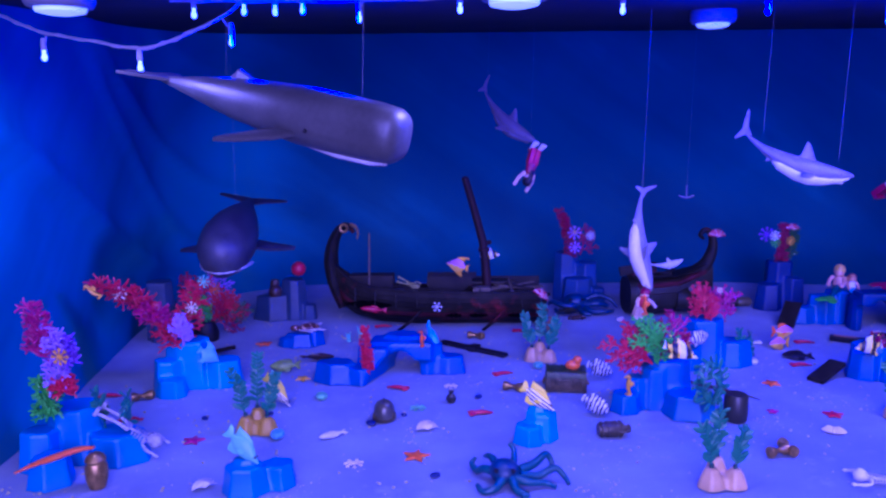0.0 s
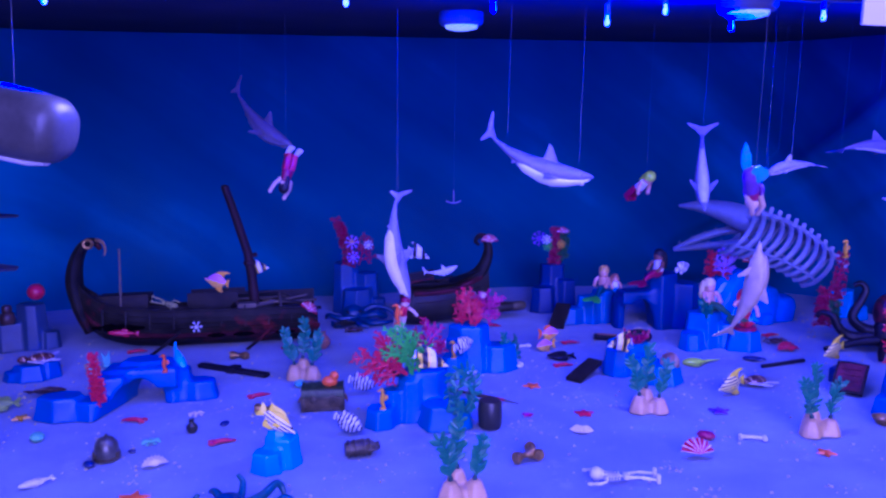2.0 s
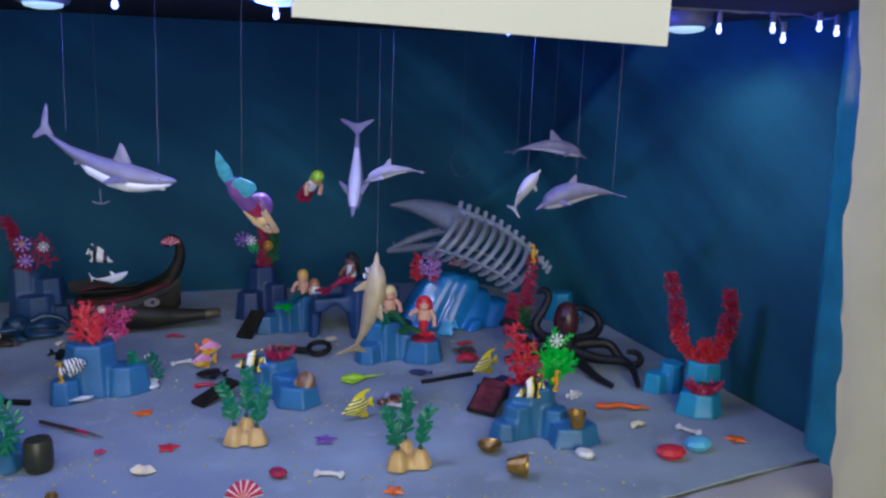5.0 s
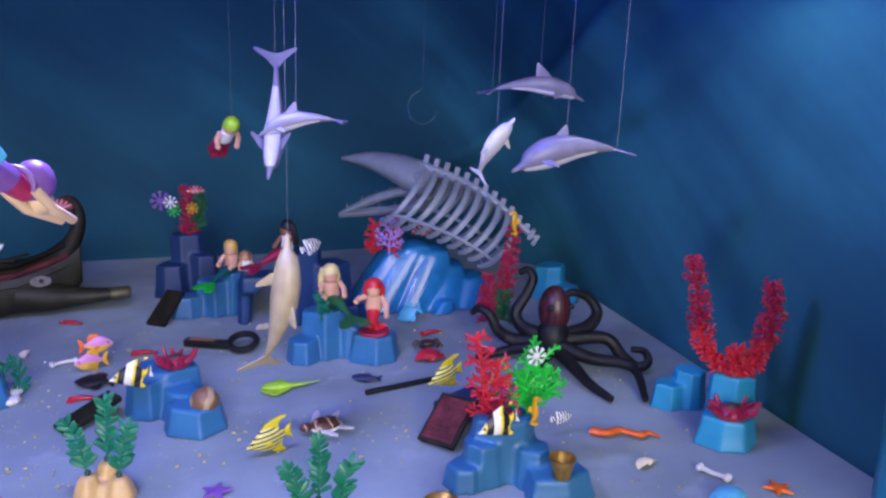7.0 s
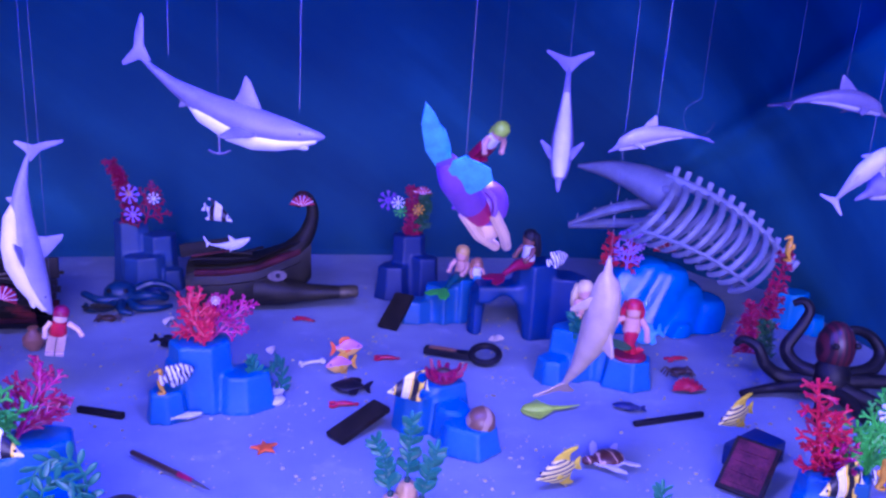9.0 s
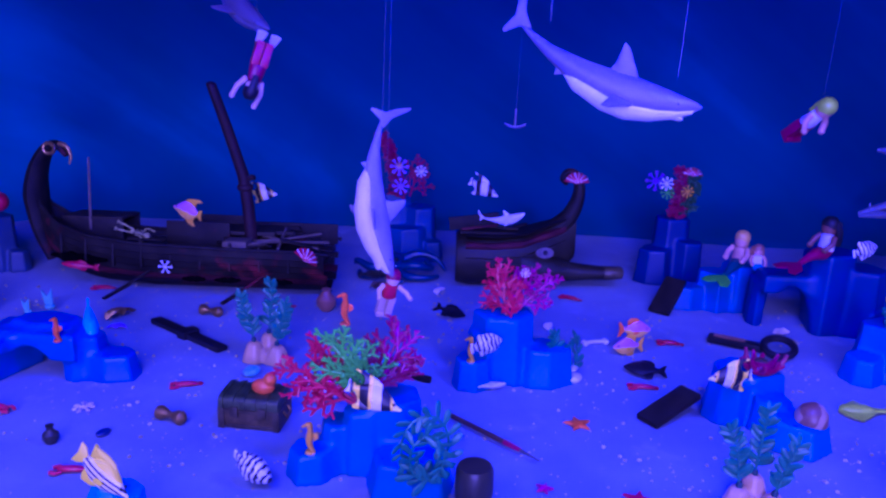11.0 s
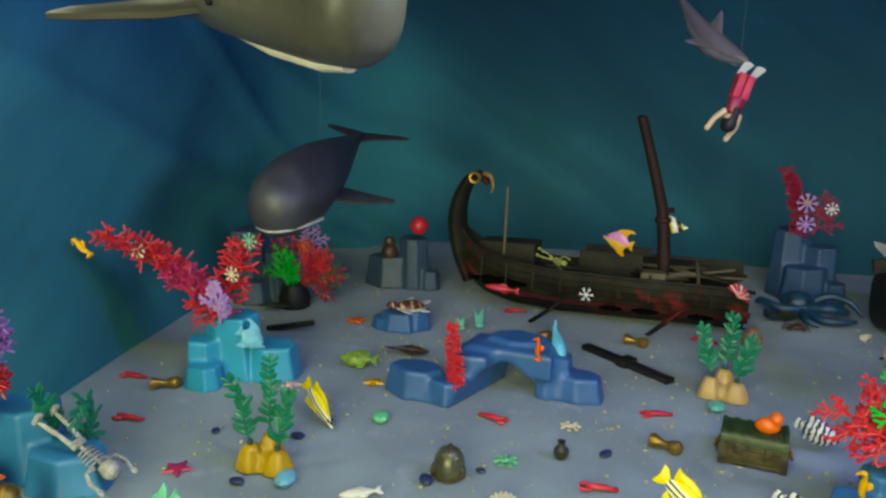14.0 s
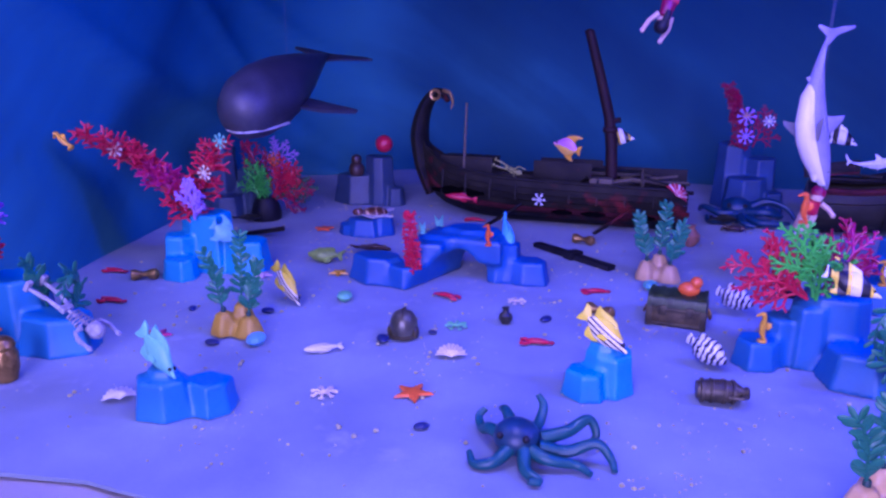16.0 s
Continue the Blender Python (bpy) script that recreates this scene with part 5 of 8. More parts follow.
def whale_skeleton():
    head, tail = Vector((0.984, 1.55, 0.210)), Vector((1.118, 1.476, 0.128))
    t = thing("toy_whale_skeleton", "grey plastic whale skeleton with open jaws propped on a boulder", "toy skeleton", m=aim(head, tail))
    L = (tail - head).length

    def arch_at(u):
        return 0.012 * math.sin(math.pi * min(1.0, u)) - 0.012 * max(0.0, u - 0.8)

    bm = fresh()
    tube(bm, [(x * L, 0, arch_at(x)) for x in np.linspace(-0.03, 1.08, 12)], 0.0075, 0.004, 8)
    part("spine", bm, M["bone"], t)
    for i in range(12):
        u = 0.03 + 0.088 * i
        bm = fresh()
        box(bm, -0.0036, 0.0036, -0.0024, 0.0024, 0.0, 0.0185 - 0.0007 * i, 0.0009, Matrix.Translation((u * L, 0, arch_at(u))) @ Matrix.Rotation(radians(-14), 4, "Y"))
        part("vertebra", bm, M["bone"], t)
    for i in range(10):
        u = i / 9
        x = (0.03 + 0.095 * i) * L
        w, h = 0.046 * (1 - 0.3 * u ** 2), 0.094 * (1 - 0.18 * u)
        for s in (-1, 1):
            bm = fresh()
            pts = [Vector((x + 0.014 * math.sin(a * 1.1) - 0.006 * (1 - math.cos(a)), s * w * math.sin(a) - 0.012 * (1 - math.cos(a)), arch_at(x / L) - h * (1 - math.cos(a)) / 2)) for a in np.linspace(0.05, 2.8, 11)]
            tube(bm, pts, 0.0046, 0.0036, 7, flat=0.6)
            part("rib", bm, M["bone"], t)
    inv = t.matrix_basis.inverted()

    def local(*pts):
        return [inv @ Vector(p) for p in pts]

    bm = fresh()
    tube(bm, local((1.004, 1.545, 0.182), (0.986, 1.556, 0.190), (0.958, 1.578, 0.203), (0.922, 1.606, 0.212), (0.886, 1.632, 0.212)), 0.02, sides=14, smooth_n=4, radii=[0.018, 0.031, 0.025, 0.015, 0.003], flat=0.85)
    upper = part("upper_jaw", bm, M["bone"], t, "long grey upper jaw")
    for k in (-1, 1):
        bm = fresh()
        ball(bm, local((0.992 + 0.014 * k, 1.548 + 0.018 * k, 0.196))[0], 0.010, (1.2, 0.7, 0.7), 12)
        part("brow", bm, M["bone"], upper)
    for k, pts in ((-1, ((0.995, 1.560, 0.152), (0.965, 1.585, 0.142), (0.925, 1.612, 0.134), (0.882, 1.638, 0.124))), (1, ((0.998, 1.590, 0.170), (0.962, 1.605, 0.163), (0.925, 1.625, 0.148), (0.882, 1.640, 0.126)))):
        bm = fresh()
        tube(bm, local(*pts), 0.006, sides=10, smooth_n=4, radii=[0.013, 0.0095, 0.0095, 0.004], flat=0.75)
        half = part("lower_jaw", bm, M["bone"], t, "grey lower jaw half")
        line = smooth_path(local(*pts), 4)
        bm = fresh()
        up = (inv.to_3x3() @ Vector((0, 0, 1))).normalized()
        for p in line[3::2]:
            tube(bm, [p + up * 0.005, p + up * 0.0115], 0.0018, 0.0006, 5)
        part("teeth", bm, M["bone"], half, "row of blunt teeth")
    for s in (-1, 1):
        bm = fresh()
        a = 1.95
        pts = []
        for i in range(10):
            u, x = i / 9, (0.03 + 0.095 * i) * L
            w, h = 0.0475 * (1 - 0.3 * u ** 2), 0.094 * (1 - 0.18 * u)
            pts.append(Vector((x + 0.014 * math.sin(a * 1.1) - 0.006 * (1 - math.cos(a)), s * w * math.sin(a) - 0.012 * (1 - math.cos(a)), arch_at(x / L) - h * (1 - math.cos(a)) / 2)))
        tube(bm, pts, 0.003, 0.0025, 6)
        part("rib_rail", bm, M["bone"], t, "thin bar that joins the ribs")
    for k in range(2):
        x = (1.05 + 0.05 * k) * L
        bm = fresh()
        box(bm, x - 0.003, x + 0.003, -0.006 + 0.001 * k, 0.006 - 0.001 * k, -0.010 - 0.004 * k, 0.006 - 0.004 * k, 0.001)
        part("tail_bone", bm, M["bone"], t)


whale_skeleton()

# ---- corals ----


def stub(bm, p, d, length, r, rng, fork=True):
    """A short knobbed twig that ends in two or three fingers."""
    q = p + d * length
    tube(bm, [p, q], r, r * 0.92, 5)
    if not fork:
        return
    side = d.orthogonal().normalized()
    turn = rng.uniform(0, 6.28)
    for k in range(2 if rng.random() < 0.6 else 3):
        w = Matrix.Rotation(turn + k * 2.3, 3, d) @ side
        e = (d * rng.uniform(0.5, 1.0) + w * rng.uniform(0.6, 1.0)).normalized()
        tube(bm, [q - d * r * 0.5, q + e * length * rng.uniform(0.45, 0.75)], r * 0.92, r * 0.8, 5)


def frond(bm, p, d, axis, length, r, depth, rng):
    """A flat branching stem: side twigs to both sides in one plane, forked at the tips."""
    n = 4 if depth else 3
    bend = rng.uniform(-0.18, 0.18)
    pts, dirs = [p], [d]
    for k in range(n):
        d = (Matrix.Rotation(bend / n + rng.uniform(-0.1, 0.1), 3, axis) @ d).normalized()
        pts.append(pts[-1] + d * length / n)
        dirs.append(d)
    tube(bm, pts, r * (1.1 if depth else 1.0), r * 0.9, 6)
    for k in range(1, n + 1):
        for s in ((-1, 1) if k < n else (-0.55, 0.5)):
            a = s * rng.uniform(0.65, 1.05)
            e = (Matrix.Rotation(a, 3, axis) @ dirs[k] + axis * rng.uniform(-0.35, 0.35)).normalized()
            ll = length * (0.58 if depth else 0.42) * (1.1 - 0.45 * k / n) * rng.uniform(0.75, 1.15)
            if depth > 0:
                frond(bm, pts[k], e, axis, ll, r * 0.95, depth - 1, rng)
            else:
                stub(bm, pts[k], e, ll, r * 0.92, rng, rng.random() < 0.5)


def fan_bm(top, seed, r=0.00135, depth=1, axis=(0.15, 1, 0.1)):
    bm = fresh()
    rng = random.Random(seed)
    top = Vector(top)
    frond(bm, Vector((0, 0, 0)), top.normalized(), Vector(axis).normalized(), top.length * 0.72, r, depth, rng)
    return bm


def column_bm(path, seed, width=0.0115, r=0.0013, density=66):
    """A plume: a stem thick with short forked twigs."""
    rng = random.Random(seed)
    bm = fresh()
    line = smooth_path(path, 6)
    tube(bm, line, 0.002, 0.0015, 6)
    for i in range(density):
        u = (i + rng.random()) / density
        p = line[min(int(u * (len(line) - 1)), len(line) - 1)]
        a = i * 2.4 + rng.uniform(-0.4, 0.4)
        d = Vector((math.cos(a), 0.8 * math.sin(a), rng.uniform(-0.2, 0.9))).normalized()
        stub(bm, p, d, width * 0.80 * (1.12 - 0.3 * u) * rng.uniform(0.8, 1.15), r, rng)
    return bm


def flower_bm(r, n=8):
    bm = fresh()
    for k in range(n):
        a = 2 * math.pi * k / n
        d = Vector((math.cos(a), 0, math.sin(a)))
        tube(bm, [d * r * 0.15, d * r * 0.55 + Vector((0, -r * 0.12, 0)), d * r], r * 0.085, r * 0.075, 6)
        for s in (-0.5, 0.5):
            e = Matrix.Rotation(s, 3, (0, 1, 0)) @ d
            tube(bm, [d * r * 0.62, d * r * 0.62 + e * r * 0.36], r * 0.075, r * 0.06, 5)
    ball(bm, (0, -r * 0.1, 0), r * 0.2, (1, 0.6, 1), 10)
    return bm


def coral(label, pos, pieces, flowers=(), width=0.0105, size=1.0, density=66):
    """pieces: (paint, kind, start, end or path, seed); flowers: (paint, place, radius). All in metres from pos."""
    t = thing("toy_coral", label, "toy coral", "toy corals", pose(*pos) @ Matrix.Scale(size, 4))
    for paint, kind, at, top, seed in pieces:
        if kind == "column":
            bm = column_bm([Vector((0, 0, 0))] + [Vector(p) for p in top], seed, width, density=int(density * 1.25))
        else:
            bm = fan_bm(top, seed, 0.0015 if kind == "spray" else 0.00135)
        ob = part("coral_branch", bm, M[paint], t, paint.replace("_", " ") + " coral branch")
        ob.location = at
    for paint, at, r in flowers:
        ob = part("coral_flower", flower_bm(r * 0.82), M[paint], t, paint.replace("_", " ") + " star-shaped flower")
        ob.location = at


coral("plume of green, lavender and magenta coral on a rock", (-0.378, 0.958, 0.058), [("green", "column", (-0.008, 0, 0.0), [(0.004, 0, 0.02), (-0.002, 0, 0.045)], 1), ("lavender", "column", (0.008, 0, 0.035), [(0.004, 0, 0.03), (-0.004, 0, 0.07)], 2), ("magenta", "column", (-0.010, 0, 0.072), [(0.002, 0, 0.03), (-0.006, 0, 0.06)], 3), ("purple", "column", (0.014, 0.006, 0.060), [(0.001, 0, 0.012), (0, 0, 0.03)], 64), ("red", "column", (0.014, 0, 0.03), [(0.001, 0, 0.006), (0, 0, 0.012)], 4)], [("amber", (0.022, -0.014, 0.075), 0.012)], size=0.95, width=0.0135)
coral("red and magenta coral forking wide above a blue rock", (-0.345, 1.208, 0.064), [("red", "column", (0, 0, 0), [(-0.018, -0.006, 0.028), (-0.043, -0.019, 0.062)], 5), ("magenta", "column", (-0.016, -0.008, 0.030), [(-0.010, -0.006, 0.016), (-0.020, -0.010, 0.030)], 6), ("red", "column", (-0.040, -0.018, 0.060), [(-0.010, -0.026, 0.020), (-0.026, -0.060, 0.042)], 7), ("lavender", "spray", (0.014, -0.010, 0.0), (0.004, -0.010, 0.046), 8), ("lavender", "spray", (0.015, -0.008, 0.004), (0.000, -0.010, 0.040), 65), ("red", "column", (0.010, 0.006, 0.022), [(0.010, 0.006, 0.030), (0.024, 0.010, 0.066)], 9)],
      [("cream", (-0.050, -0.050, 0.082), 0.012), ("cream", (0.026, -0.002, 0.052), 0.011), ("aqua", (0.040, 0.012, 0.086), 0.011)], 0.0185, density=52)
coral("mixed green, red and lilac coral growing from a black pot", (-0.391, 1.445, 0.028), [("green", "bush", (-0.006, -0.01, 0.0), (-0.012, 0, 0.058), 11), ("green", "bush", (-0.004, -0.012, 0.0), (0.006, 0, 0.045), 12), ("red", "bush", (0.008, 0, 0.0), (0.032, 0, 0.062), 13), ("red", "bush", (0.010, 0, 0.0), (0.045, 0, 0.05), 14), ("dark_green", "bush", (0.012, 0, 0.0), (0.062, 0, 0.035), 15), ("crimson", "bush", (0.012, 0, 0.0), (0.065, 0, 0.022), 16), ("lavender", "bush", (0.0, 0.01, 0.02), (0.018, 0, 0.075), 17), ("crimson", "bush", (-0.01, 0.01, 0.02), (-0.02, 0, 0.07), 18)], [("orange", (0.022, -0.01, 0.062), 0.012)])
coral("single red plume of coral on the arch rock", (-0.082, 1.233, 0.02), [("red", "column", (0, 0, 0), [(-0.002, 0, 0.03), (-0.005, 0, 0.066)], 19)], width=0.0078)
coral("dark red coral with lilac stars on a back rock", (0.255, 1.742, 0.096), [("crimson", "column", (0, 0, 0), [(-0.004, 0, 0.04), (-0.018, 0, 0.085)], 20), ("crimson", "bush", (0.02, 0, 0.0), (0.018, 0, 0.06), 21), ("crimson", "column", (-0.004, 0, 0.035), [(-0.008, 0, 0.03), (-0.022, 0, 0.058)], 22)], [("lavender", (0.006, -0.02, 0.048), 0.017), ("lavender", (0.008, -0.016, 0.018), 0.015), ("white", (0.038, -0.018, 0.042), 0.011), ("amber", (0.006, -0.024, 0.05), 0.006)])
coral("red and magenta fan coral on a blue rock", (0.42, 1.342, 0.068), [("red", "fan", (0, 0, 0), (-0.030, 0.012, 0.045), 23), ("red", "bush", (-0.004, 0, 0), (-0.012, 0.008, 0.052), 24), ("magenta", "fan", (0.006, 0.006, 0.004), (0.034, 0.012, 0.040), 25), ("magenta", "bush", (0.004, 0.006, 0.0), (0.016, 0.01, 0.05), 26), ("red", "bush", (0, -0.006, 0), (0.0, -0.004, 0.03), 27)], [("cream", (0.012, -0.004, 0.048), 0.006)])
coral("red, green and pink branching coral on a stepped rock", (0.300, 1.160, 0.060), [("red", "fan", (-0.004, 0, 0.0), (-0.054, 0.0, 0.042), 28), ("red", "fan", (-0.004, -0.004, 0.0), (-0.046, -0.004, 0.026), 29), ("red", "fan", (-0.004, 0.004, 0.0), (-0.038, 0.004, 0.045), 62), ("green", "spray", (0, -0.004, 0.002), (-0.012, -0.006, 0.066), 30), ("green", "spray", (0.002, -0.004, 0.0), (0.008, -0.010, 0.044), 31), ("magenta", "fan", (0.006, 0.004, 0.0), (0.036, 0.008, 0.050), 32), ("crimson", "fan", (0.006, 0.006, 0.0), (0.026, 0.012, 0.060), 63)])
coral("dark red coral column with lilac stars on a rock", (0.662, 1.706, 0.088), [("crimson", "column", (0, 0, 0), [(0.002, 0, 0.04), (-0.002, 0, 0.078)], 33), ("dark_green", "column", (0.014, 0, 0.012), [(0.004, 0, 0.03), (0.008, 0, 0.055)], 34), ("crimson", "column", (0.004, 0.01, 0.0), [(0.002, 0, 0.02), (0.004, 0, 0.04)], 35)], [("purple", (-0.036, -0.01, 0.058), 0.018), ("white", (-0.022, -0.016, 0.056), 0.012), ("amber", (0.008, -0.016, 0.046), 0.011), ("green", (-0.018, -0.01, 0.042), 0.012)])
coral("red and lilac coral beside the skeleton's jaws", (0.93, 1.555, 0.085), [("red", "column", (-0.014, 0, 0.0), [(0, 0, 0.02), (0.002, 0, 0.048)], 36), ("lavender", "bush", (0.008, -0.006, 0.0), (0.004, -0.002, 0.055), 37), ("red", "column", (0.016, 0.004, 0.0), [(0, 0, 0.02), (0.004, 0, 0.05)], 38)], density=30)
coral("tall red coral column with dark green foot by the skeleton", (1.047, 1.392, 0.03), [("dark_green", "column", (0.006, 0, 0.0), [(0, 0, 0.02), (0.002, 0, 0.04)], 39), ("crimson", "column", (0.008, 0.002, 0.035), [(0.005, 0, 0.04), (0.012, 0, 0.09)], 40), ("crimson", "column", (-0.014, 0.0, 0.0), [(-0.002, 0, 0.03), (0.0, 0, 0.065)], 41)])
coral("bright red, magenta and green coral in front of the octopus", (0.945, 1.083, 0.052), [("red", "column", (-0.022, 0.012, 0.0), [(-0.003, 0.002, 0.04), (-0.008, 0.006, 0.080)], 42), ("red", "column", (-0.016, 0.010, 0.0), [(0.002, 0, 0.03), (0.004, 0.0, 0.055)], 43), ("magenta", "column", (-0.008, 0.006, 0.0), [(0.001, 0.0, 0.014), (0.004, 0.0, 0.030)], 45), ("green", "spray", (0.014, 0.004, 0.0), (0.006, 0.0, 0.072), 46), ("green", "spray", (0.016, 0.004, 0.0), (0.014, 0.0, 0.050), 47), ("green", "spray", (0.014, 0.002, 0.004), (-0.008, 0.0, 0.042), 61)], [("white", (0.016, -0.006, 0.062), 0.011)], width=0.013, density=30)
coral("red coral grown in a wide U on a light blue rock", (1.19, 1.105, 0.060), [("red", "column", (-0.004, 0, 0), [(-0.020, 0.012, 0.016), (-0.030, 0.022, 0.05)], 48), ("crimson", "column", (-0.030, 0.022, 0.042), [(-0.003, 0.004, 0.035), (-0.012, 0.010, 0.075)], 49), ("red", "column", (0.004, 0, 0), [(0.012, -0.008, 0.016), (0.016, -0.012, 0.05)], 50), ("crimson", "column", (0.019, -0.012, 0.040), [(0.001, -0.004, 0.03), (-0.006, -0.008, 0.062)], 51), ("red", "column", (0, 0, 0), [(0, 0, 0.01), (-0.004, 0, 0.03)], 52)], [("orange", (0.03, -0.02, 0.065), 0.007)])

# ---- sea plants ----


def leaf_mesh():
    """One narrow leaflet, a centimetre long, shared by all the seaweed."""
    bm = fresh()
    plate(bm, [(0, -0.0006), (0.0035, -0.0017), (0.007, -0.0020), (0.0095, -0.0010), (0.010, 0), (0.0095, 0.0010), (0.007, 0.0020), (0.0035, 0.0017), (0, 0.0006)], 0.0010)
    bmesh.ops.recalc_face_normals(bm, faces=bm.faces)
    me = bpy.data.meshes.new("leaf")
    bm.to_mesh(me)
    bm.free()
    me.materials.append(M["seaweed"])
    me.polygons.foreach_set("use_smooth", [True] * len(me.polygons))
    return me


LEAF = leaf_mesh()


def weed(h, seed, lean=0.0, ring=False):
    """A slim stem and the poses of its paired, upturned leaflets."""
    rng = random.Random(seed)
    bm = fresh()
    if ring:
        line = [Vector((h * 0.36 * math.sin(a), 0, h * 0.5 - h * 0.5 * math.cos(a))) for a in np.linspace(0, 5.6, 16)]
    else:
        line = smooth_path([(0, 0, 0), (lean * 0.25 * h, rng.uniform(-0.06, 0.06) * h, h * 0.35), (lean * 0.5 * h + rng.uniform(-0.06, 0.06) * h, 0, h * 0.7), (lean * h, 0, h)], 4)
    tube(bm, line, 0.0012, 0.0008, 6)
    n, leaves = len(line), []
    for i in range(0 if ring else 2, n):
        d = (line[min(i + 1, n - 1)] - line[max(i - 1, 0)]).normalized()
        side = Vector((d.z, 0, -d.x))
        for s in (-1, 1, 0) if i == n - 1 else (-1, 1):
            size = 1.22 * rng.uniform(0.8, 1.2) * (1.08 - 0.30 * i / n)
            out = (side * s * 0.8 + d * rng.uniform(0.5, 0.95) + Vector((0, rng.uniform(-0.6, 0.6), 0))).normalized()
            leaves.append(aim(line[i], line[i] + out, rng.uniform(-25, 25), (0, -1, 0.2)) @ Matrix.Rotation(radians(90), 4, "X") @ Matrix.Scale(size, 4))
    return bm, leaves


def put_leaves(stem, leaves):
    for m in leaves:
        leaf = new("leaf", LEAF)
        leaf.parent = stem
        leaf.matrix_basis = m


def base_field(seed):
    rng = random.Random(seed)
    cones = [(dx, dy, r, hh) for dx, dy, r, hh in ((-0.0125, -0.004, 0.0125, 0.0215), (0.0125, -0.006, 0.0125, 0.0195), (0.0, 0.009, 0.0125, 0.0265), (0.0, -0.003, 0.010, 0.013))]
    wob = [rng.uniform(0, 6) for _ in cones]

    def field(px, py, pz):
        d = None
        for (dx, dy, r, hh), w in zip(cones, wob):
            a = np.arctan2(py - dy, px - dx)
            g = np.hypot(px - dx, py - dy) - r * (1.0 + 0.05 * np.cos(5 * a + w)) * (1.02 - 0.55 * np.clip(pz / hh, -0.2, 1.2) ** 1.4 * np.sign(np.clip(pz, 0, 1)))
            e = soft_max(g, pz - hh, 0.004)
            d = e if d is None else soft_min(d, e, 0.003)
        return np.maximum(d, -pz - 0.0006)

    return field


def sea_plant(x, y, paint, label, seed, h=0.062, turn=0):
    t = thing("toy_sea_plant", label, "toy plant", "potted toy plants", pose(x, y, 0, 0, 0, turn))
    part("base", moulded(fresh(), base_field(seed), (-0.03, -0.024, -0.004), (0.03, 0.026, 0.032), 0.0014), M[paint], t, "sandy rock-shaped base", smooth=60)
    for i, (dx, dy, lean, k) in enumerate(((-0.0125, -0.004, -0.25, 0.9), (0.0, 0.009, 0.04, 1.05), (0.0125, -0.006, 0.22, 0.85))):
        bm, leaves = weed(h * k, seed * 11 + i, lean)
        ob = part("seaweed", bm, M["seaweed"], t, "green seaweed stem")
        put_leaves(ob, leaves)
        ob.location = (dx, dy, (0.020, 0.025, 0.018)[i])
        bm = fresh()
        lathe(bm, [(0.0026, -0.001), (0.0026, 0.003), (0.0015, 0.0045)], 8)
        ob = part("stem_socket", bm, M["seaweed_dark"], t, "dark socket")
        ob.location = (dx, dy, (0.0215, 0.0265, 0.0195)[i])


sea_plant(-0.191, 1.064, "ochre", "green toy seaweed in a mustard rock base", 1, 0.062, 10)
sea_plant(0.168, 1.352, "tan", "green toy seaweed in a sandy rock base before the wreck", 2, 0.054)
sea_plant(0.604, 1.140, "tan", "green toy seaweed in a sandy rock base in the open", 3, 0.052, -8)
sea_plant(0.769, 1.034, "tan", "green toy seaweed in a sandy rock base near the front", 4, 0.050, 5)
sea_plant(0.322, 0.950, "tan", "green toy seaweed in a sandy rock base at the front edge", 5, 0.047, 12)
for x, y, z, h, ring, sd in ((0.355, 1.112, 0.028, 0.05, True, 1), (0.357, 1.108, 0.028, 0.036, True, 10), (0.476, 1.352, 0.0, 0.05, False, 2), (0.486, 1.356, 0.0, 0.042, True, 3), (-0.340, 0.992, 0.032, 0.045, False, 4), (-0.318, 1.0, 0.033, 0.032, True, 5), (0.815, 1.398, 0.03, 0.035, False, 6), (0.825, 1.395, 0.045, 0.03, False, 7)):
    bm, leaves = weed(h, 60 + sd, 0.25 if sd % 2 else -0.3, ring)
    put_leaves(single("toy_seaweed", bm, M["seaweed"], "loose green toy seaweed on a rock", "toy plant", "loose toy seaweed", pose(x, y, z, 0, 0, sd * 20)), leaves)

# ---- fish ----


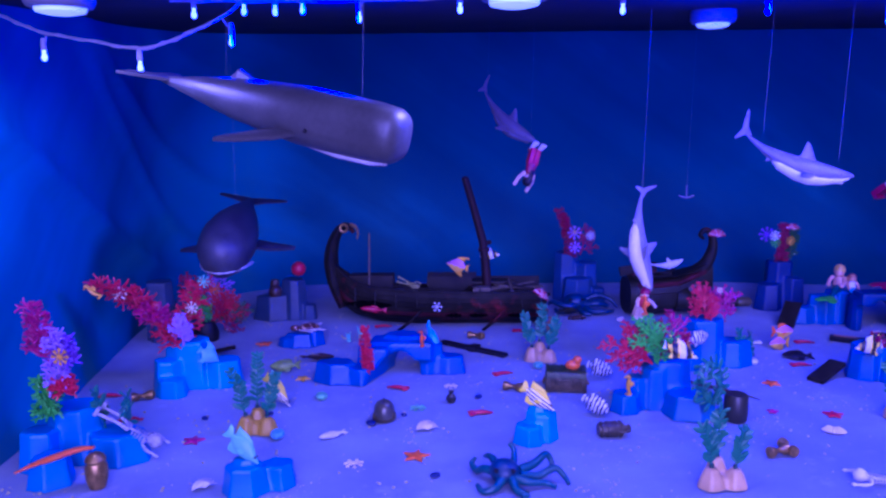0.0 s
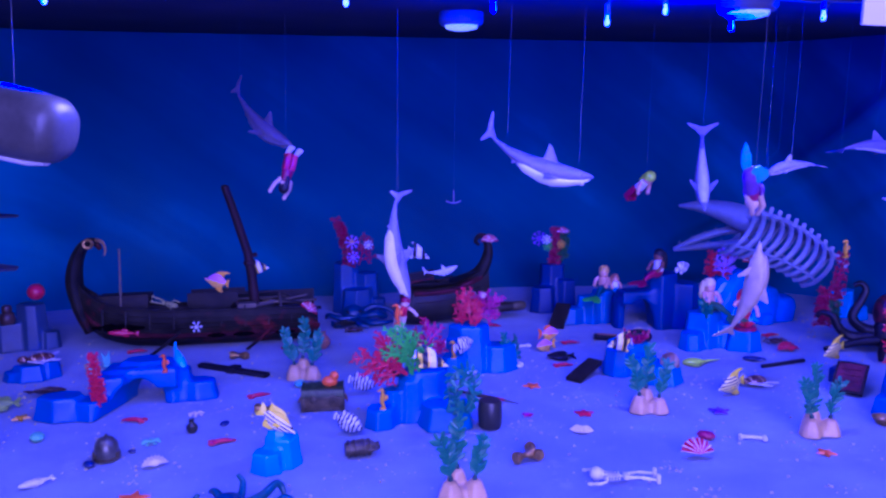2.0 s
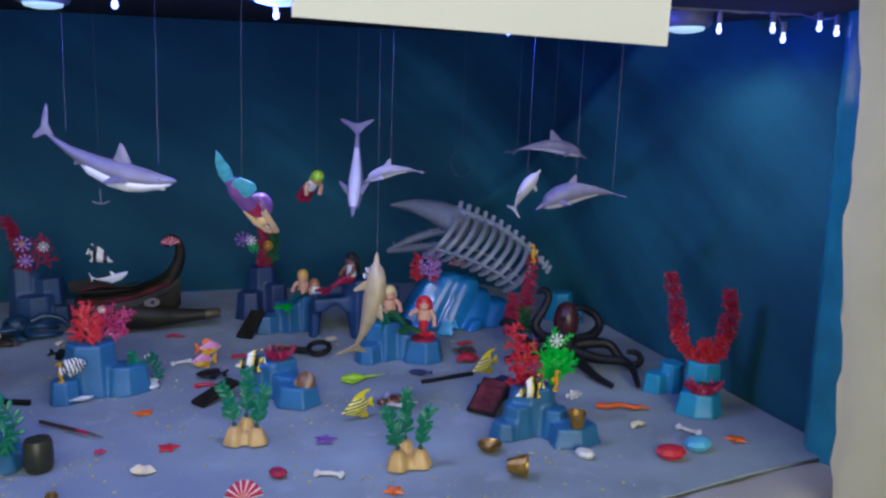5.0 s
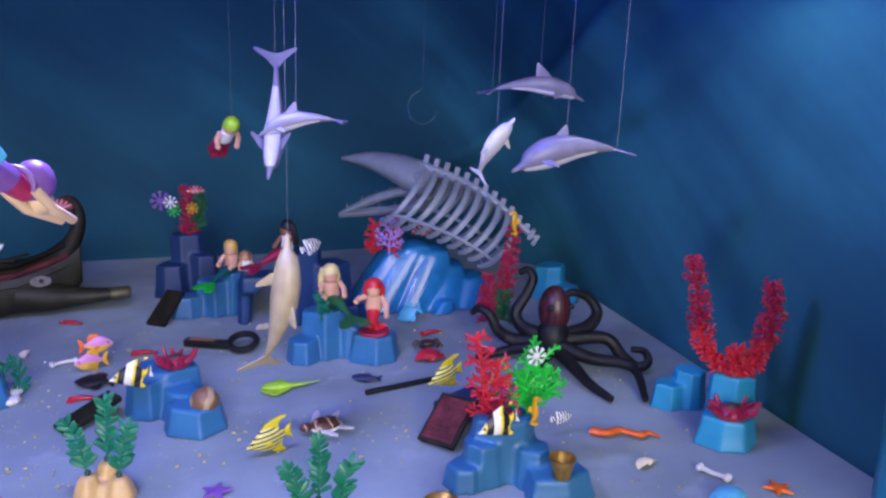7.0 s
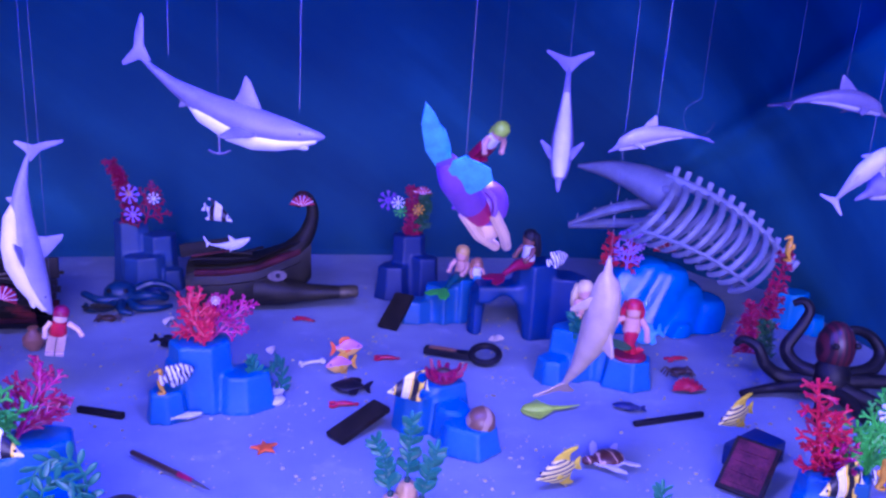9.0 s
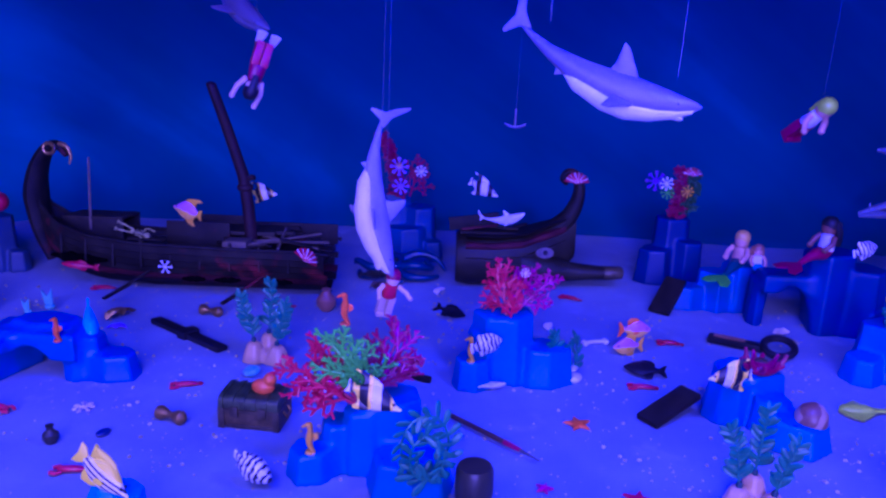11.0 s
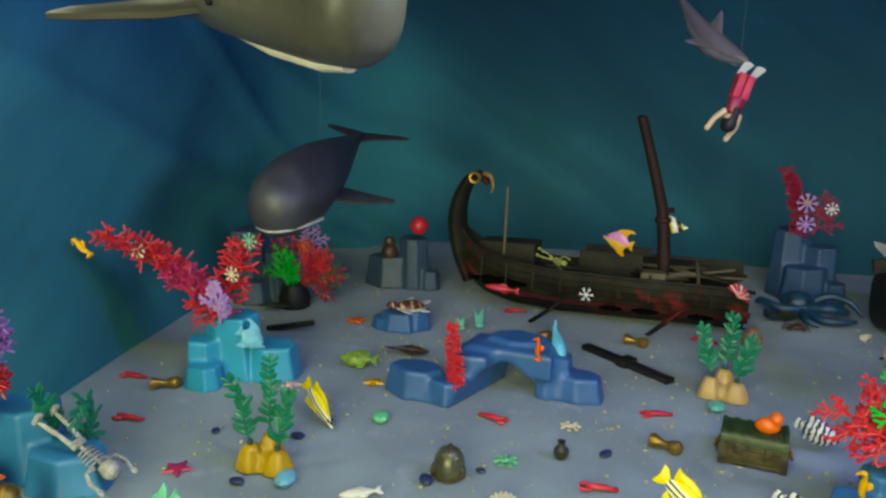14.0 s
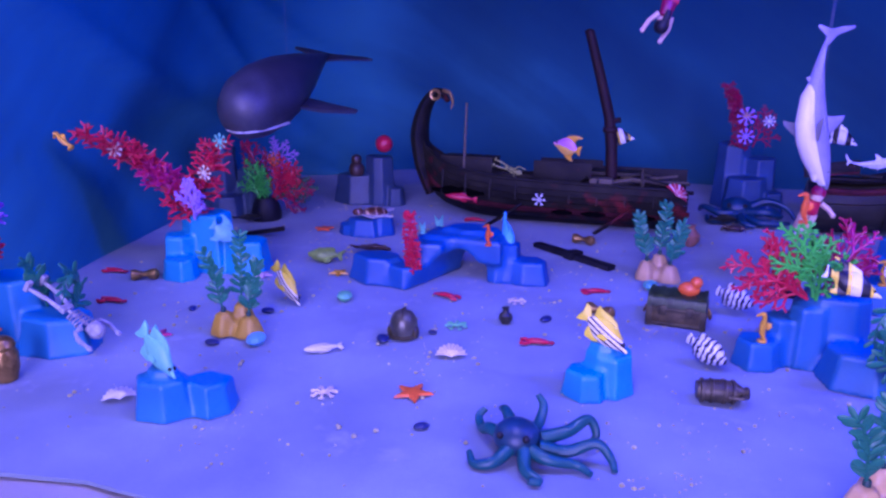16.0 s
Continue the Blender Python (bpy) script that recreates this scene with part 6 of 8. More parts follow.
FISH = {
    # outline of the body as (x, lower z, upper z), then dorsal, belly and tail fins, all for a fish one unit long
    "slim": ([(-0.34, -0.05, 0.05), (-0.22, -0.12, 0.12), (-0.05, -0.24, 0.25), (0.12, -0.28, 0.28), (0.26, -0.23, 0.22), (0.38, -0.14, 0.13), (0.46, -0.07, 0.06), (0.5, -0.02, 0.02)],
             [(0.18, 0.22), (0.05, 0.36), (-0.14, 0.36), (-0.24, 0.26), (-0.22, 0.08)], [(0.08, -0.22), (-0.02, -0.36), (-0.18, -0.34), (-0.22, -0.10)], [(-0.31, 0.04), (-0.44, 0.22), (-0.52, 0.24), (-0.46, 0.0), (-0.52, -0.24), (-0.44, -0.22), (-0.31, -0.04)]),
    "idol": ([(-0.36, -0.05, 0.06), (-0.26, -0.15, 0.17), (-0.12, -0.25, 0.28), (0.04, -0.28, 0.30), (0.18, -0.23, 0.24), (0.30, -0.15, 0.14), (0.40, -0.085, 0.06), (0.47, -0.05, 0.02), (0.5, -0.03, 0.0)],
             [(0.14, 0.24), (0.02, 0.36), (-0.14, 0.42), (-0.34, 0.45), (-0.46, 0.42), (-0.47, 0.40), (-0.32, 0.36), (-0.25, 0.26), (-0.26, 0.12)], [(0.06, -0.24), (-0.06, -0.36), (-0.24, -0.42), (-0.30, -0.39), (-0.22, -0.27), (-0.28, -0.10)], [(-0.32, 0.05), (-0.42, 0.13), (-0.50, 0.17), (-0.47, 0.0), (-0.50, -0.17), (-0.42, -0.13), (-0.32, -0.05)]),
    "butterfly": ([(-0.36, -0.04, 0.04), (-0.28, -0.10, 0.10), (-0.12, -0.18, 0.20), (0.04, -0.20, 0.22), (0.18, -0.17, 0.17), (0.30, -0.11, 0.10), (0.40, -0.065, 0.045), (0.5, -0.03, 0.005)],
                  [(0.22, 0.13), (0.06, 0.25), (-0.10, 0.28), (-0.30, 0.26), (-0.36, 0.29), (-0.34, 0.18), (-0.30, 0.06)], [(0.08, -0.16), (-0.06, -0.26), (-0.22, -0.28), (-0.26, -0.22), (-0.28, -0.06)], [(-0.32, 0.04), (-0.44, 0.15), (-0.54, 0.17), (-0.50, 0.0), (-0.52, -0.15), (-0.44, -0.13), (-0.32, -0.04)]),
    "puffer": ([(-0.40, -0.06, 0.06), (-0.30, -0.18, 0.18), (-0.14, -0.30, 0.31), (0.04, -0.35, 0.36), (0.20, -0.31, 0.32), (0.34, -0.20, 0.20), (0.44, -0.10, 0.10), (0.5, -0.03, 0.03)],
               [(-0.02, 0.33), (-0.16, 0.44), (-0.30, 0.38), (-0.30, 0.16)], [(-0.04, -0.33), (-0.18, -0.42), (-0.30, -0.34), (-0.30, -0.16)], [(-0.36, 0.06), (-0.46, 0.18), (-0.54, 0.16), (-0.54, -0.16), (-0.46, -0.18), (-0.36, -0.06)]),
    "low": ([(-0.36, -0.04, 0.04), (-0.22, -0.10, 0.10), (-0.05, -0.16, 0.17), (0.12, -0.18, 0.19), (0.28, -0.16, 0.16), (0.40, -0.11, 0.10), (0.47, -0.06, 0.05), (0.5, -0.02, 0.02)],
            [(0.14, 0.16), (0.02, 0.27), (-0.10, 0.24), (-0.20, 0.08)], [(0.04, -0.16), (-0.06, -0.25), (-0.16, -0.21), (-0.20, -0.08)], [(-0.33, 0.03), (-0.44, 0.16), (-0.52, 0.17), (-0.47, 0.0), (-0.52, -0.17), (-0.44, -0.16), (-0.33, -0.03)]),
}


def toy_fish(L, form, mat, label, m, thick=0.20, fin_mat=None, tall=1.0):
    """A flat-sided toy fish, nose along x, built one unit long."""
    outline, dorsal, belly, tail = FISH[form]
    t = thing("toy_fish", label, "toy fish", "toy fish", m @ Matrix.Diagonal((L, L, L * tall, 1)))
    bm = fresh()
    deep = max(b - a for _, a, b in outline)
    rows = smooth_path([(x, a, b) for x, a, b in outline], 3)
    body(bm, [(p[0], (p[1] + p[2]) / 2, thick * 0.5 * (max(p[2] - p[1], 0.01) / deep) ** 0.75, max((p[2] - p[1]) / 2, 0.008)) for p in rows], 16)
    part("body", bm, mat, t, smooth=60)
    for name, shape in (("dorsal_fin", dorsal), ("belly_fin", belly), ("tail_fin", tail)):
        bm = fresh()
        plate(bm, shape, 0.055)
        part(name, bm, fin_mat or mat, t)
    for s in (-1, 1):
        bm = fresh()
        plate(bm, [(0.12, -0.03), (0.10, -0.09), (-0.04, -0.14), (-0.06, -0.08), (0.02, -0.02)], 0.02, Matrix.Translation((0, s * thick * 0.5, 0)) @ Matrix.Rotation(radians(s * 14), 4, "Z"))
        part("side_fin", bm, fin_mat or mat, t)
        bm = fresh()
        ball(bm, (0.355, s * thick * 0.27, 0.05), 0.032, (1, 0.5, 1), 10)
        part("eye", bm, M["black"], t, "black eye")
    return t


def fish_at(x, y, z, yaw, pitch, roll, L, form, mat, label, **kw):
    return toy_fish(L, form, M[mat], label, pose(x, y, z) @ Matrix.Rotation(radians(yaw), 4, "Z") @ Matrix.Rotation(radians(pitch), 4, "Y") @ Matrix.Rotation(radians(roll), 4, "X"), **kw)


IDOL = "black and white striped toy idol fish"
fish_at(0.318, 1.108, 0.092, -8, 20, -22, 0.043, "idol", "idol_yellow", IDOL + " resting on the stepped rock", tall=0.72)
fish_at(0.616, 1.262, 0.054, 186, 6, 14, 0.040, "idol", "idol_yellow", IDOL + " held above seaweed", tall=0.85)
fish_at(0.924, 1.066, 0.060, 188, 14, 12, 0.039, "idol", "idol_yellow", IDOL + " leaning against a blue rock", tall=0.82)
fish_at(0.092, 1.608, 0.120, 0, 0, -8, 0.038, "idol", "idol_yellow", IDOL + " beside the mast", tall=0.85)
fish_at(0.386, 1.690, 0.124, -10, 24, -8, 0.046, "idol", "idol", IDOL + " nose down over the stern", tall=0.75)
PUFF = "white toy puffer with black stripes"
fish_at(0.222, 1.128, 0.015, -22, 22, 20, 0.036, "puffer", "puffer", PUFF + " lying on the sea bed", thick=0.5)
fish_at(0.247, 1.262, 0.018, -15, 14, 18, 0.036, "puffer", "puffer", PUFF + " lying below red coral", thick=0.5)
fish_at(0.398, 1.314, 0.049, 20, -14, 10, 0.032, "puffer", "puffer", PUFF + " sitting on a ledge", thick=0.4)
fish_at(0.819, 1.478, 0.120, 10, -20, 0, 0.028, "puffer", "puffer", PUFF + " perched on a broad rock", thick=0.4)
fish_at(1.020, 1.140, 0.018, 8, 0, -12, 0.024, "puffer", "puffer", "small white toy fish with black stripes behind a coral rock", tall=0.7)
BUT = "yellow and white toy butterfly fish"
fish_at(0.144, 1.055, 0.050, -14, 34, -16, 0.046, "butterfly", "butterfly", BUT + " leaning on a light blue pedestal", fin_mat=M["yellow"])
fish_at(-0.188, 1.148, 0.019, -22, 42, -16, 0.052, "butterfly", "butterfly", BUT + " tilted nose down", fin_mat=M["yellow"], tall=0.8)
fish_at(0.740, 1.174, 0.015, 192, 12, -6, 0.044, "idol", "yellow_striped", "yellow toy fish with dark stripes lying on the sea bed", fin_mat=M["yellow"])
fish_at(0.922, 1.214, 0.042, 196, 14, -6, 0.042, "idol", "yellow_striped", "yellow toy fish with dark stripes above a wooden board", fin_mat=M["yellow"])
fish_at(0.036, 1.487, 0.122, 165, -12, 0, 0.040, "idol", "angel", "pink and yellow toy angelfish on the wreck's deck", fin_mat=M["amber"])
fish_at(-0.160, 0.916, 0.047, -14, 42, -14, 0.046, "butterfly", "aqua", "pale aqua toy parrot fish nose down on a rock")
fish_at(-0.298, 1.205, 0.049, 40, 40, -10, 0.036, "idol", "sky_pale", "pale blue toy fish propped on a light blue rock")
fish_at(0.004, 1.306, 0.050, -60, 45, 0, 0.046, "low", "sky", "blue toy fish leaning on the arch rock", thick=0.3)
fish_at(0.556, 1.42, 0.011, 200, 0, 0, 0.037, "slim", "angel", "orange toy fish with pink sides in a pile", fin_mat=M["amber"])
fish_at(0.562, 1.425, 0.029, 10, 0, 0, 0.037, "slim", "angel", "orange and pink toy fish on top of another", fin_mat=M["orange"])
fish_at(0.566, 1.372, 0.006, 170, 0, 80, 0.044, "slim", "black", "black toy fish lying on its side")
fish_at(0.354, 1.492, 0.012, 15, 20, 40, 0.040, "slim", "black", "black toy fish with a pale fin lying on the sea bed")
fish_at(0.858, 1.31, 0.005, 160, 0, 85, 0.034, "low", "navy", "small dark toy fish lying flat")
fish_at(-0.176, 1.335, 0.007, 5, 0, 65, 0.050, "slim", "brown", "brown toy fish lying on its side")
t = thing("toy_ray", "bright green toy ray with a long tail lying flat", "toy ray", m=pose(0.760, 1.313, 0.003))
bm = fresh()
ball(bm, (-0.002, 0, 0.001), 0.016, (1.05, 0.55, 0.34), 16)
part("body", bm, M["lime"], t)
for outline in ([(-0.020, -0.002), (-0.010, 0.010), (0.003, 0.021), (0.008, 0.014), (0.016, 0.004), (0.016, -0.001)], [(-0.020, -0.002), (0.016, -0.001), (0.012, -0.007), (-0.004, -0.021), (-0.010, -0.016), (-0.018, -0.008)]):
    bm = fresh()
    plate(bm, outline, 0.0032, Matrix.Rotation(radians(-90), 4, "X"))
    part("wing", bm, M["lime"], t)
bm = fresh()
tube(bm, [(0.012, 0.0, 0.001), (0.028, 0.001, 0.001), (0.046, 0.005, 0.001)], 0.0042, 0.0008, 8, smooth_n=3, flat=0.6)
part("tail", bm, M["lime"], t)
fish_at(-0.214, 1.284, 0.009, 190, 0, 62, 0.044, "slim", "lime_dull", "yellow-green toy ray with raised fins", thick=0.34, tall=0.8)
fish_at(-0.097, 1.05, 0.004, 215, 0, 80, 0.034, "low", "bone_white", "white toy fish skeleton lying flat on cloth", tall=0.75)
fish_at(0.24, 1.615, 0.012, 10, 0, 50, 0.038, "slim", "olive", "olive toy fish with a yellow stripe by the wreck")
fish_at(0.405, 1.312, 0.006, 20, 0, 70, 0.03, "low", "white", "white toy fish lying by a rock")
fish_at(-0.112, 1.503, 0.040, 186, -6, 10, 0.046, "low", "red", "red toy fish stuck in the split hull", tall=0.55)
fish_at(-0.402, 1.410, 0.009, 20, 0, 70, 0.042, "slim", "olive", "dark olive toy fish lying below a black pot")
fish_at(0.953, 1.490, 0.014, 150, 30, 30, 0.040, "slim", "sky", "pale blue toy fish at the foot of a glossy boulder")
for x, y, yaw in ((-0.36, 1.089, 8), (-0.425, 1.169, 5), (0.108, 1.28, 20), (0.145, 1.508, -20), (0.508, 1.592, -25), (-0.037, 1.215, 165), (0.076, 1.128, 10), (0.557, 1.337, 0), (0.61, 1.456, -5), (0.97, 1.44, 10), (-0.10, 1.53, 8)):
    t = thing("toy_lobster", "small red toy lobster lying on the sea bed", "toy lobster", "red toy lobsters", pose(x, y, 0.0, 0, 0, yaw + 180) @ Matrix.Scale(0.66, 4))
    bm = fresh()
    body(bm, [(-0.018, 0.003, 0.002, 0.002), (-0.012, 0.004, 0.0045, 0.0035), (-0.004, 0.0045, 0.005, 0.004), (0.006, 0.0045, 0.0045, 0.004), (0.012, 0.004, 0.003, 0.003), (0.014, 0.004, 0.001, 0.001)], 10)
    part("body", bm, M["red"], t)
    bm = fresh()
    plate(bm, [(-0.015, -0.002), (-0.023, -0.006), (-0.026, 0.0), (-0.023, 0.006), (-0.015, 0.002)], 0.002, Matrix.Translation((0, 0, 0.003)) @ Matrix.Rotation(radians(90), 4, "X"))
    part("tail_fan", bm, M["red"], t)
    for s in (-1, 1):
        bm = fresh()
        tube(bm, [(0.008, s * 0.004, 0.003), (0.014, s * 0.008, 0.003), (0.021, s * 0.005, 0.003)], 0.0022, 0.0028, 7)
        part("claw", bm, M["red"], t)


def seahorse(x, y, z, paint, label, h=0.032, turn=0, lean=0):
    bm = fresh()
    pts = [(0.0015, 0, 0.0), (0.003, 0, 0.002), (0.001, 0, 0.005), (-0.001, 0, 0.011), (-0.0005, 0, 0.018), (0.0, 0, 0.024), (-0.001, 0, 0.0285), (-0.004, 0, 0.0285), (-0.0075, 0, 0.0265)]
    k = h / 0.031
    tube(bm, [Vector(p) * k for p in pts], 0.002, sides=9, smooth_n=4, radii=[v * k for v in (0.0016, 0.0020, 0.0026, 0.0042, 0.0048, 0.0030, 0.0040, 0.0022, 0.0013)], flat=0.75)
    plate(bm, [(0.003 * k, 0.012 * k), (0.0075 * k, 0.016 * k), (0.007 * k, 0.020 * k), (0.003 * k, 0.021 * k)], 0.0014 * k)
    lathe(bm, [(0.0045 * k, 0.0), (0.005 * k, 0.001), (0.004 * k, 0.002)], 10)
    ball(bm, (-0.0012 * k, -0.0028 * k, 0.0296 * k), 0.0008 * k, seg=6)
    single("toy_seahorse", bm, M[paint], label, "toy seahorse", "toy seahorses", pose(x, y, z, 0, lean, turn))


seahorse(-0.008, 1.268, 0.045, "orange", "orange toy seahorse standing on the arch rock", 0.024)
seahorse(0.264, 1.140, 0.024, "amber", "amber toy seahorse standing on a low ledge", 0.026)
seahorse(0.383, 1.312, 0.030, "amber", "amber toy seahorse standing on a rock ledge", 0.026)
seahorse(0.286, 1.168, 0.121, "orange", "orange toy seahorse perched on green coral", 0.026)
seahorse(0.957, 1.066, 0.056, "amber", "yellow toy seahorse below green coral", 0.025, 180)
seahorse(1.062, 1.385, 0.145, "amber", "yellow toy seahorse on top of a coral column", 0.03)
seahorse(-0.384, 1.088, 0.158, "amber", "yellow toy seahorse on the tip of red coral", 0.024, lean=-50)


def octopus(label, m, head, arms, mat, r=0.006, name="toy_octopus", head_mat=None, trunk=None):
    t = thing(name, label, "toy octopus", m=m)
    bm = fresh()
    ball(bm, head[0], head[1], head[2], 18)
    part("head", bm, M[head_mat or mat], t, "dark head" if head_mat else "")
    if trunk:
        bm = fresh()
        ball(bm, *trunk, 18)
        part("body", bm, M[mat], t)
    for pts in arms:
        bm = fresh()
        tube(bm, pts, r, r * 0.42, 9, smooth_n=5)
        part("tentacle", bm, M[mat], t)
    for s in (-1, 1):
        bm = fresh()
        ball(bm, Vector(head[0]) + Vector((s * head[1] * 0.55, -head[1] * 0.75, head[1] * 0.35)), head[1] * 0.16, seg=8)
        part("eye", bm, M["black"], t, "dark eye")


octopus("teal-blue rubbery toy octopus sprawled on the sea bed", pose(0.110, 0.945, 0), ((-0.008, 0.0, 0.013), 0.016, (1.0, 1.0, 0.75)), [[(-0.015, -0.004, 0.012), (-0.028, 0.006, 0.012), (-0.036, 0.016, 0.005), (-0.042, 0.026, 0.008), (-0.038, 0.03, 0.013)], [(-0.002, 0.01, 0.012), (0.002, 0.022, 0.012), (0.003, 0.034, 0.02), (-0.002, 0.038, 0.026)], [(-0.012, 0.012, 0.01), (-0.022, 0.026, 0.016), (-0.028, 0.036, 0.012)], [(0.008, 0.004, 0.012), (0.024, 0.012, 0.016), (0.036, 0.022, 0.022), (0.042, 0.02, 0.012), (0.036, 0.012, 0.006)], [(0.008, -0.004, 0.01), (0.026, 0.0, 0.008), (0.044, 0.006, 0.014), (0.054, 0.004, 0.006), (0.058, -0.004, 0.002)], [(0.004, -0.01, 0.01), (0.016, -0.014, 0.008), (0.034, -0.008, 0.004), (0.044, -0.014, 0.003)], [(0.0, -0.012, 0.01), (0.004, -0.026, 0.005), (0.014, -0.032, 0.003), (0.008, -0.036, 0.004)], [(-0.01, -0.012, 0.01), (-0.018, -0.024, 0.005), (-0.03, -0.026, 0.003), (-0.036, -0.018, 0.006)]], "teal", 0.0050, head_mat="navy_teal")
octopus("large black toy octopus with raised curling tentacles", pose(1.088, 1.315, 0), ((0.003, 0.002, 0.066), 0.0235, (0.84, 0.9, 1.28)),
        [[(-0.010, 0.0, 0.034), (-0.030, 0.018, 0.040), (-0.036, 0.030, 0.055), (-0.022, 0.031, 0.078), (-0.014, 0.031, 0.098), (-0.020, 0.036, 0.108), (-0.028, 0.042, 0.103)],
         [(-0.010, 0.0, 0.030), (-0.040, 0.020, 0.024), (-0.060, 0.027, 0.036), (-0.069, 0.032, 0.055), (-0.080, 0.044, 0.060), (-0.086, 0.050, 0.052)],
         [(-0.010, -0.008, 0.024), (-0.033, 0.008, 0.018), (-0.055, 0.020, 0.010), (-0.090, 0.018, 0.006)],
         [(0.010, -0.004, 0.034), (0.045, -0.002, 0.040), (0.063, 0.006, 0.055), (0.054, 0.014, 0.073), (0.032, 0.016, 0.081), (0.018, 0.016, 0.074)],
         [(0.010, -0.010, 0.030), (0.044, -0.016, 0.033), (0.066, -0.024, 0.030), (0.076, -0.040, 0.014), (0.086, -0.060, 0.008), (0.097, -0.063, 0.015), (0.098, -0.051, 0.023), (0.086, -0.041, 0.023)],
         [(0.004, -0.020, 0.026), (0.028, -0.048, 0.020), (0.056, -0.073, 0.021), (0.063, -0.095, 0.018), (0.048, -0.140, 0.007)],
         [(0.0, -0.018, 0.022), (0.005, -0.060, 0.013), (0.006, -0.095, 0.009), (0.014, -0.128, 0.006)],
         [(-0.004, -0.014, 0.024), (-0.026, -0.030, 0.013), (-0.046, -0.052, 0.006)]], "rubber_black", 0.0092, head_mat="plum", trunk=((0.0, -0.003, 0.032), 0.020, (1.05, 1.0, 1.3)))
octopus("dark blue toy octopus coiled on itself beside a rock", pose(0.268, 1.655, 0), ((-0.01, 0.0, 0.02), 0.02, (1.1, 0.9, 0.8)), [[(0, -0.005, 0.015), (0.03, -0.015, 0.02), (0.05, 0.0, 0.012), (0.04, 0.015, 0.018)], [(0, -0.01, 0.015), (-0.03, -0.02, 0.015), (-0.055, -0.005, 0.02), (-0.06, 0.01, 0.012)], [(0.005, -0.01, 0.01), (0.02, -0.03, 0.008), (0.045, -0.03, 0.008), (0.06, -0.015, 0.006)], [(-0.01, -0.01, 0.01), (-0.02, -0.032, 0.01), (-0.045, -0.03, 0.006), (-0.05, -0.02, 0.01)], [(0.005, 0.005, 0.02), (0.03, 0.01, 0.03), (0.055, 0.01, 0.024), (0.07, 0.0, 0.01)], [(-0.005, -0.012, 0.012), (0.0, -0.04, 0.008), (0.015, -0.045, 0.005)]], "navy_teal", 0.007)


def turtle(x, y, z, turn, size, label):
    t = thing("toy_turtle", label, "toy turtle", "toy turtles", pose(x, y, z, 0, 0, turn))
    bm = fresh()
    ball(bm, (0, 0, 0.005 * size), 0.014 * size, (1.15, 0.9, 0.5))
    part("shell", bm, M["turtle"], t, "brown patterned shell")
    bm = fresh()
    ball(bm, (0, 0, 0.0032 * size), 0.0148 * size, (1.18, 0.96, 0.2))
    part("shell_rim", bm, M["bone_white"], t, "cream rim")
    bm = fresh()
    ball(bm, (0.021 * size, 0, 0.006 * size), 0.0055 * size, (1.3, 0.9, 0.8), 10)
    part("head", bm, M["turtle"], t)
    for s in (-1, 1):
        for xx, ll in ((0.009, 0.022), (-0.011, 0.013)):
            bm = fresh()
            plate(bm, [(0.004 * size, 0), (-0.004 * size, 0), (-0.012 * size, ll * 0.8 * size), (-0.010 * size, ll * size), (-0.003 * size, ll * 0.7 * size)], 0.002 * size, Matrix.Translation((xx * size, s * 0.009 * size, 0.004 * size)) @ Matrix.Rotation(radians(-s * 85), 4, "X"))
            part("flipper", bm, M["bone_white"], t, "white-edged flipper")


turtle(-0.208, 1.420, 0.024, 200, 1.1, "brown and white toy turtle resting on a small rock")
turtle(0.797, 1.206, 0.002, 192, 0.98, "brown and white toy turtle on the sea bed")
turtle(-0.225, 1.45, 0.002, 180, 0.7, "small brown toy turtle behind a rock")

# ---- toy figures ----


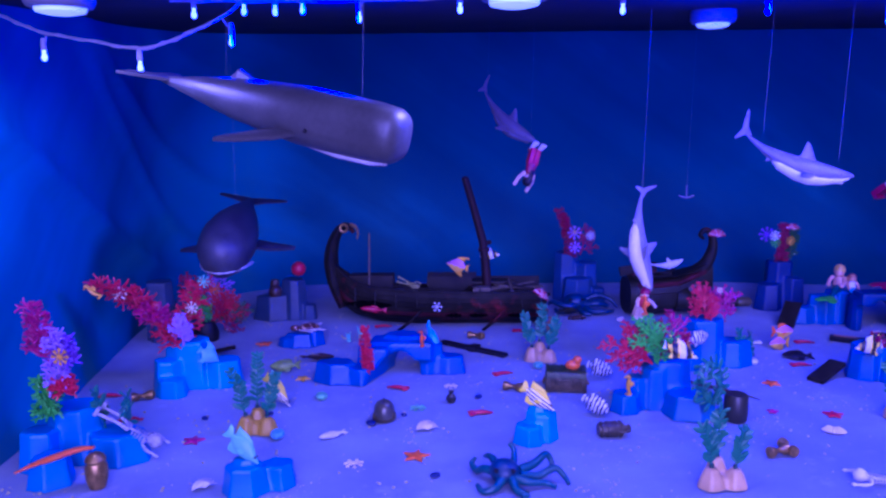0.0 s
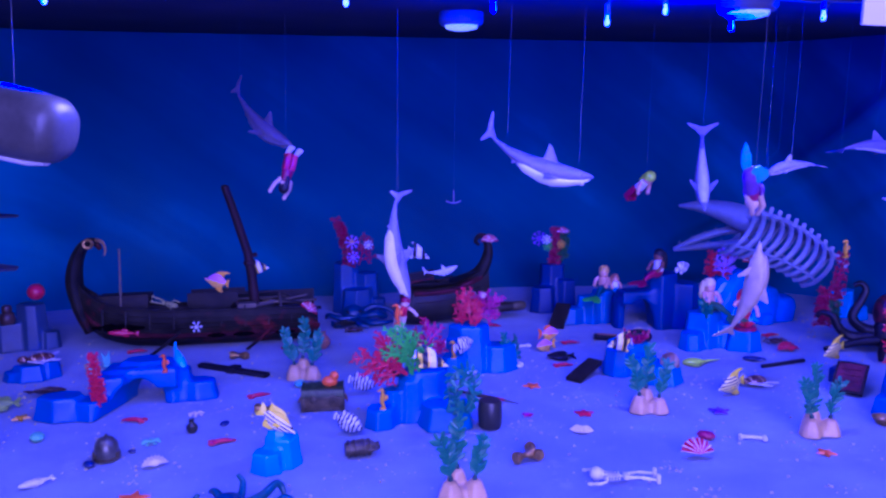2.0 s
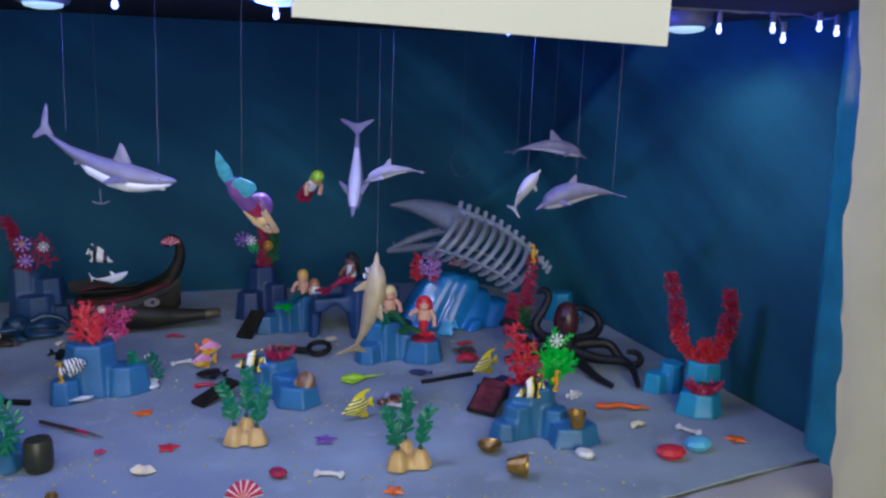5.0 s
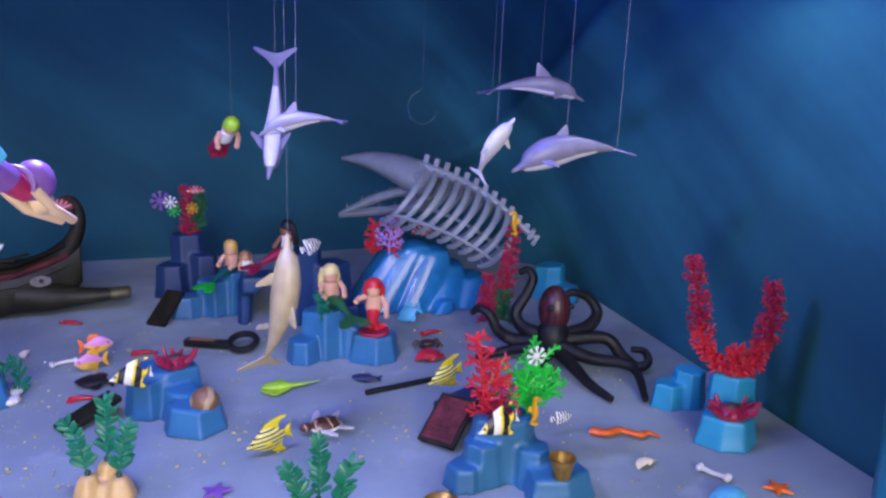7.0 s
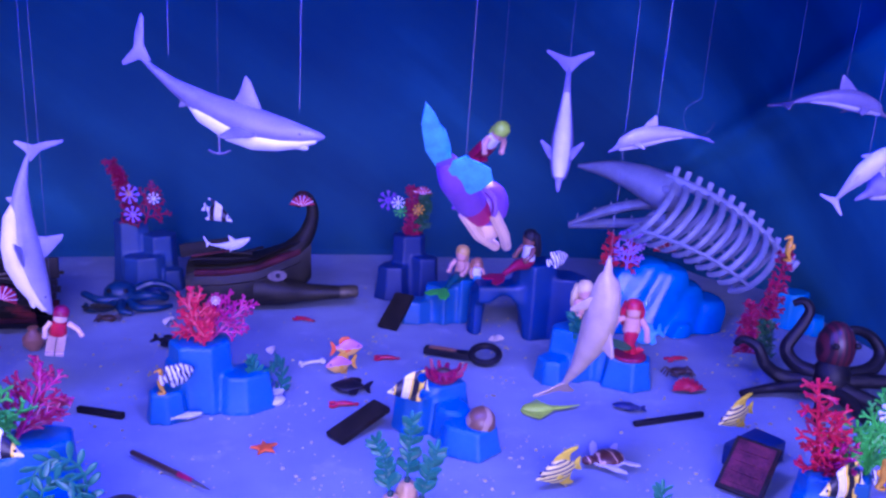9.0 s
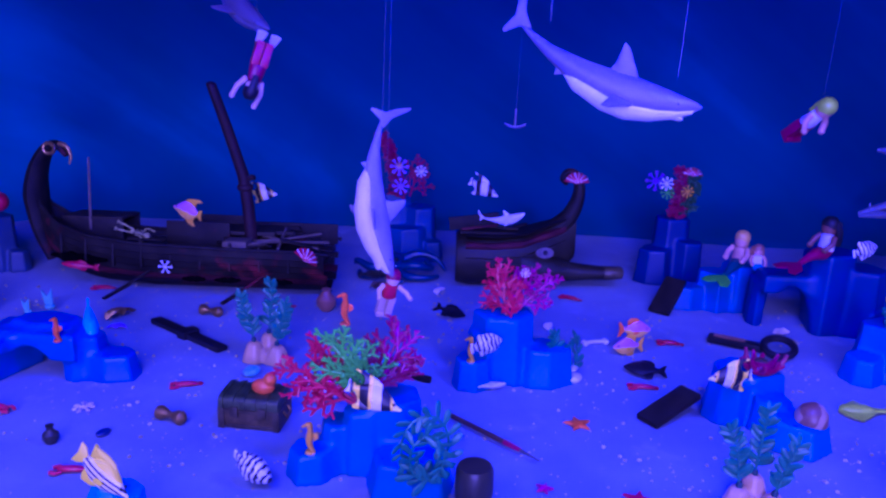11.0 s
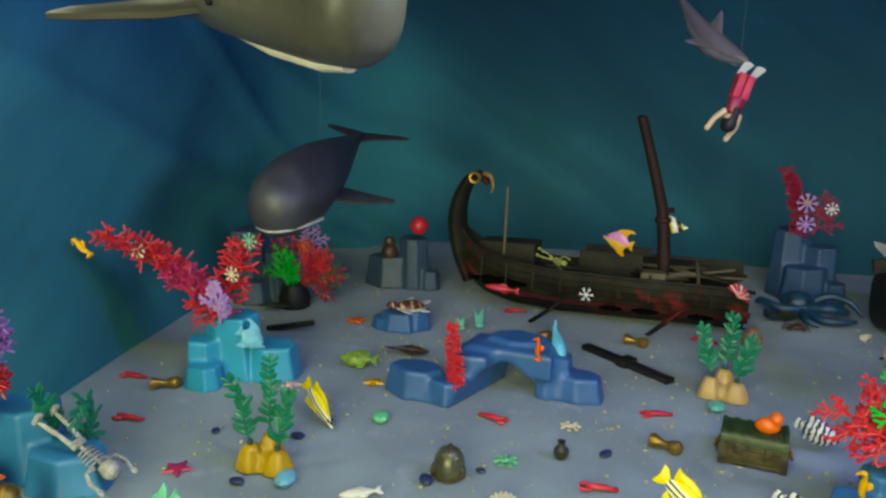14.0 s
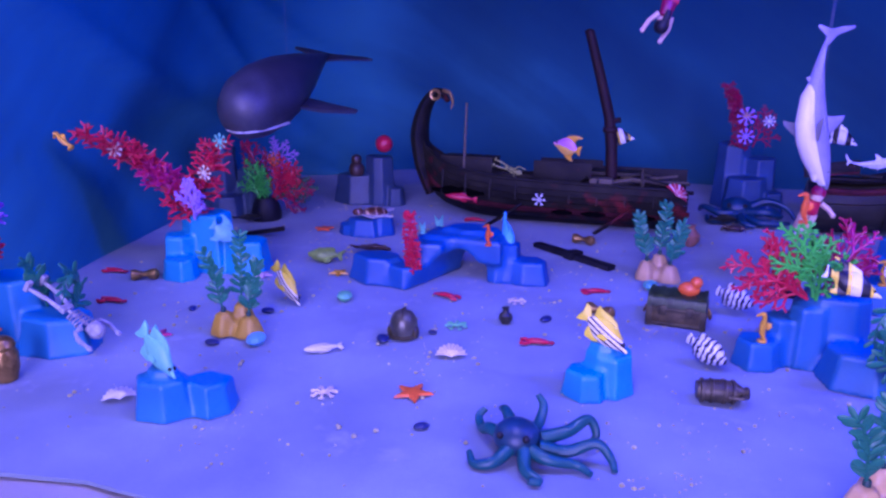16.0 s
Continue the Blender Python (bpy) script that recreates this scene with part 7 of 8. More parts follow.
def figure(label, m, hair, skin, top, lower, tail=False, h=1.0, arms=((0.012, -0.012, 0.030), (-0.012, -0.012, 0.030)), name="toy_figure", fins=False, fluke="white"):
    """A small plastic play figure, one mesh; tail bends forward from the seat."""
    mats = [M[hair], M[skin], M[top], M[lower], M[fluke]]
    bm = fresh()
    if tail == "stand":
        tube(bm, [(0.004, 0.002, 0.0), (0.003, 0, 0.006), (-0.001, -0.002, 0.014), (0, 0, 0.023), (0, 0, 0.029)], 0.008, sides=10, smooth_n=3, mat=3, radii=[0.005, 0.0042, 0.0062, 0.0085, 0.0085])
        plate(bm, [(-0.012, 0.004), (-0.006, 0.0), (0.006, 0.0), (0.014, 0.005), (0.008, 0.009), (0, 0.006), (-0.006, 0.009)], 0.003, Matrix.Translation((0.003, 0.002, 0.0)), 3)
        z = 0.026
    elif tail:
        tube(bm, [(0, 0.002, 0.010), (0, -0.004, 0.004), (0.004, -0.018, 0.004), (0.006, -0.030, 0.0), (0.008, -0.040, -0.004)], 0.008, sides=10, smooth_n=3, mat=3, radii=[0.0085, 0.0085, 0.0065, 0.004, 0.003])
        plate(bm, [(0, 0), (-0.016, 0.012), (-0.019, 0.024), (-0.010, 0.026), (0, 0.018), (0.010, 0.026), (0.019, 0.024), (0.016, 0.012)], 0.002, Matrix.Translation((0.008, -0.038, -0.004)) @ Matrix.Rotation(radians(105), 4, "X"), 4)
        z = 0.008
    else:
        for s in (-1, 1):
            box(bm, s * 0.0055 - 0.005, s * 0.0055 + 0.005, -0.005, 0.005, 0.004, 0.028, 0.0015, mat=3)
            box(bm, s * 0.0055 - 0.005, s * 0.0055 + 0.005, -0.009, 0.005, 0.0, 0.005, 0.0015, mat=3)
            if fins:
                plate(bm, [(-0.0035, 0), (-0.0065, -0.018), (0.0, -0.020), (0.0065, -0.018), (0.0035, 0)], 0.0016, Matrix.Translation((s * 0.0085, -0.002, 0.002)) @ Matrix.Rotation(radians(55), 4, "X"), 4)
        z = 0.027
    lathe(bm, [(0.0095, z), (0.0105, z + 0.003), (0.009, z + 0.010), (0.0085, z + 0.017), (0.004, z + 0.020)], 14, 2, None, 0.72)
    lathe(bm, [(0.003, z + 0.019), (0.0075, z + 0.0205), (0.0085, z + 0.026), (0.0082, z + 0.031), (0.006, z + 0.035), (0.001, z + 0.0362)], 14, 1)
    lathe(bm, [(0.0088, z + 0.025), (0.0096, z + 0.029), (0.009, z + 0.0335), (0.006, z + 0.0375), (0.0005, z + 0.039)], 14, 0, Matrix.Translation((0, 0.0012, 0.0006)))
    tube(bm, [(0, 0.007, z + 0.031), (0, 0.0085, z + 0.022), (0, 0.008, z + 0.012)], 0.0062, 0.004, 9, 0, flat=0.6)
    if tail and hair != "blond":
        for s in (-1, 0, 1):
            tube(bm, [(s * 0.0055, 0.005, z + 0.033), (s * 0.0095, 0.006, z + 0.024), (s * 0.0095, 0.008, z + 0.012), (s * 0.008, 0.0085, z + 0.006)], 0.005, 0.003, 8, 0)
    for i, e in enumerate(arms):
        s = 1 if i == 0 else -1
        e = Vector(e) + Vector((0, 0, z - 0.027))
        p = Vector((s * 0.0095, 0, z + 0.0165))
        tube(bm, [p, p.lerp(e, 0.5) + Vector((s * 0.003, 0.001, 0)), e], 0.0036, 0.003, 8, 1)
        ball(bm, e, 0.0036, seg=8, mat=1)
    w = 0.9 if fins else 1.0
    bmesh.ops.scale(bm, vec=(h * w, h, h), verts=bm.verts)
    return single(name, bm, mats, label, "toy figure", "toy figures", m)


figure("blond toy mermaid with blue-green tail seated on a rock", pose(0.720, 1.590, 0.060, 0, 0, -50), "blond", "skin", "skin", "teal", True, 1.0, fluke="green")
figure("small toy mermaid child seated on a rock", pose(0.740, 1.582, 0.060), "clay", "skin", "white", "sky", True, 0.68, fluke="sky")
figure("dark-haired toy mermaid with crimson tail on a broad rock", pose(0.792, 1.515, 0.100, 0, 0, -70), "black", "skin_dark", "white", "crimson", True, 1.02, fluke="crimson")
figure("pale blond toy mermaid with green tail on a rock", pose(0.834, 1.410, 0.064, 0, 0, 10), "pale_hair", "skin", "skin", "dark_green", True, 1.05, fluke="dark_green")
figure("red-haired toy mermaid figure standing on a low rock", pose(0.880, 1.376, 0.037, 0, 0, -15), "red", "skin", "skin", "red", "stand", 1.0, ((0.016, -0.014, 0.024), (-0.020, -0.010, 0.040)))
f = figure("toy diver in red and black with white fins hung head down", pose(0.160, 1.405, 0.322, 172, 20, 25), "black", "skin_pale", "crimson", "red", False, 0.9, ((0.012, -0.014, 0.070), (-0.018, -0.012, 0.066)), fins=True)
hang(f, (0.152, 1.405, 0.32))
f = figure("toy diver with a green helmet hung seated", pose(0.708, 1.462, 0.246, 52, 0, 25), "lime", "skin", "white", "crimson", False, 0.98)
hang(f, (0.727, 1.437, 0.285))
f = figure("toy diver in a red vest clinging below the pale shark", pose(0.299, 1.283, 0.086, 12, 12, 20), "crimson", "skin_pale", "red", "skin_pale", False, 0.72, ((0.026, -0.010, 0.034), (-0.014, -0.012, 0.030)))
hang(f, (0.30, 1.285, 0.125))


def swimming_mermaid():
    hip = Vector((0.5955, 0.925, 0.312))
    d = Vector((0.024, 0.030, -0.031))
    bm = fresh()
    tube(bm, [Vector((-0.006, -0.006, 0.010)), Vector((0, 0, 0)), d * 0.5], 0.008, sides=12, smooth_n=4, mat=3, radii=[0.005, 0.0085, 0.0085])
    face = Matrix.Rotation(radians(25), 4, "X")
    plate(bm, [(0.002, -0.004), (-0.008, 0.004), (-0.016, 0.016), (-0.019, 0.030), (-0.018, 0.042), (-0.013, 0.036), (-0.010, 0.030), (-0.007, 0.027), (-0.004, 0.019), (-0.003, 0.013), (0.004, 0.006)], 0.003, face, 0)
    plate(bm, [(-0.003, 0.010), (0.003, 0.013), (0.006, 0.011), (0.011, 0.009), (0.016, 0.006), (0.018, 0.0), (0.013, -0.006), (0.008, -0.009), (0.002, -0.006), (-0.006, 0.002)], 0.003, Matrix.Translation((0, -0.007, 0.001)) @ face, 0)
    tube(bm, [d * 0.45, d * 0.78], 0.008, 0.0072, 12, 2)
    ball(bm, d * 1.0, 0.0085, (1, 0.95, 1.05), 14, 1)
    ball(bm, d * 0.80 + Vector((0.004, 0.004, 0.006)), 0.0115, (1.05, 0.9, 1.15), 16, 4)
    for s in (-1, 1):
        q = Vector((s * 0.008, -0.003, 0))
        tube(bm, [d * 0.7 + q, d * 1.05 + q * 0.9 + Vector((0, -0.006, -0.002)), d * 1.5 + q * 0.4], 0.0034, 0.003, 8, 1)
    tube(bm, [d * 0.6 + Vector((0.011 * math.cos(a), -0.002, 0.011 * math.sin(a))) for a in np.linspace(-0.4, 3.2, 12)], 0.0016, sides=6, mat=3)
    t = single("toy_figure", bm, [M["fluke_blue"], M["skin_pale"], M["magenta"], M["purple"], M["purple"]], "toy mermaid with blue fluke and purple body hung swimming", "toy figure", "toy figures", pose(*hip) @ Matrix.Scale(0.86, 4))
    hang(t, hip + Vector((0.004, -0.002, 0.004)))


swimming_mermaid()


def lying_skeleton(m, label):
    bm = fresh()
    ball(bm, (0.035, 0, 0.0085), 0.0085, (1.0, 0.9, 1.0), 14)
    box(bm, 0.0265, 0.031, -0.0045, 0.0045, 0.003, 0.008, 0.001)
    tube(bm, [(-0.002, 0, 0.005), (0.012, 0, 0.0062), (0.027, 0, 0.0068)], 0.0016, sides=8)
    for k in range(5):
        x, w = 0.0095 + k * 0.0036, 0.0075 + 0.0006 * k
        tube(bm, [(x - 0.001, w * math.sin(a), 0.0055 + 0.0042 * math.cos(a)) for a in np.linspace(-2.7, 2.7, 13)], 0.00085, sides=6)
    box(bm, -0.004, 0.003, -0.0065, 0.0065, 0.003, 0.0085, 0.0015)
    for s in (-1, 1):
        tube(bm, [(-0.002, s * 0.0045, 0.0055), (-0.016, s * 0.0075, 0.007), (-0.019, s * 0.0078, 0.0065), (-0.035, s * 0.009, 0.0045)], 0.002, sides=8, radii=[0.0026, 0.0016, 0.0025, 0.0015])
        box(bm, -0.0395, -0.035, s * 0.009 - 0.0028, s * 0.009 + 0.0028, 0.0005, 0.0115, 0.001)
        tube(bm, [(0.0255, s * 0.0085, 0.0065), (0.026, s * 0.0165, 0.006), (0.034, s * 0.020, 0.005), (0.044, s * 0.019, 0.0045)], 0.0018, sides=8, radii=[0.0024, 0.0015, 0.0022, 0.0014])
        ball(bm, (0.046, s * 0.019, 0.0045), 0.0028, (1.3, 1, 0.7), 10)
    single("toy_skeleton_figure", bm, M["lichen" if "olive" in label else "bone_grey" if "pale grey" in label else "bone_white"], label, "toy figure", "toy skeletons", m)


lying_skeleton(aim((-0.312, 0.982, 0.034), (-0.283, 0.983, 0.014)) @ Matrix.Scale(0.95, 4), "pale grey-white toy skeleton lying half on a blue rock")
lying_skeleton(pose(0.495, 0.955, 0.001, 0, 0, 170) @ Matrix.Scale(0.85, 4), "grey-white toy skeleton lying on the sea bed near the front")
lying_skeleton(pose(-0.055, 1.530, 0.080, 55, 25, 20) @ Matrix.Scale(0.52, 4), "small olive-yellow toy skeleton slumped on the wreck's deck")

# ---- treasure and clutter ----


def squared(v, k):
    """A sine or cosine pushed out towards a box."""
    return math.copysign(abs(v) ** k, v)


def treasure_chest():
    t = thing("treasure_chest", "dark bronze toy treasure chest with ribbed lid, closed", "toy chest", m=pose(0.194, 1.226, 0, 0, 0, -3) @ Matrix.Scale(0.9, 4))
    bm = fresh()
    box(bm, -0.029, 0.029, -0.019, 0.019, 0.0, 0.0212, 0.0015)
    part("chest_body", bm, M["chest_body"], t, "bronze body")
    bm = fresh()
    secs = []
    for x in (-0.030, -0.029, 0.029, 0.030):
        k = 1.0 if abs(x) < 0.0295 else 0.94
        secs.append([Vector((x, -0.020 * k * squared(math.cos(a), 0.45), 0.0215 + 0.0115 * k * squared(math.sin(a), 0.35))) for a in np.linspace(0, math.pi, 14)])
    rings(bm, secs)
    lid = part("lid", bm, M["chest"], t)
    for x in (-0.0275, -0.0165, -0.0055, 0.0055, 0.0165, 0.0275):
        bm = fresh()
        secs = []
        for k in (-0.0022, 0.0022):
            secs.append([Vector((x + k, -0.0212 * squared(math.cos(a), 0.45), 0.0215 + 0.0128 * squared(math.sin(a), 0.35))) for a in np.linspace(0, math.pi, 14)])
        rings(bm, secs)
        part("strap", bm, M["chest"], lid)
    for x in (-0.014, 0.014):
        bm = fresh()
        box(bm, x - 0.004, x + 0.004, -0.0225, -0.019, 0.013, 0.024, 0.001)
        part("latch", bm, M["gold_dark"], t, "bronze latch")
    for x in (-0.0275, 0.0275):
        bm = fresh()
        box(bm, x - 0.0032, x + 0.0032, -0.0208, 0.0208, 0.0, 0.0212, 0.0006)
        part("corner_iron", bm, M["gold_dark"], t, "bronze corner iron")
    for z in (0.001, 0.0165):
        bm = fresh()
        box(bm, -0.0305, 0.0305, -0.0202, 0.0202, z, z + 0.0035, 0.0006)
        part("band", bm, M["gold_dark"], t)
    for x in (-0.031, 0.031):
        bm = fresh()
        tube(bm, [(x, -0.007, 0.016), (x * 1.1, -0.006, 0.010), (x * 1.1, 0.006, 0.010), (x, 0.007, 0.016)], 0.0013, sides=6)
        part("handle", bm, M["gold"], t, "bronze handle")


treasure_chest()


def lathe_thing(name, prof, mat, label, cat, m, group="", squash=1.0, sides=20):
    bm = fresh()
    lathe(bm, prof, sides, 0, None, squash)
    return single(name, bm, M[mat], label, cat, group, m)


def shell_bm(r, ribs=9, dome=0.5):
    """A ribbed scallop, hinge at -y."""
    bm = fresh()
    n = ribs * 4
    rows = []
    for k in range(7):
        u = k / 6
        row = []
        for i in range(n + 1):
            a = radians(-75 + 150 * i / n)
            rr = r * u * (1 + 0.05 * math.cos(i * math.pi / 2))
            row.append(bm.verts.new((rr * math.sin(a), rr * math.cos(a) - r * 0.4, dome * r * (math.sin(math.pi * min(1, 0.12 + 0.88 * u))) * (1 - 0.5 * u) + 0.05 * r * math.cos(i * math.pi / 2) * u + 0.001)))
        rows.append(row)
    for a, b in zip(rows, rows[1:]):
        for i in range(n):
            bm.faces.new((a[i], a[i + 1], b[i + 1], b[i]))
    bmesh.ops.remove_doubles(bm, verts=bm.verts, dist=0.00002)
    bmesh.ops.solidify(bm, geom=bm.faces[:], thickness=r * 0.08)
    return bm


for x, y, z, r, mat, m, lab in ((0.178, 1.488, 0.072, 0.016, "clown", (65, 35, 10), "red and white striped toy shell on the wreck's side"), (0.506, 1.612, 0.158, 0.016, "clown", (65, 0, 0), "red and white striped toy shell on the curled stern"), (0.982, 1.535, 0.118, 0.016, "clown", (62, 0, 0), "red and white striped toy shell on the glossy boulder"), (0.676, 1.70, 0.158, 0.014, "clown", (60, 0, 0), "red and white striped toy shell on coral"),
                                (0.596, 0.998, 0.010, 0.0185, "clown", (62, 0, -8), "red and white striped toy shell standing on the sea bed"), (0.012, 1.078, 0.003, 0.014, "cream", (42, 0, 20), "pale ribbed shell on the sea bed"), (0.496, 1.086, 0.001, 0.014, "cream", (8, 0, 160), "pale cream scallop shell on the sea bed"), (-0.205, 0.921, 0.002, 0.013, "bone_white", (30, 0, 40), "small white shell by a rock"), (1.071, 1.066, 0.0, 0.013, "cream", (10, 0, 20), "pale cream shell on the sea bed"),
                                (0.473, 1.487, 0.0, 0.011, "cream", (8, 0, 90), "small cream shell on the sea bed"), (0.334, 1.592, 0.0, 0.013, "cream", (6, 0, 70), "flat cream shell by the wreck"), (0.758, 1.514, 0.0, 0.012, "cream", (10, 0, 200), "cream shell on the sea bed"), (-0.023, 1.41, 0.0, 0.012, "lavender", (20, 0, 10), "lilac shell near the arch rock"), (-0.371, 1.498, 0.0, 0.011, "cream", (8, 0, 130), "yellowish shell on the sea bed"), (-0.036, 1.442, 0.003, 0.02, "gold", (15, 0, 60), "golden brown scallop shell before the wreck"), (0.945, 1.353, 0.004, 0.020, "red", (40, 0, 0), "red toy clam on the sea bed")):
    single("toy_shell", shell_bm(r), M[mat], lab, "toy shell", "toy shells", pose(x, y, z, *m))


def star_bm(r, h=0.004):
    bm = fresh()
    pts = []
    for k in range(10):
        a = math.pi * k / 5
        q = r if k % 2 == 0 else r * 0.42
        pts.append((q * math.cos(a), q * math.sin(a)))
    base = [bm.verts.new((x, y, 0.0004)) for x, y in pts]
    mid = [bm.verts.new((x * 0.85, y * 0.85, h * 0.6)) for x, y in pts]
    top = bm.verts.new((0, 0, h))
    for i in range(10):
        j = (i + 1) % 10
        bm.faces.new((base[i], base[j], mid[j], mid[i]))
        bm.faces.new((mid[i], mid[j], top))
    bm.faces.new(base[::-1])
    return bm


for x, y, r, mat, turn, lab in ((0.006, 1.001, 0.017, "orange", 10, "orange toy starfish"), (0.484, 1.254, 0.014, "orange", 30, "orange toy starfish"), (0.519, 1.141, 0.014, "red", 5, "red toy starfish"), (0.692, 1.119, 0.015, "purple", 0, "purple toy starfish"), (-0.257, 1.031, 0.014, "magenta", 20, "pink toy starfish"), (-0.284, 1.416, 0.015, "orange", 40, "orange-red toy starfish"), (1.162, 0.999, 0.014, "orange", 12, "orange toy starfish"), (0.741, 0.979, 0.012, "orange", 33, "orange toy starfish"), (-0.179, 1.248, 0.012, "amber", 0, "amber toy starfish"), (0.447, 1.148, 0.008, "magenta", 0, "small pink toy starfish"), (-0.257, 1.212, 0.012, "pink_pale", 15, "pale pink toy starfish")):
    single("toy_starfish", star_bm(r), M[mat], lab + " lying on the sea bed", "toy starfish", "toy starfish", pose(x, y, 0.0005, 0, 0, turn))

for x, y, r, mat, lab in ((-0.004, 1.143, 0.011, "pale_green", "pale green"), (-0.060, 0.979, 0.011, "cream", "cream"), (0.035, 1.226, 0.010, "cream", "cream")):
    single("toy_anemone", flower_bm(r, 7), M[mat], lab + " star-shaped toy anemone lying on the sea bed", "toy anemone", "toy anemones", pose(x, y, r * 0.12, -90, 0, x * 400))

for x, y, mat, rx, lab in ((-0.162, 1.046, "sky_pale", 0.012, "glossy pale blue toy gem"), (-0.136, 1.174, "pale_green", 0.011, "pale green toy gem"), (0.163, 1.314, "aqua", 0.011, "pale green toy gem"), (1.06, 0.978, "red", 0.018, "large red toy gem"), (1.104, 0.990, "sky", 0.018, "large blue toy gem"), (0.632, 1.043, "crimson", 0.011, "dark red toy gem"), (0.966, 1.003, "bone_white", 0.012, "round white toy pebble"), (0.487, 1.366, "bone_white", 0.011, "round white toy shell pebble"), (0.49, 1.345, "bone_white", 0.010, "white spiral toy shell")):
    bm = fresh()
    lathe(bm, [(0.0, 0.0), (rx * 0.7, 0.0), (rx, rx * 0.35), (rx * 0.8, rx * 0.62), (rx * 0.4, rx * 0.75), (0, rx * 0.77)], 9, 0, None, 0.75)
    single("toy_gem", bm, M[mat], lab + " on the sea bed", "toy gem", "toy gems", pose(x, y, 0.0005, 0, 0, x * 500), smooth=25)

lathe_thing("toy_stand", [(0.0, 0.0), (0.019, 0.0), (0.0195, 0.002), (0.018, 0.004), (0.0, 0.0042)], "crimson", "dark red round toy stand on a low rock", "toy stand", pose(0.880, 1.376, 0.0335))
t = thing("toy_helmet", "grey steel toy helmet with bronze cheek plates", "toy helmet", m=pose(-0.043, 1.106, 0, 0, 0, 8))
bm = fresh()
lathe(bm, [(0.0, 0.0), (0.0115, 0.0), (0.0122, 0.003), (0.0130, 0.011), (0.0118, 0.018), (0.008, 0.0235), (0.002, 0.026), (0, 0.0262)], 22)
part("dome", bm, M["helm"], t)
bm = fresh()
lathe(bm, [(0.0105, -0.001), (0.0140, -0.0005), (0.0142, 0.0015), (0.0125, 0.0022)], 22, 0, Matrix.Translation((0, 0, 0.0016)))
part("brim", bm, M["gold_dark"], t, "bronze brim")
for k in (-1, 1):
    bm = fresh()
    ball(bm, (k * 0.0118, -0.003, 0.006), 0.006, (0.5, 0.9, 1.0), 12)
    part("cheek_plate", bm, M["gold_dark"], t, "bronze cheek plate")
bm = fresh()
tube(bm, [(0, -0.0115 * math.cos(a), 0.012 + 0.0148 * math.sin(a)) for a in np.linspace(0.45, 2.9, 12)], 0.0013, sides=6)
part("crest", bm, M["gold_dark"], t, "raised crest")
lathe_thing("toy_urn", [(0.0, 0.0), (0.006, 0.0), (0.009, 0.006), (0.0085, 0.011), (0.004, 0.015), (0.0035, 0.018), (0.005, 0.021), (0.003, 0.0212)], "olive", "small dark olive toy urn", "toy urn", pose(0.038, 1.168, 0) @ Matrix.Scale(0.75, 4))
lathe_thing("toy_urn", [(0.0, 0.0), (0.006, 0.0), (0.012, 0.008), (0.012, 0.015), (0.006, 0.022), (0.0045, 0.025), (0.006, 0.028)], "clay", "round clay toy urn by the wreck", "toy urn", pose(0.199, 1.502, 0))
lathe_thing("toy_pot", [(0.0, 0.0), (0.010, 0.0), (0.014, 0.010), (0.0145, 0.022), (0.012, 0.027), (0.0135, 0.030), (0.011, 0.034), (0.006, 0.037)], "gold", "bronze and clay toy pot with a lid", "toy pot", pose(-0.314, 0.918, 0) @ Matrix.Diagonal((0.78, 0.78, 1.0, 1)))
lathe_thing("toy_pot", [(0.0, 0.0), (0.007, 0.0), (0.010, 0.012), (0.0115, 0.018), (0.010, 0.018), (0.009, 0.012), (0.0, 0.002)], "gold", "bronze toy cup standing on a rock ledge", "toy pot", pose(0.969, 1.032, 0.023))
lathe_thing("toy_pot", [(0.0, 0.0), (0.007, 0.0), (0.011, 0.014), (0.0125, 0.021), (0.011, 0.021), (0.0095, 0.012), (0.0, 0.002)], "gold", "bronze toy cup tipped on its side", "toy pot", pose(0.866, 0.985, 0.011, 0, 85, -30))
lathe_thing("toy_bowl", [(0.0, 0.0), (0.006, 0.0), (0.013, 0.006), (0.0145, 0.009), (0.0125, 0.009), (0.006, 0.003), (0, 0.002)], "gold", "shallow bronze toy bowl", "toy bowl", pose(0.868, 1.045, 0))
t = thing("toy_keg", "small bronze toy keg lying on its side", "toy barrel", m=pose(0.230, 1.066, 0.0092, 0, 90, 8) @ Matrix.Diagonal((0.72, 0.78, 0.95, 1)))
bm = fresh()
lathe(bm, [(0.0, -0.016), (0.0095, -0.016), (0.012, -0.006), (0.0125, 0.0), (0.012, 0.006), (0.0095, 0.016), (0.0, 0.016)], 18)
part("keg_body", bm, M["gold_dark"], t)
for z in (-0.012, -0.005, 0.005, 0.012):
    bm = fresh()
    rr = 0.0127 - 0.016 * abs(z) ** 1.0 * 8 / 9
    lathe(bm, [(rr - 0.0005, z - 0.0014), (rr + 0.0006, z - 0.001), (rr + 0.0006, z + 0.001), (rr - 0.0005, z + 0.0014)], 18)
    part("hoop", bm, M["gold_dark"], t, "bronze hoop")
bm = fresh()
lathe(bm, [(0.0, 0.0155), (0.006, 0.0155), (0.0052, 0.020), (0.0072, 0.023), (0.006, 0.0245), (0.0, 0.0245)], 16)
part("neck", bm, M["gold_dark"], t, "flared neck")
for k in (-1, 1):
    bm = fresh()
    tube(bm, [(0.0, k * 0.006, 0.021), (0.0, k * 0.0135, 0.018), (0.0, k * 0.0115, 0.008)], 0.0018, sides=7, smooth_n=3)
    part("handle", bm, M["gold_dark"], t, "curved handle")
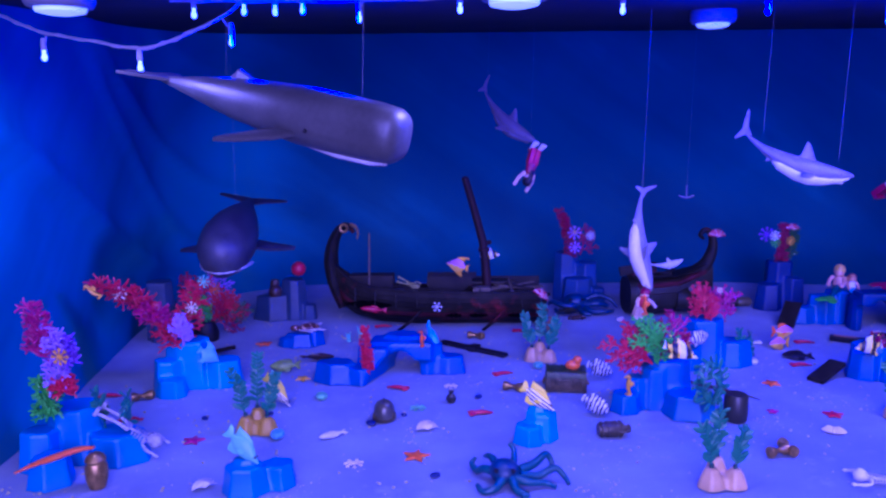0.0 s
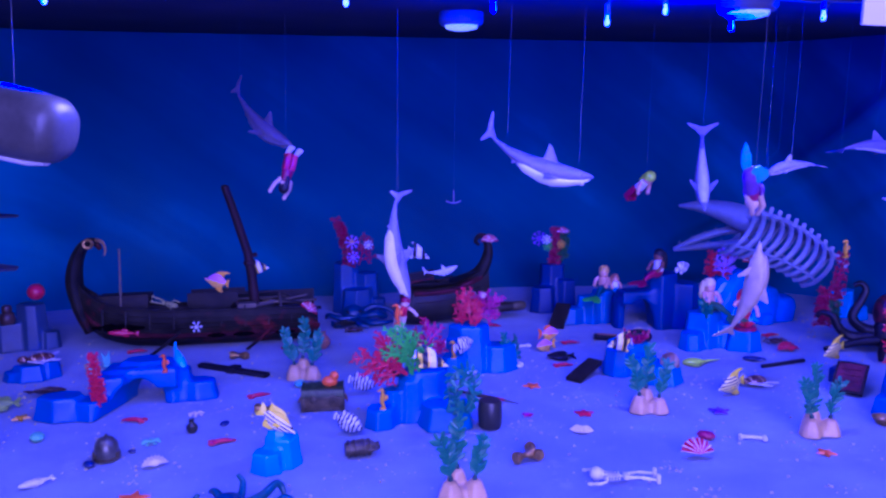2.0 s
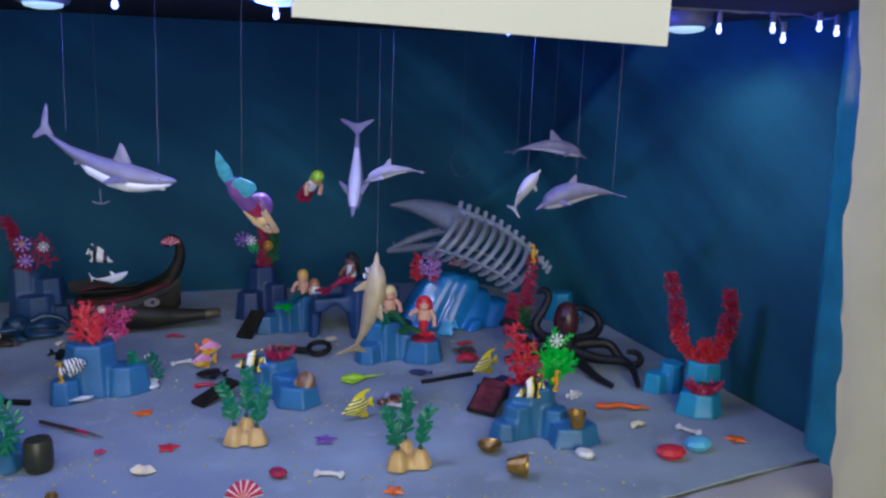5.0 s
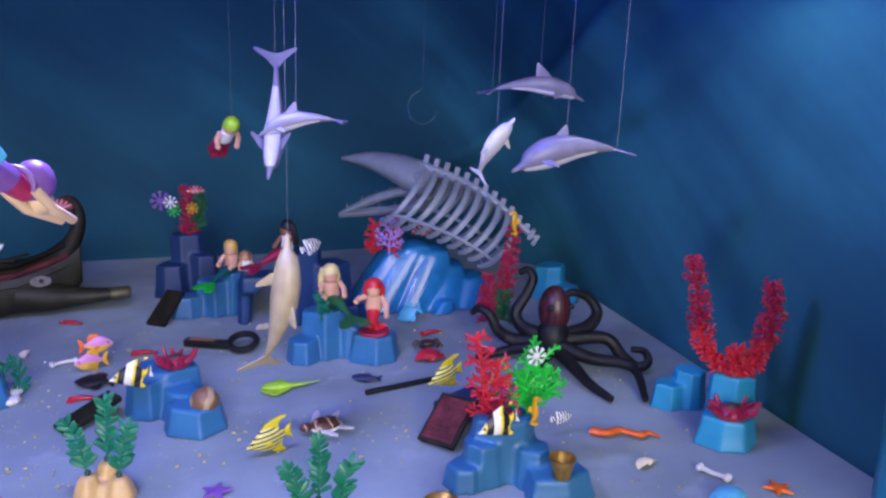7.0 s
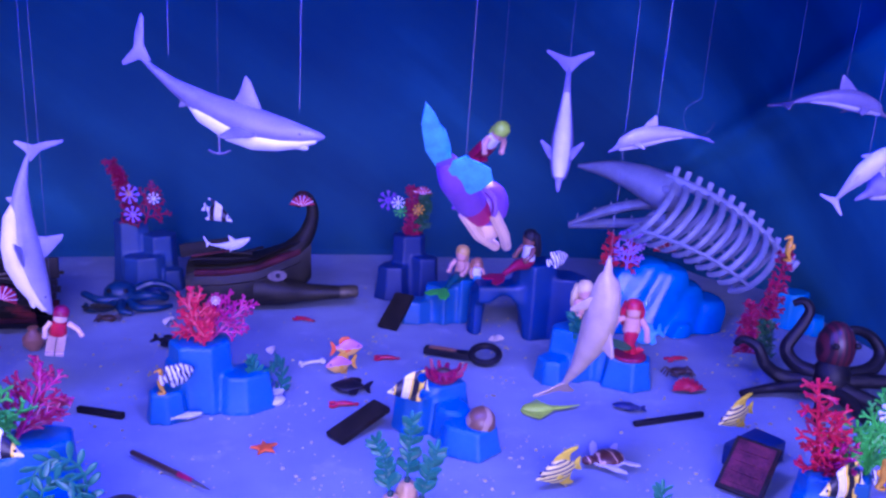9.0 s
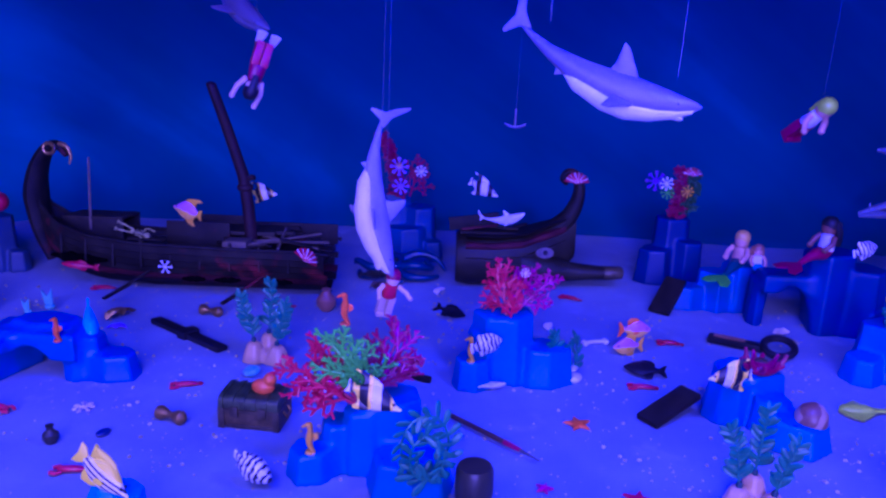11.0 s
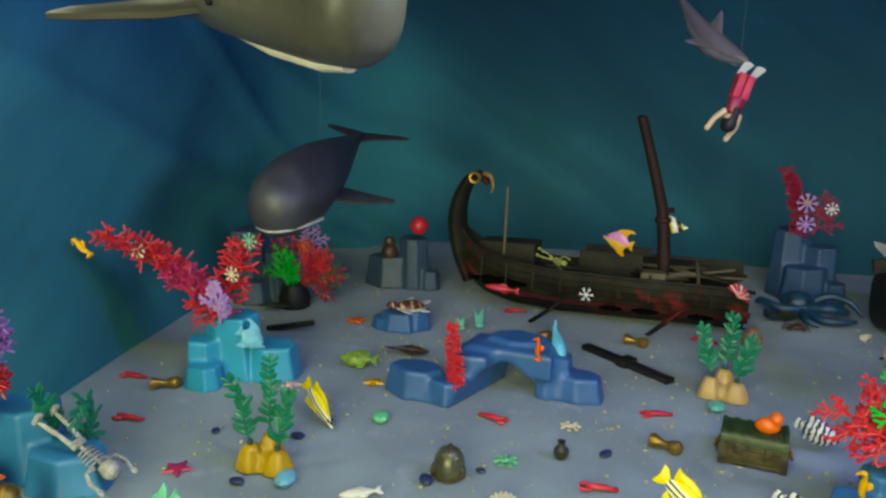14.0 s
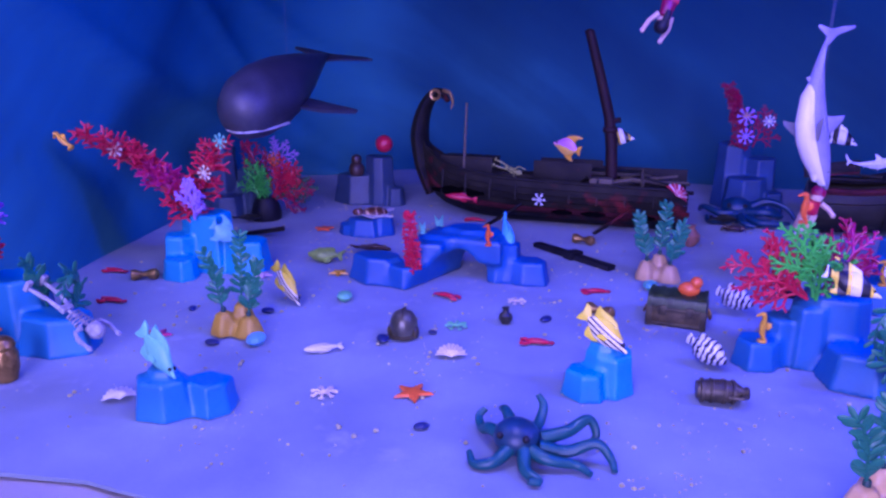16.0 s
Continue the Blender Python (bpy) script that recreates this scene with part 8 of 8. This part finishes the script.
lathe_thing("toy_barrel", [(0.0, 0.0), (0.0125, 0.0), (0.0140, 0.003), (0.0148, 0.017), (0.0140, 0.031), (0.0125, 0.034), (0.0, 0.034)], "olive", "dark olive toy barrel standing on the sea bed", "toy barrel", pose(0.392, 1.122, 0))
lathe_thing("toy_snail", [(0.0, 0.0), (0.009, 0.001), (0.0115, 0.008), (0.009, 0.015), (0.004, 0.019), (0, 0.02)], "snail", "brown and cream round toy snail on a rock ledge", "toy snail", pose(0.681, 1.242, 0.018, 0, 14, 0) @ Matrix.Scale(1.28, 4))
lathe_thing("plant_pot", [(0.0, 0.0), (0.021, 0.0), (0.022, 0.012), (0.018, 0.024), (0.014, 0.032), (0, 0.033)], "black", "black toy pot holding coral", "toy pot", pose(-0.391, 1.443, 0))
bm = fresh()
ball(bm, (0, 0, 0.0), 0.0135, seg=18)
single("red_ball", bm, M["red"], "glossy red ball on top of a slate-blue rock", "ball", m=pose(-0.262, 1.582, 0.096))

# timbers
for x, y, l, w, turn, lift, mat, lab in ((0.064, 1.398, 0.125, 0.013, -34, 0, "black", "black broken toy beam on the sea bed"), (0.572, 1.283, 0.062, 0.024, 38, 14, "hull", "dark toy plank leaning on a rock"), (0.632, 1.575, 0.058, 0.028, 55, 35, "hull", "dark toy board leaning on a rock"), (0.892, 1.285, 0.085, 0.005, 12, 0, "black", "thin black toy bar on the sea bed"), (-0.342, 1.352, 0.062, 0.006, 12, 10, "hull", "dark toy beam across a post"), (0.32, 1.33, 0.05, 0.006, -20, 0, "hull", "thin dark toy spar on the sea bed")):
    bm = fresh()
    box(bm, -l / 2, l / 2, -w / 2, w / 2, 0, 0.006 if w > 0.006 else w, 0.001)
    if "beam on" in lab:
        box(bm, -0.006, 0.008, -w * 0.8, w * 0.8, 0.0, 0.009, 0.001)
    single("toy_timber", bm, M[mat], lab, "toy timber", "loose timbers", pose(x, y, math.sin(radians(lift)) * l * 0.5, 0, -lift, turn))
t = thing("carved_board", "dark toy board with worn red face leaning on a block", "toy board", m=pose(0.910, 1.162, 0.0165, 0, -32, 43))
bm = fresh()
box(bm, -0.028, 0.028, -0.020, 0.020, 0, 0.004, 0.001)
part("board", bm, M["hull"], t)
bm = fresh()
box(bm, -0.0245, 0.0245, -0.0165, 0.0165, 0.004, 0.0054, 0.0008)
part("carved_face", bm, M["board_red"], t, "worn red carved face")
for k in range(4):
    bm = fresh()
    box(bm, -0.021 + 0.0112 * k, -0.014 + 0.0112 * k, -0.013, 0.013, 0.0054, 0.0068, 0.0006)
    part("carved_bar", bm, M["board_red"], t)
bm = fresh()
box(bm, -0.028, 0.028, -0.016, 0.016, 0, 0.022, 0.003)
single("toy_block", bm, M["rock_deep"], "low blue toy block under a leaning board", "toy block", m=pose(0.937, 1.200, 0, 0, 0, 30))
t = thing("paint_brush", "thin paintbrush-like toy spear with dark shaft and red collar", "toy spear", m=pose(0.407, 1.217, 0.002, 0, 0, -40))
bm = fresh()
tube(bm, [(-0.05, 0, 0.002), (0.012, 0, 0.002)], 0.0024, sides=8)
part("shaft", bm, M["brown"], t)
bm = fresh()
tube(bm, [(0.012, 0, 0.002), (0.03, 0, 0.002)], 0.0025, 0.0019, 8)
part("collar", bm, M["crimson"], t, "dark red collar")
bm = fresh()
tube(bm, [(0.03, 0, 0.002), (0.05, 0, 0.001)], 0.0018, 0.0006, 8)
part("tip", bm, M["steel"], t, "grey tip")
t = thing("toy_knife", "dark toy dagger and ring lying on the sea bed", "toy dagger", m=pose(0.704, 1.452, 0.002, 0, 0, -24))
bm = fresh()
box(bm, -0.050, 0.010, -0.0065, 0.0065, 0.0, 0.008, 0.0012)
part("frame", bm, M["black"], t)
bm = fresh()
box(bm, -0.044, -0.010, -0.004, 0.004, 0.008, 0.0092, 0.0006)
part("handle", bm, M["clay"], t, "brown grip")
bm = fresh()
tube(bm, [(0.026 + 0.0165 * math.cos(a), 0.015 * math.sin(a), 0.009 + 0.005 * math.sin(a)) for a in np.linspace(0, 2 * math.pi, 25)], 0.0042, sides=8)
part("ring", bm, M["black"], t, "black ring")
for x, y, turn in ((0.683, 1.029, -22), (0.523, 1.444, 20), (1.121, 1.034, 120) ):
    bm = fresh()
    tube(bm, [(-0.013, 0, 0.003), (0, 0.002, 0.003), (0.013, 0, 0.003)], 0.0022, sides=8)
    for s in (-1, 1):
        ball(bm, (s * 0.013, 0.002, 0.003), 0.0032, seg=8)
        ball(bm, (s * 0.013, -0.002, 0.003), 0.0032, seg=8)
    single("toy_bone", bm, M["bone_white"], "small white toy bone on the sea bed", "toy bone", "toy bones", pose(x, y, 0, 0, 0, turn))
for x, y, turn in ((-0.374, 1.158, 30), (0.122, 1.213, -20), (0.068, 1.462, -15), (0.407, 1.020, 25), (0.42, 1.03, 100)):
    bm = fresh()
    lathe(bm, [(0.0, 0.0), (0.007, 0.0), (0.0078, 0.004), (0.005, 0.010), (0.0035, 0.014), (0.004, 0.019), (0.007, 0.024), (0.0075, 0.030), (0.004, 0.034), (0, 0.035)], 14)
    single("toy_vase", bm, M["gold"], "bronze toy vase lying on its side", "toy vase", "fallen toy vases", pose(x - 0.014 * math.cos(radians(turn)), y - 0.014 * math.sin(radians(turn)), 0.0066, 0, 90, turn) @ Matrix.Scale(0.85, 4))
bm = fresh()
tube(bm, smooth_path([(-0.378, 0.884, 0.030), (-0.364, 0.902, 0.033), (-0.348, 0.900, 0.039), (-0.332, 0.918, 0.040), (-0.316, 0.920, 0.042)], 4), 0.005, sides=9, radii=[0.0015, 0.0045, 0.006, 0.0055, 0.003], flat=0.5)
single("toy_eel", bm, M["orange"], "orange toy eel lying over a rock and pot", "toy eel")
bm = fresh()
tube(bm, smooth_path([(-0.03, 0.010, 0.004), (-0.018, 0.002, 0.005), (-0.002, 0.006, 0.005), (0.014, -0.006, 0.005), (0.024, 0.0, 0.004), (0.034, -0.008, 0.003)], 4), 0.005, sides=9, radii=[0.006, 0.005, 0.004, 0.002], flat=0.6)
single("toy_eel", bm, M["orange"], "orange toy eel lying on the sea bed", "toy eel", m=pose(1.078, 1.118, 0, 0, 0, -8))


def crab(x, y, z, mat, size, label, turn=0):
    t = thing("toy_crab", label, "toy crab", "toy crabs", pose(x, y, z, 0, 0, turn))
    bm = fresh()
    ball(bm, (0, 0, 0.005 * size), 0.011 * size, (1.25, 0.9, 0.5))
    part("shell", bm, M[mat], t)
    for s in (-1, 1):
        for k in range(3):
            bm = fresh()
            tube(bm, [(s * 0.009 * size, (0.005 - 0.005 * k) * size, 0.005 * size), (s * 0.018 * size, (0.008 - 0.007 * k) * size, 0.008 * size), (s * 0.023 * size, (0.009 - 0.009 * k) * size, 0.0)], 0.0016 * size, 0.001 * size, 6)
            part("leg", bm, M[mat], t)
        bm = fresh()
        tube(bm, [(s * 0.008 * size, -0.006 * size, 0.005 * size), (s * 0.016 * size, -0.014 * size, 0.006 * size), (s * 0.010 * size, -0.021 * size, 0.006 * size)], 0.002 * size, 0.003 * size, 7)
        part("claw", bm, M[mat], t)


def crown(x, y, z, r, seed, label):
    """A flat anemone: a low body with fat arms curling up round it."""
    rng = random.Random(seed)
    t = thing("toy_anemone", label, "toy anemone", "toy anemones", pose(x, y, z))
    bm = fresh()
    ball(bm, (0, 0, 0.004), r * 0.62, (1.1, 0.9, 0.55), 14)
    part("body", bm, M["crimson"], t)
    bm = fresh()
    ball(bm, (0, 0, 0.004 + r * 0.26), r * 0.30, (1.1, 0.9, 0.5), 12)
    part("mouth", bm, M["brown"], t, "dark centre")
    for k in range(11):
        a, f = 2 * math.pi * (k + rng.uniform(-0.2, 0.2)) / 11, rng.uniform(0.85, 1.1)
        c, q = math.cos(a) * f, math.sin(a) * f
        bm = fresh()
        tube(bm, [(c * r * 0.45, q * r * 0.40, 0.005), (c * r * 0.82, q * r * 0.72, 0.006 + rng.uniform(0, 0.004)), (c * r * 1.0, q * r * 0.88, 0.012 + rng.uniform(-0.003, 0.006))], r * 0.15, r * 0.07, 7, smooth_n=3)
        part("tentacle", bm, M["crimson"], t)


crown(0.655, 1.298, 0.045, 0.022, 5, "dark crimson toy anemone spread on a blue rock")
crown(1.172, 1.082, 0.028, 0.025, 6, "dark crimson toy anemone spread on a light blue rock")
crab(0.955, 1.40, 0.0, "brown", 0.8, "small dark toy crab on the sea bed")
crab(0.255, 1.60, 0.0, "brown", 0.7, "small brown toy crab by the wreck")
bm = fresh()
ball(bm, (0, 0, 0.007), 0.008, (1.3, 0.8, 0.9), 12)
ball(bm, (0.006, 0, 0.014), 0.006, seg=10)
single("toy_snail", bm, M["orange"], "orange toy snail on the chest's lid", "toy snail", m=pose(0.203, 1.222, 0.0285))
t = thing("toy_anchor", "small pale grey toy anchor hung on a thread", "toy anchor", m=pose(0.418, 1.498, 0.238))
bm = fresh()
tube(bm, [(0, 0, 0), (0, 0, 0.02)], 0.0009, sides=6)
tube(bm, [(-0.012, 0, 0.003), (-0.006, 0, 0.0), (0, 0, -0.001), (0.006, 0, 0.0), (0.012, 0, 0.003)], 0.0013, sides=6)
part("shank", bm, M["dolphin"], t)
hang(t, (0.418, 1.498, 0.257))
bm = fresh()
tube(bm, [(0.018 * math.cos(a), 0.002 * math.sin(3 * a), 0.020 * math.sin(a)) for a in np.linspace(1.7, 6.1, 26)], 0.00018, sides=5)
t = single("nylon_loop", bm, M["thread"], "loop of fine nylon thread hung from the roof", "thread", m=pose(0.95, 1.42, 0.30))
hang(t, (0.95, 1.42, 0.322))
for x, y, r in ((-0.268, 1.098, 0.005), (-0.193, 1.117, 0.006), (-0.199, 1.032, 0.006), (-0.057, 1.089, 0.007), (0.074, 1.185, 0.006), (-0.02, 1.12, 0.004), (0.03, 0.955, 0.005)):
    bm = fresh()
    ball(bm, (0, 0, r * 0.35), r, (1.2, 0.8, 0.45), 10)
    single("toy_pebble", bm, M["navy"], "small dark blue toy pebble on the sea bed", "toy pebble", "dark pebbles", pose(x, y, 0, 0, 0, x * 900))


def grit():
    rng = random.Random(5)
    bm = fresh()
    spots = [(rng.uniform(-0.4, 1.15), rng.uniform(0.88, 1.6), rng.uniform(0.008, 0.045)) for _ in range(170)]
    for i in range(3300):
        if rng.random() < 0.75:
            x, y, sgm = rng.choice(spots)
            x, y = rng.gauss(x, sgm), rng.gauss(y, sgm)
        else:
            x, y = rng.uniform(-0.44, 1.2), rng.uniform(0.85, 1.75)
        if y < front_y(x) + 0.02 or x < -0.42 - (y - 0.9) * 0.15 or x > 1.21:
            continue
        r = rng.choice((0.0006, 0.0007, 0.0008, 0.001, 0.0012, 0.0019))
        a0 = rng.uniform(0, 6)
        n = rng.choice((4, 5, 6))
        pts = [Vector((x + r * rng.uniform(0.7, 1.3) * math.cos(a0 + 2 * math.pi * k / n), y + r * rng.uniform(0.7, 1.3) * math.sin(a0 + 2 * math.pi * k / n), 0)) for k in range(n)]
        rings(bm, [pts, [p.lerp(Vector((x, y, 0)), 0.3) + Vector((0, 0, r * 0.8)) for p in pts]])
    return bm


single("sand_grit", grit(), M["grit_mat"], "pale grit and crumbs scattered over the sea bed", "grit", kind="stuff")

for x, y, k in ((-0.126, 1.452, 1.0), (-0.145, 1.437, 0.7)):
    bm = fresh()
    plate(bm, [(-0.003, 0.0), (-0.006, 0.012), (-0.008, 0.026), (-0.002, 0.018), (0.004, 0.027), (0.004, 0.012), (0.003, 0.0)], 0.004)
    ball(bm, (0, 0, 0.004), 0.005, (1.3, 1, 0.8), 10)
    single("toy_fish", bm, M["aqua"], "pale aqua toy fish with raised tail behind the arch", "toy fish", "toy fish", pose(x, y, 0, 0, 0, 15) @ Matrix.Scale(k, 4))
single("toy_flower", flower_bm(0.009, 6), M["white"], "white star-shaped toy flower stuck on the hull", "toy flower", m=pose(0.0, 1.496, 0.047))
lathe_thing("toy_pot", [(0.0, 0.0), (0.010, 0.0), (0.0125, 0.008), (0.010, 0.016), (0.007, 0.019), (0.0085, 0.024), (0.006, 0.030), (0.0, 0.032)], "brown", "dark brown toy bust on a slate-blue ledge", "toy bust", pose(-0.305, 1.572, 0.047))
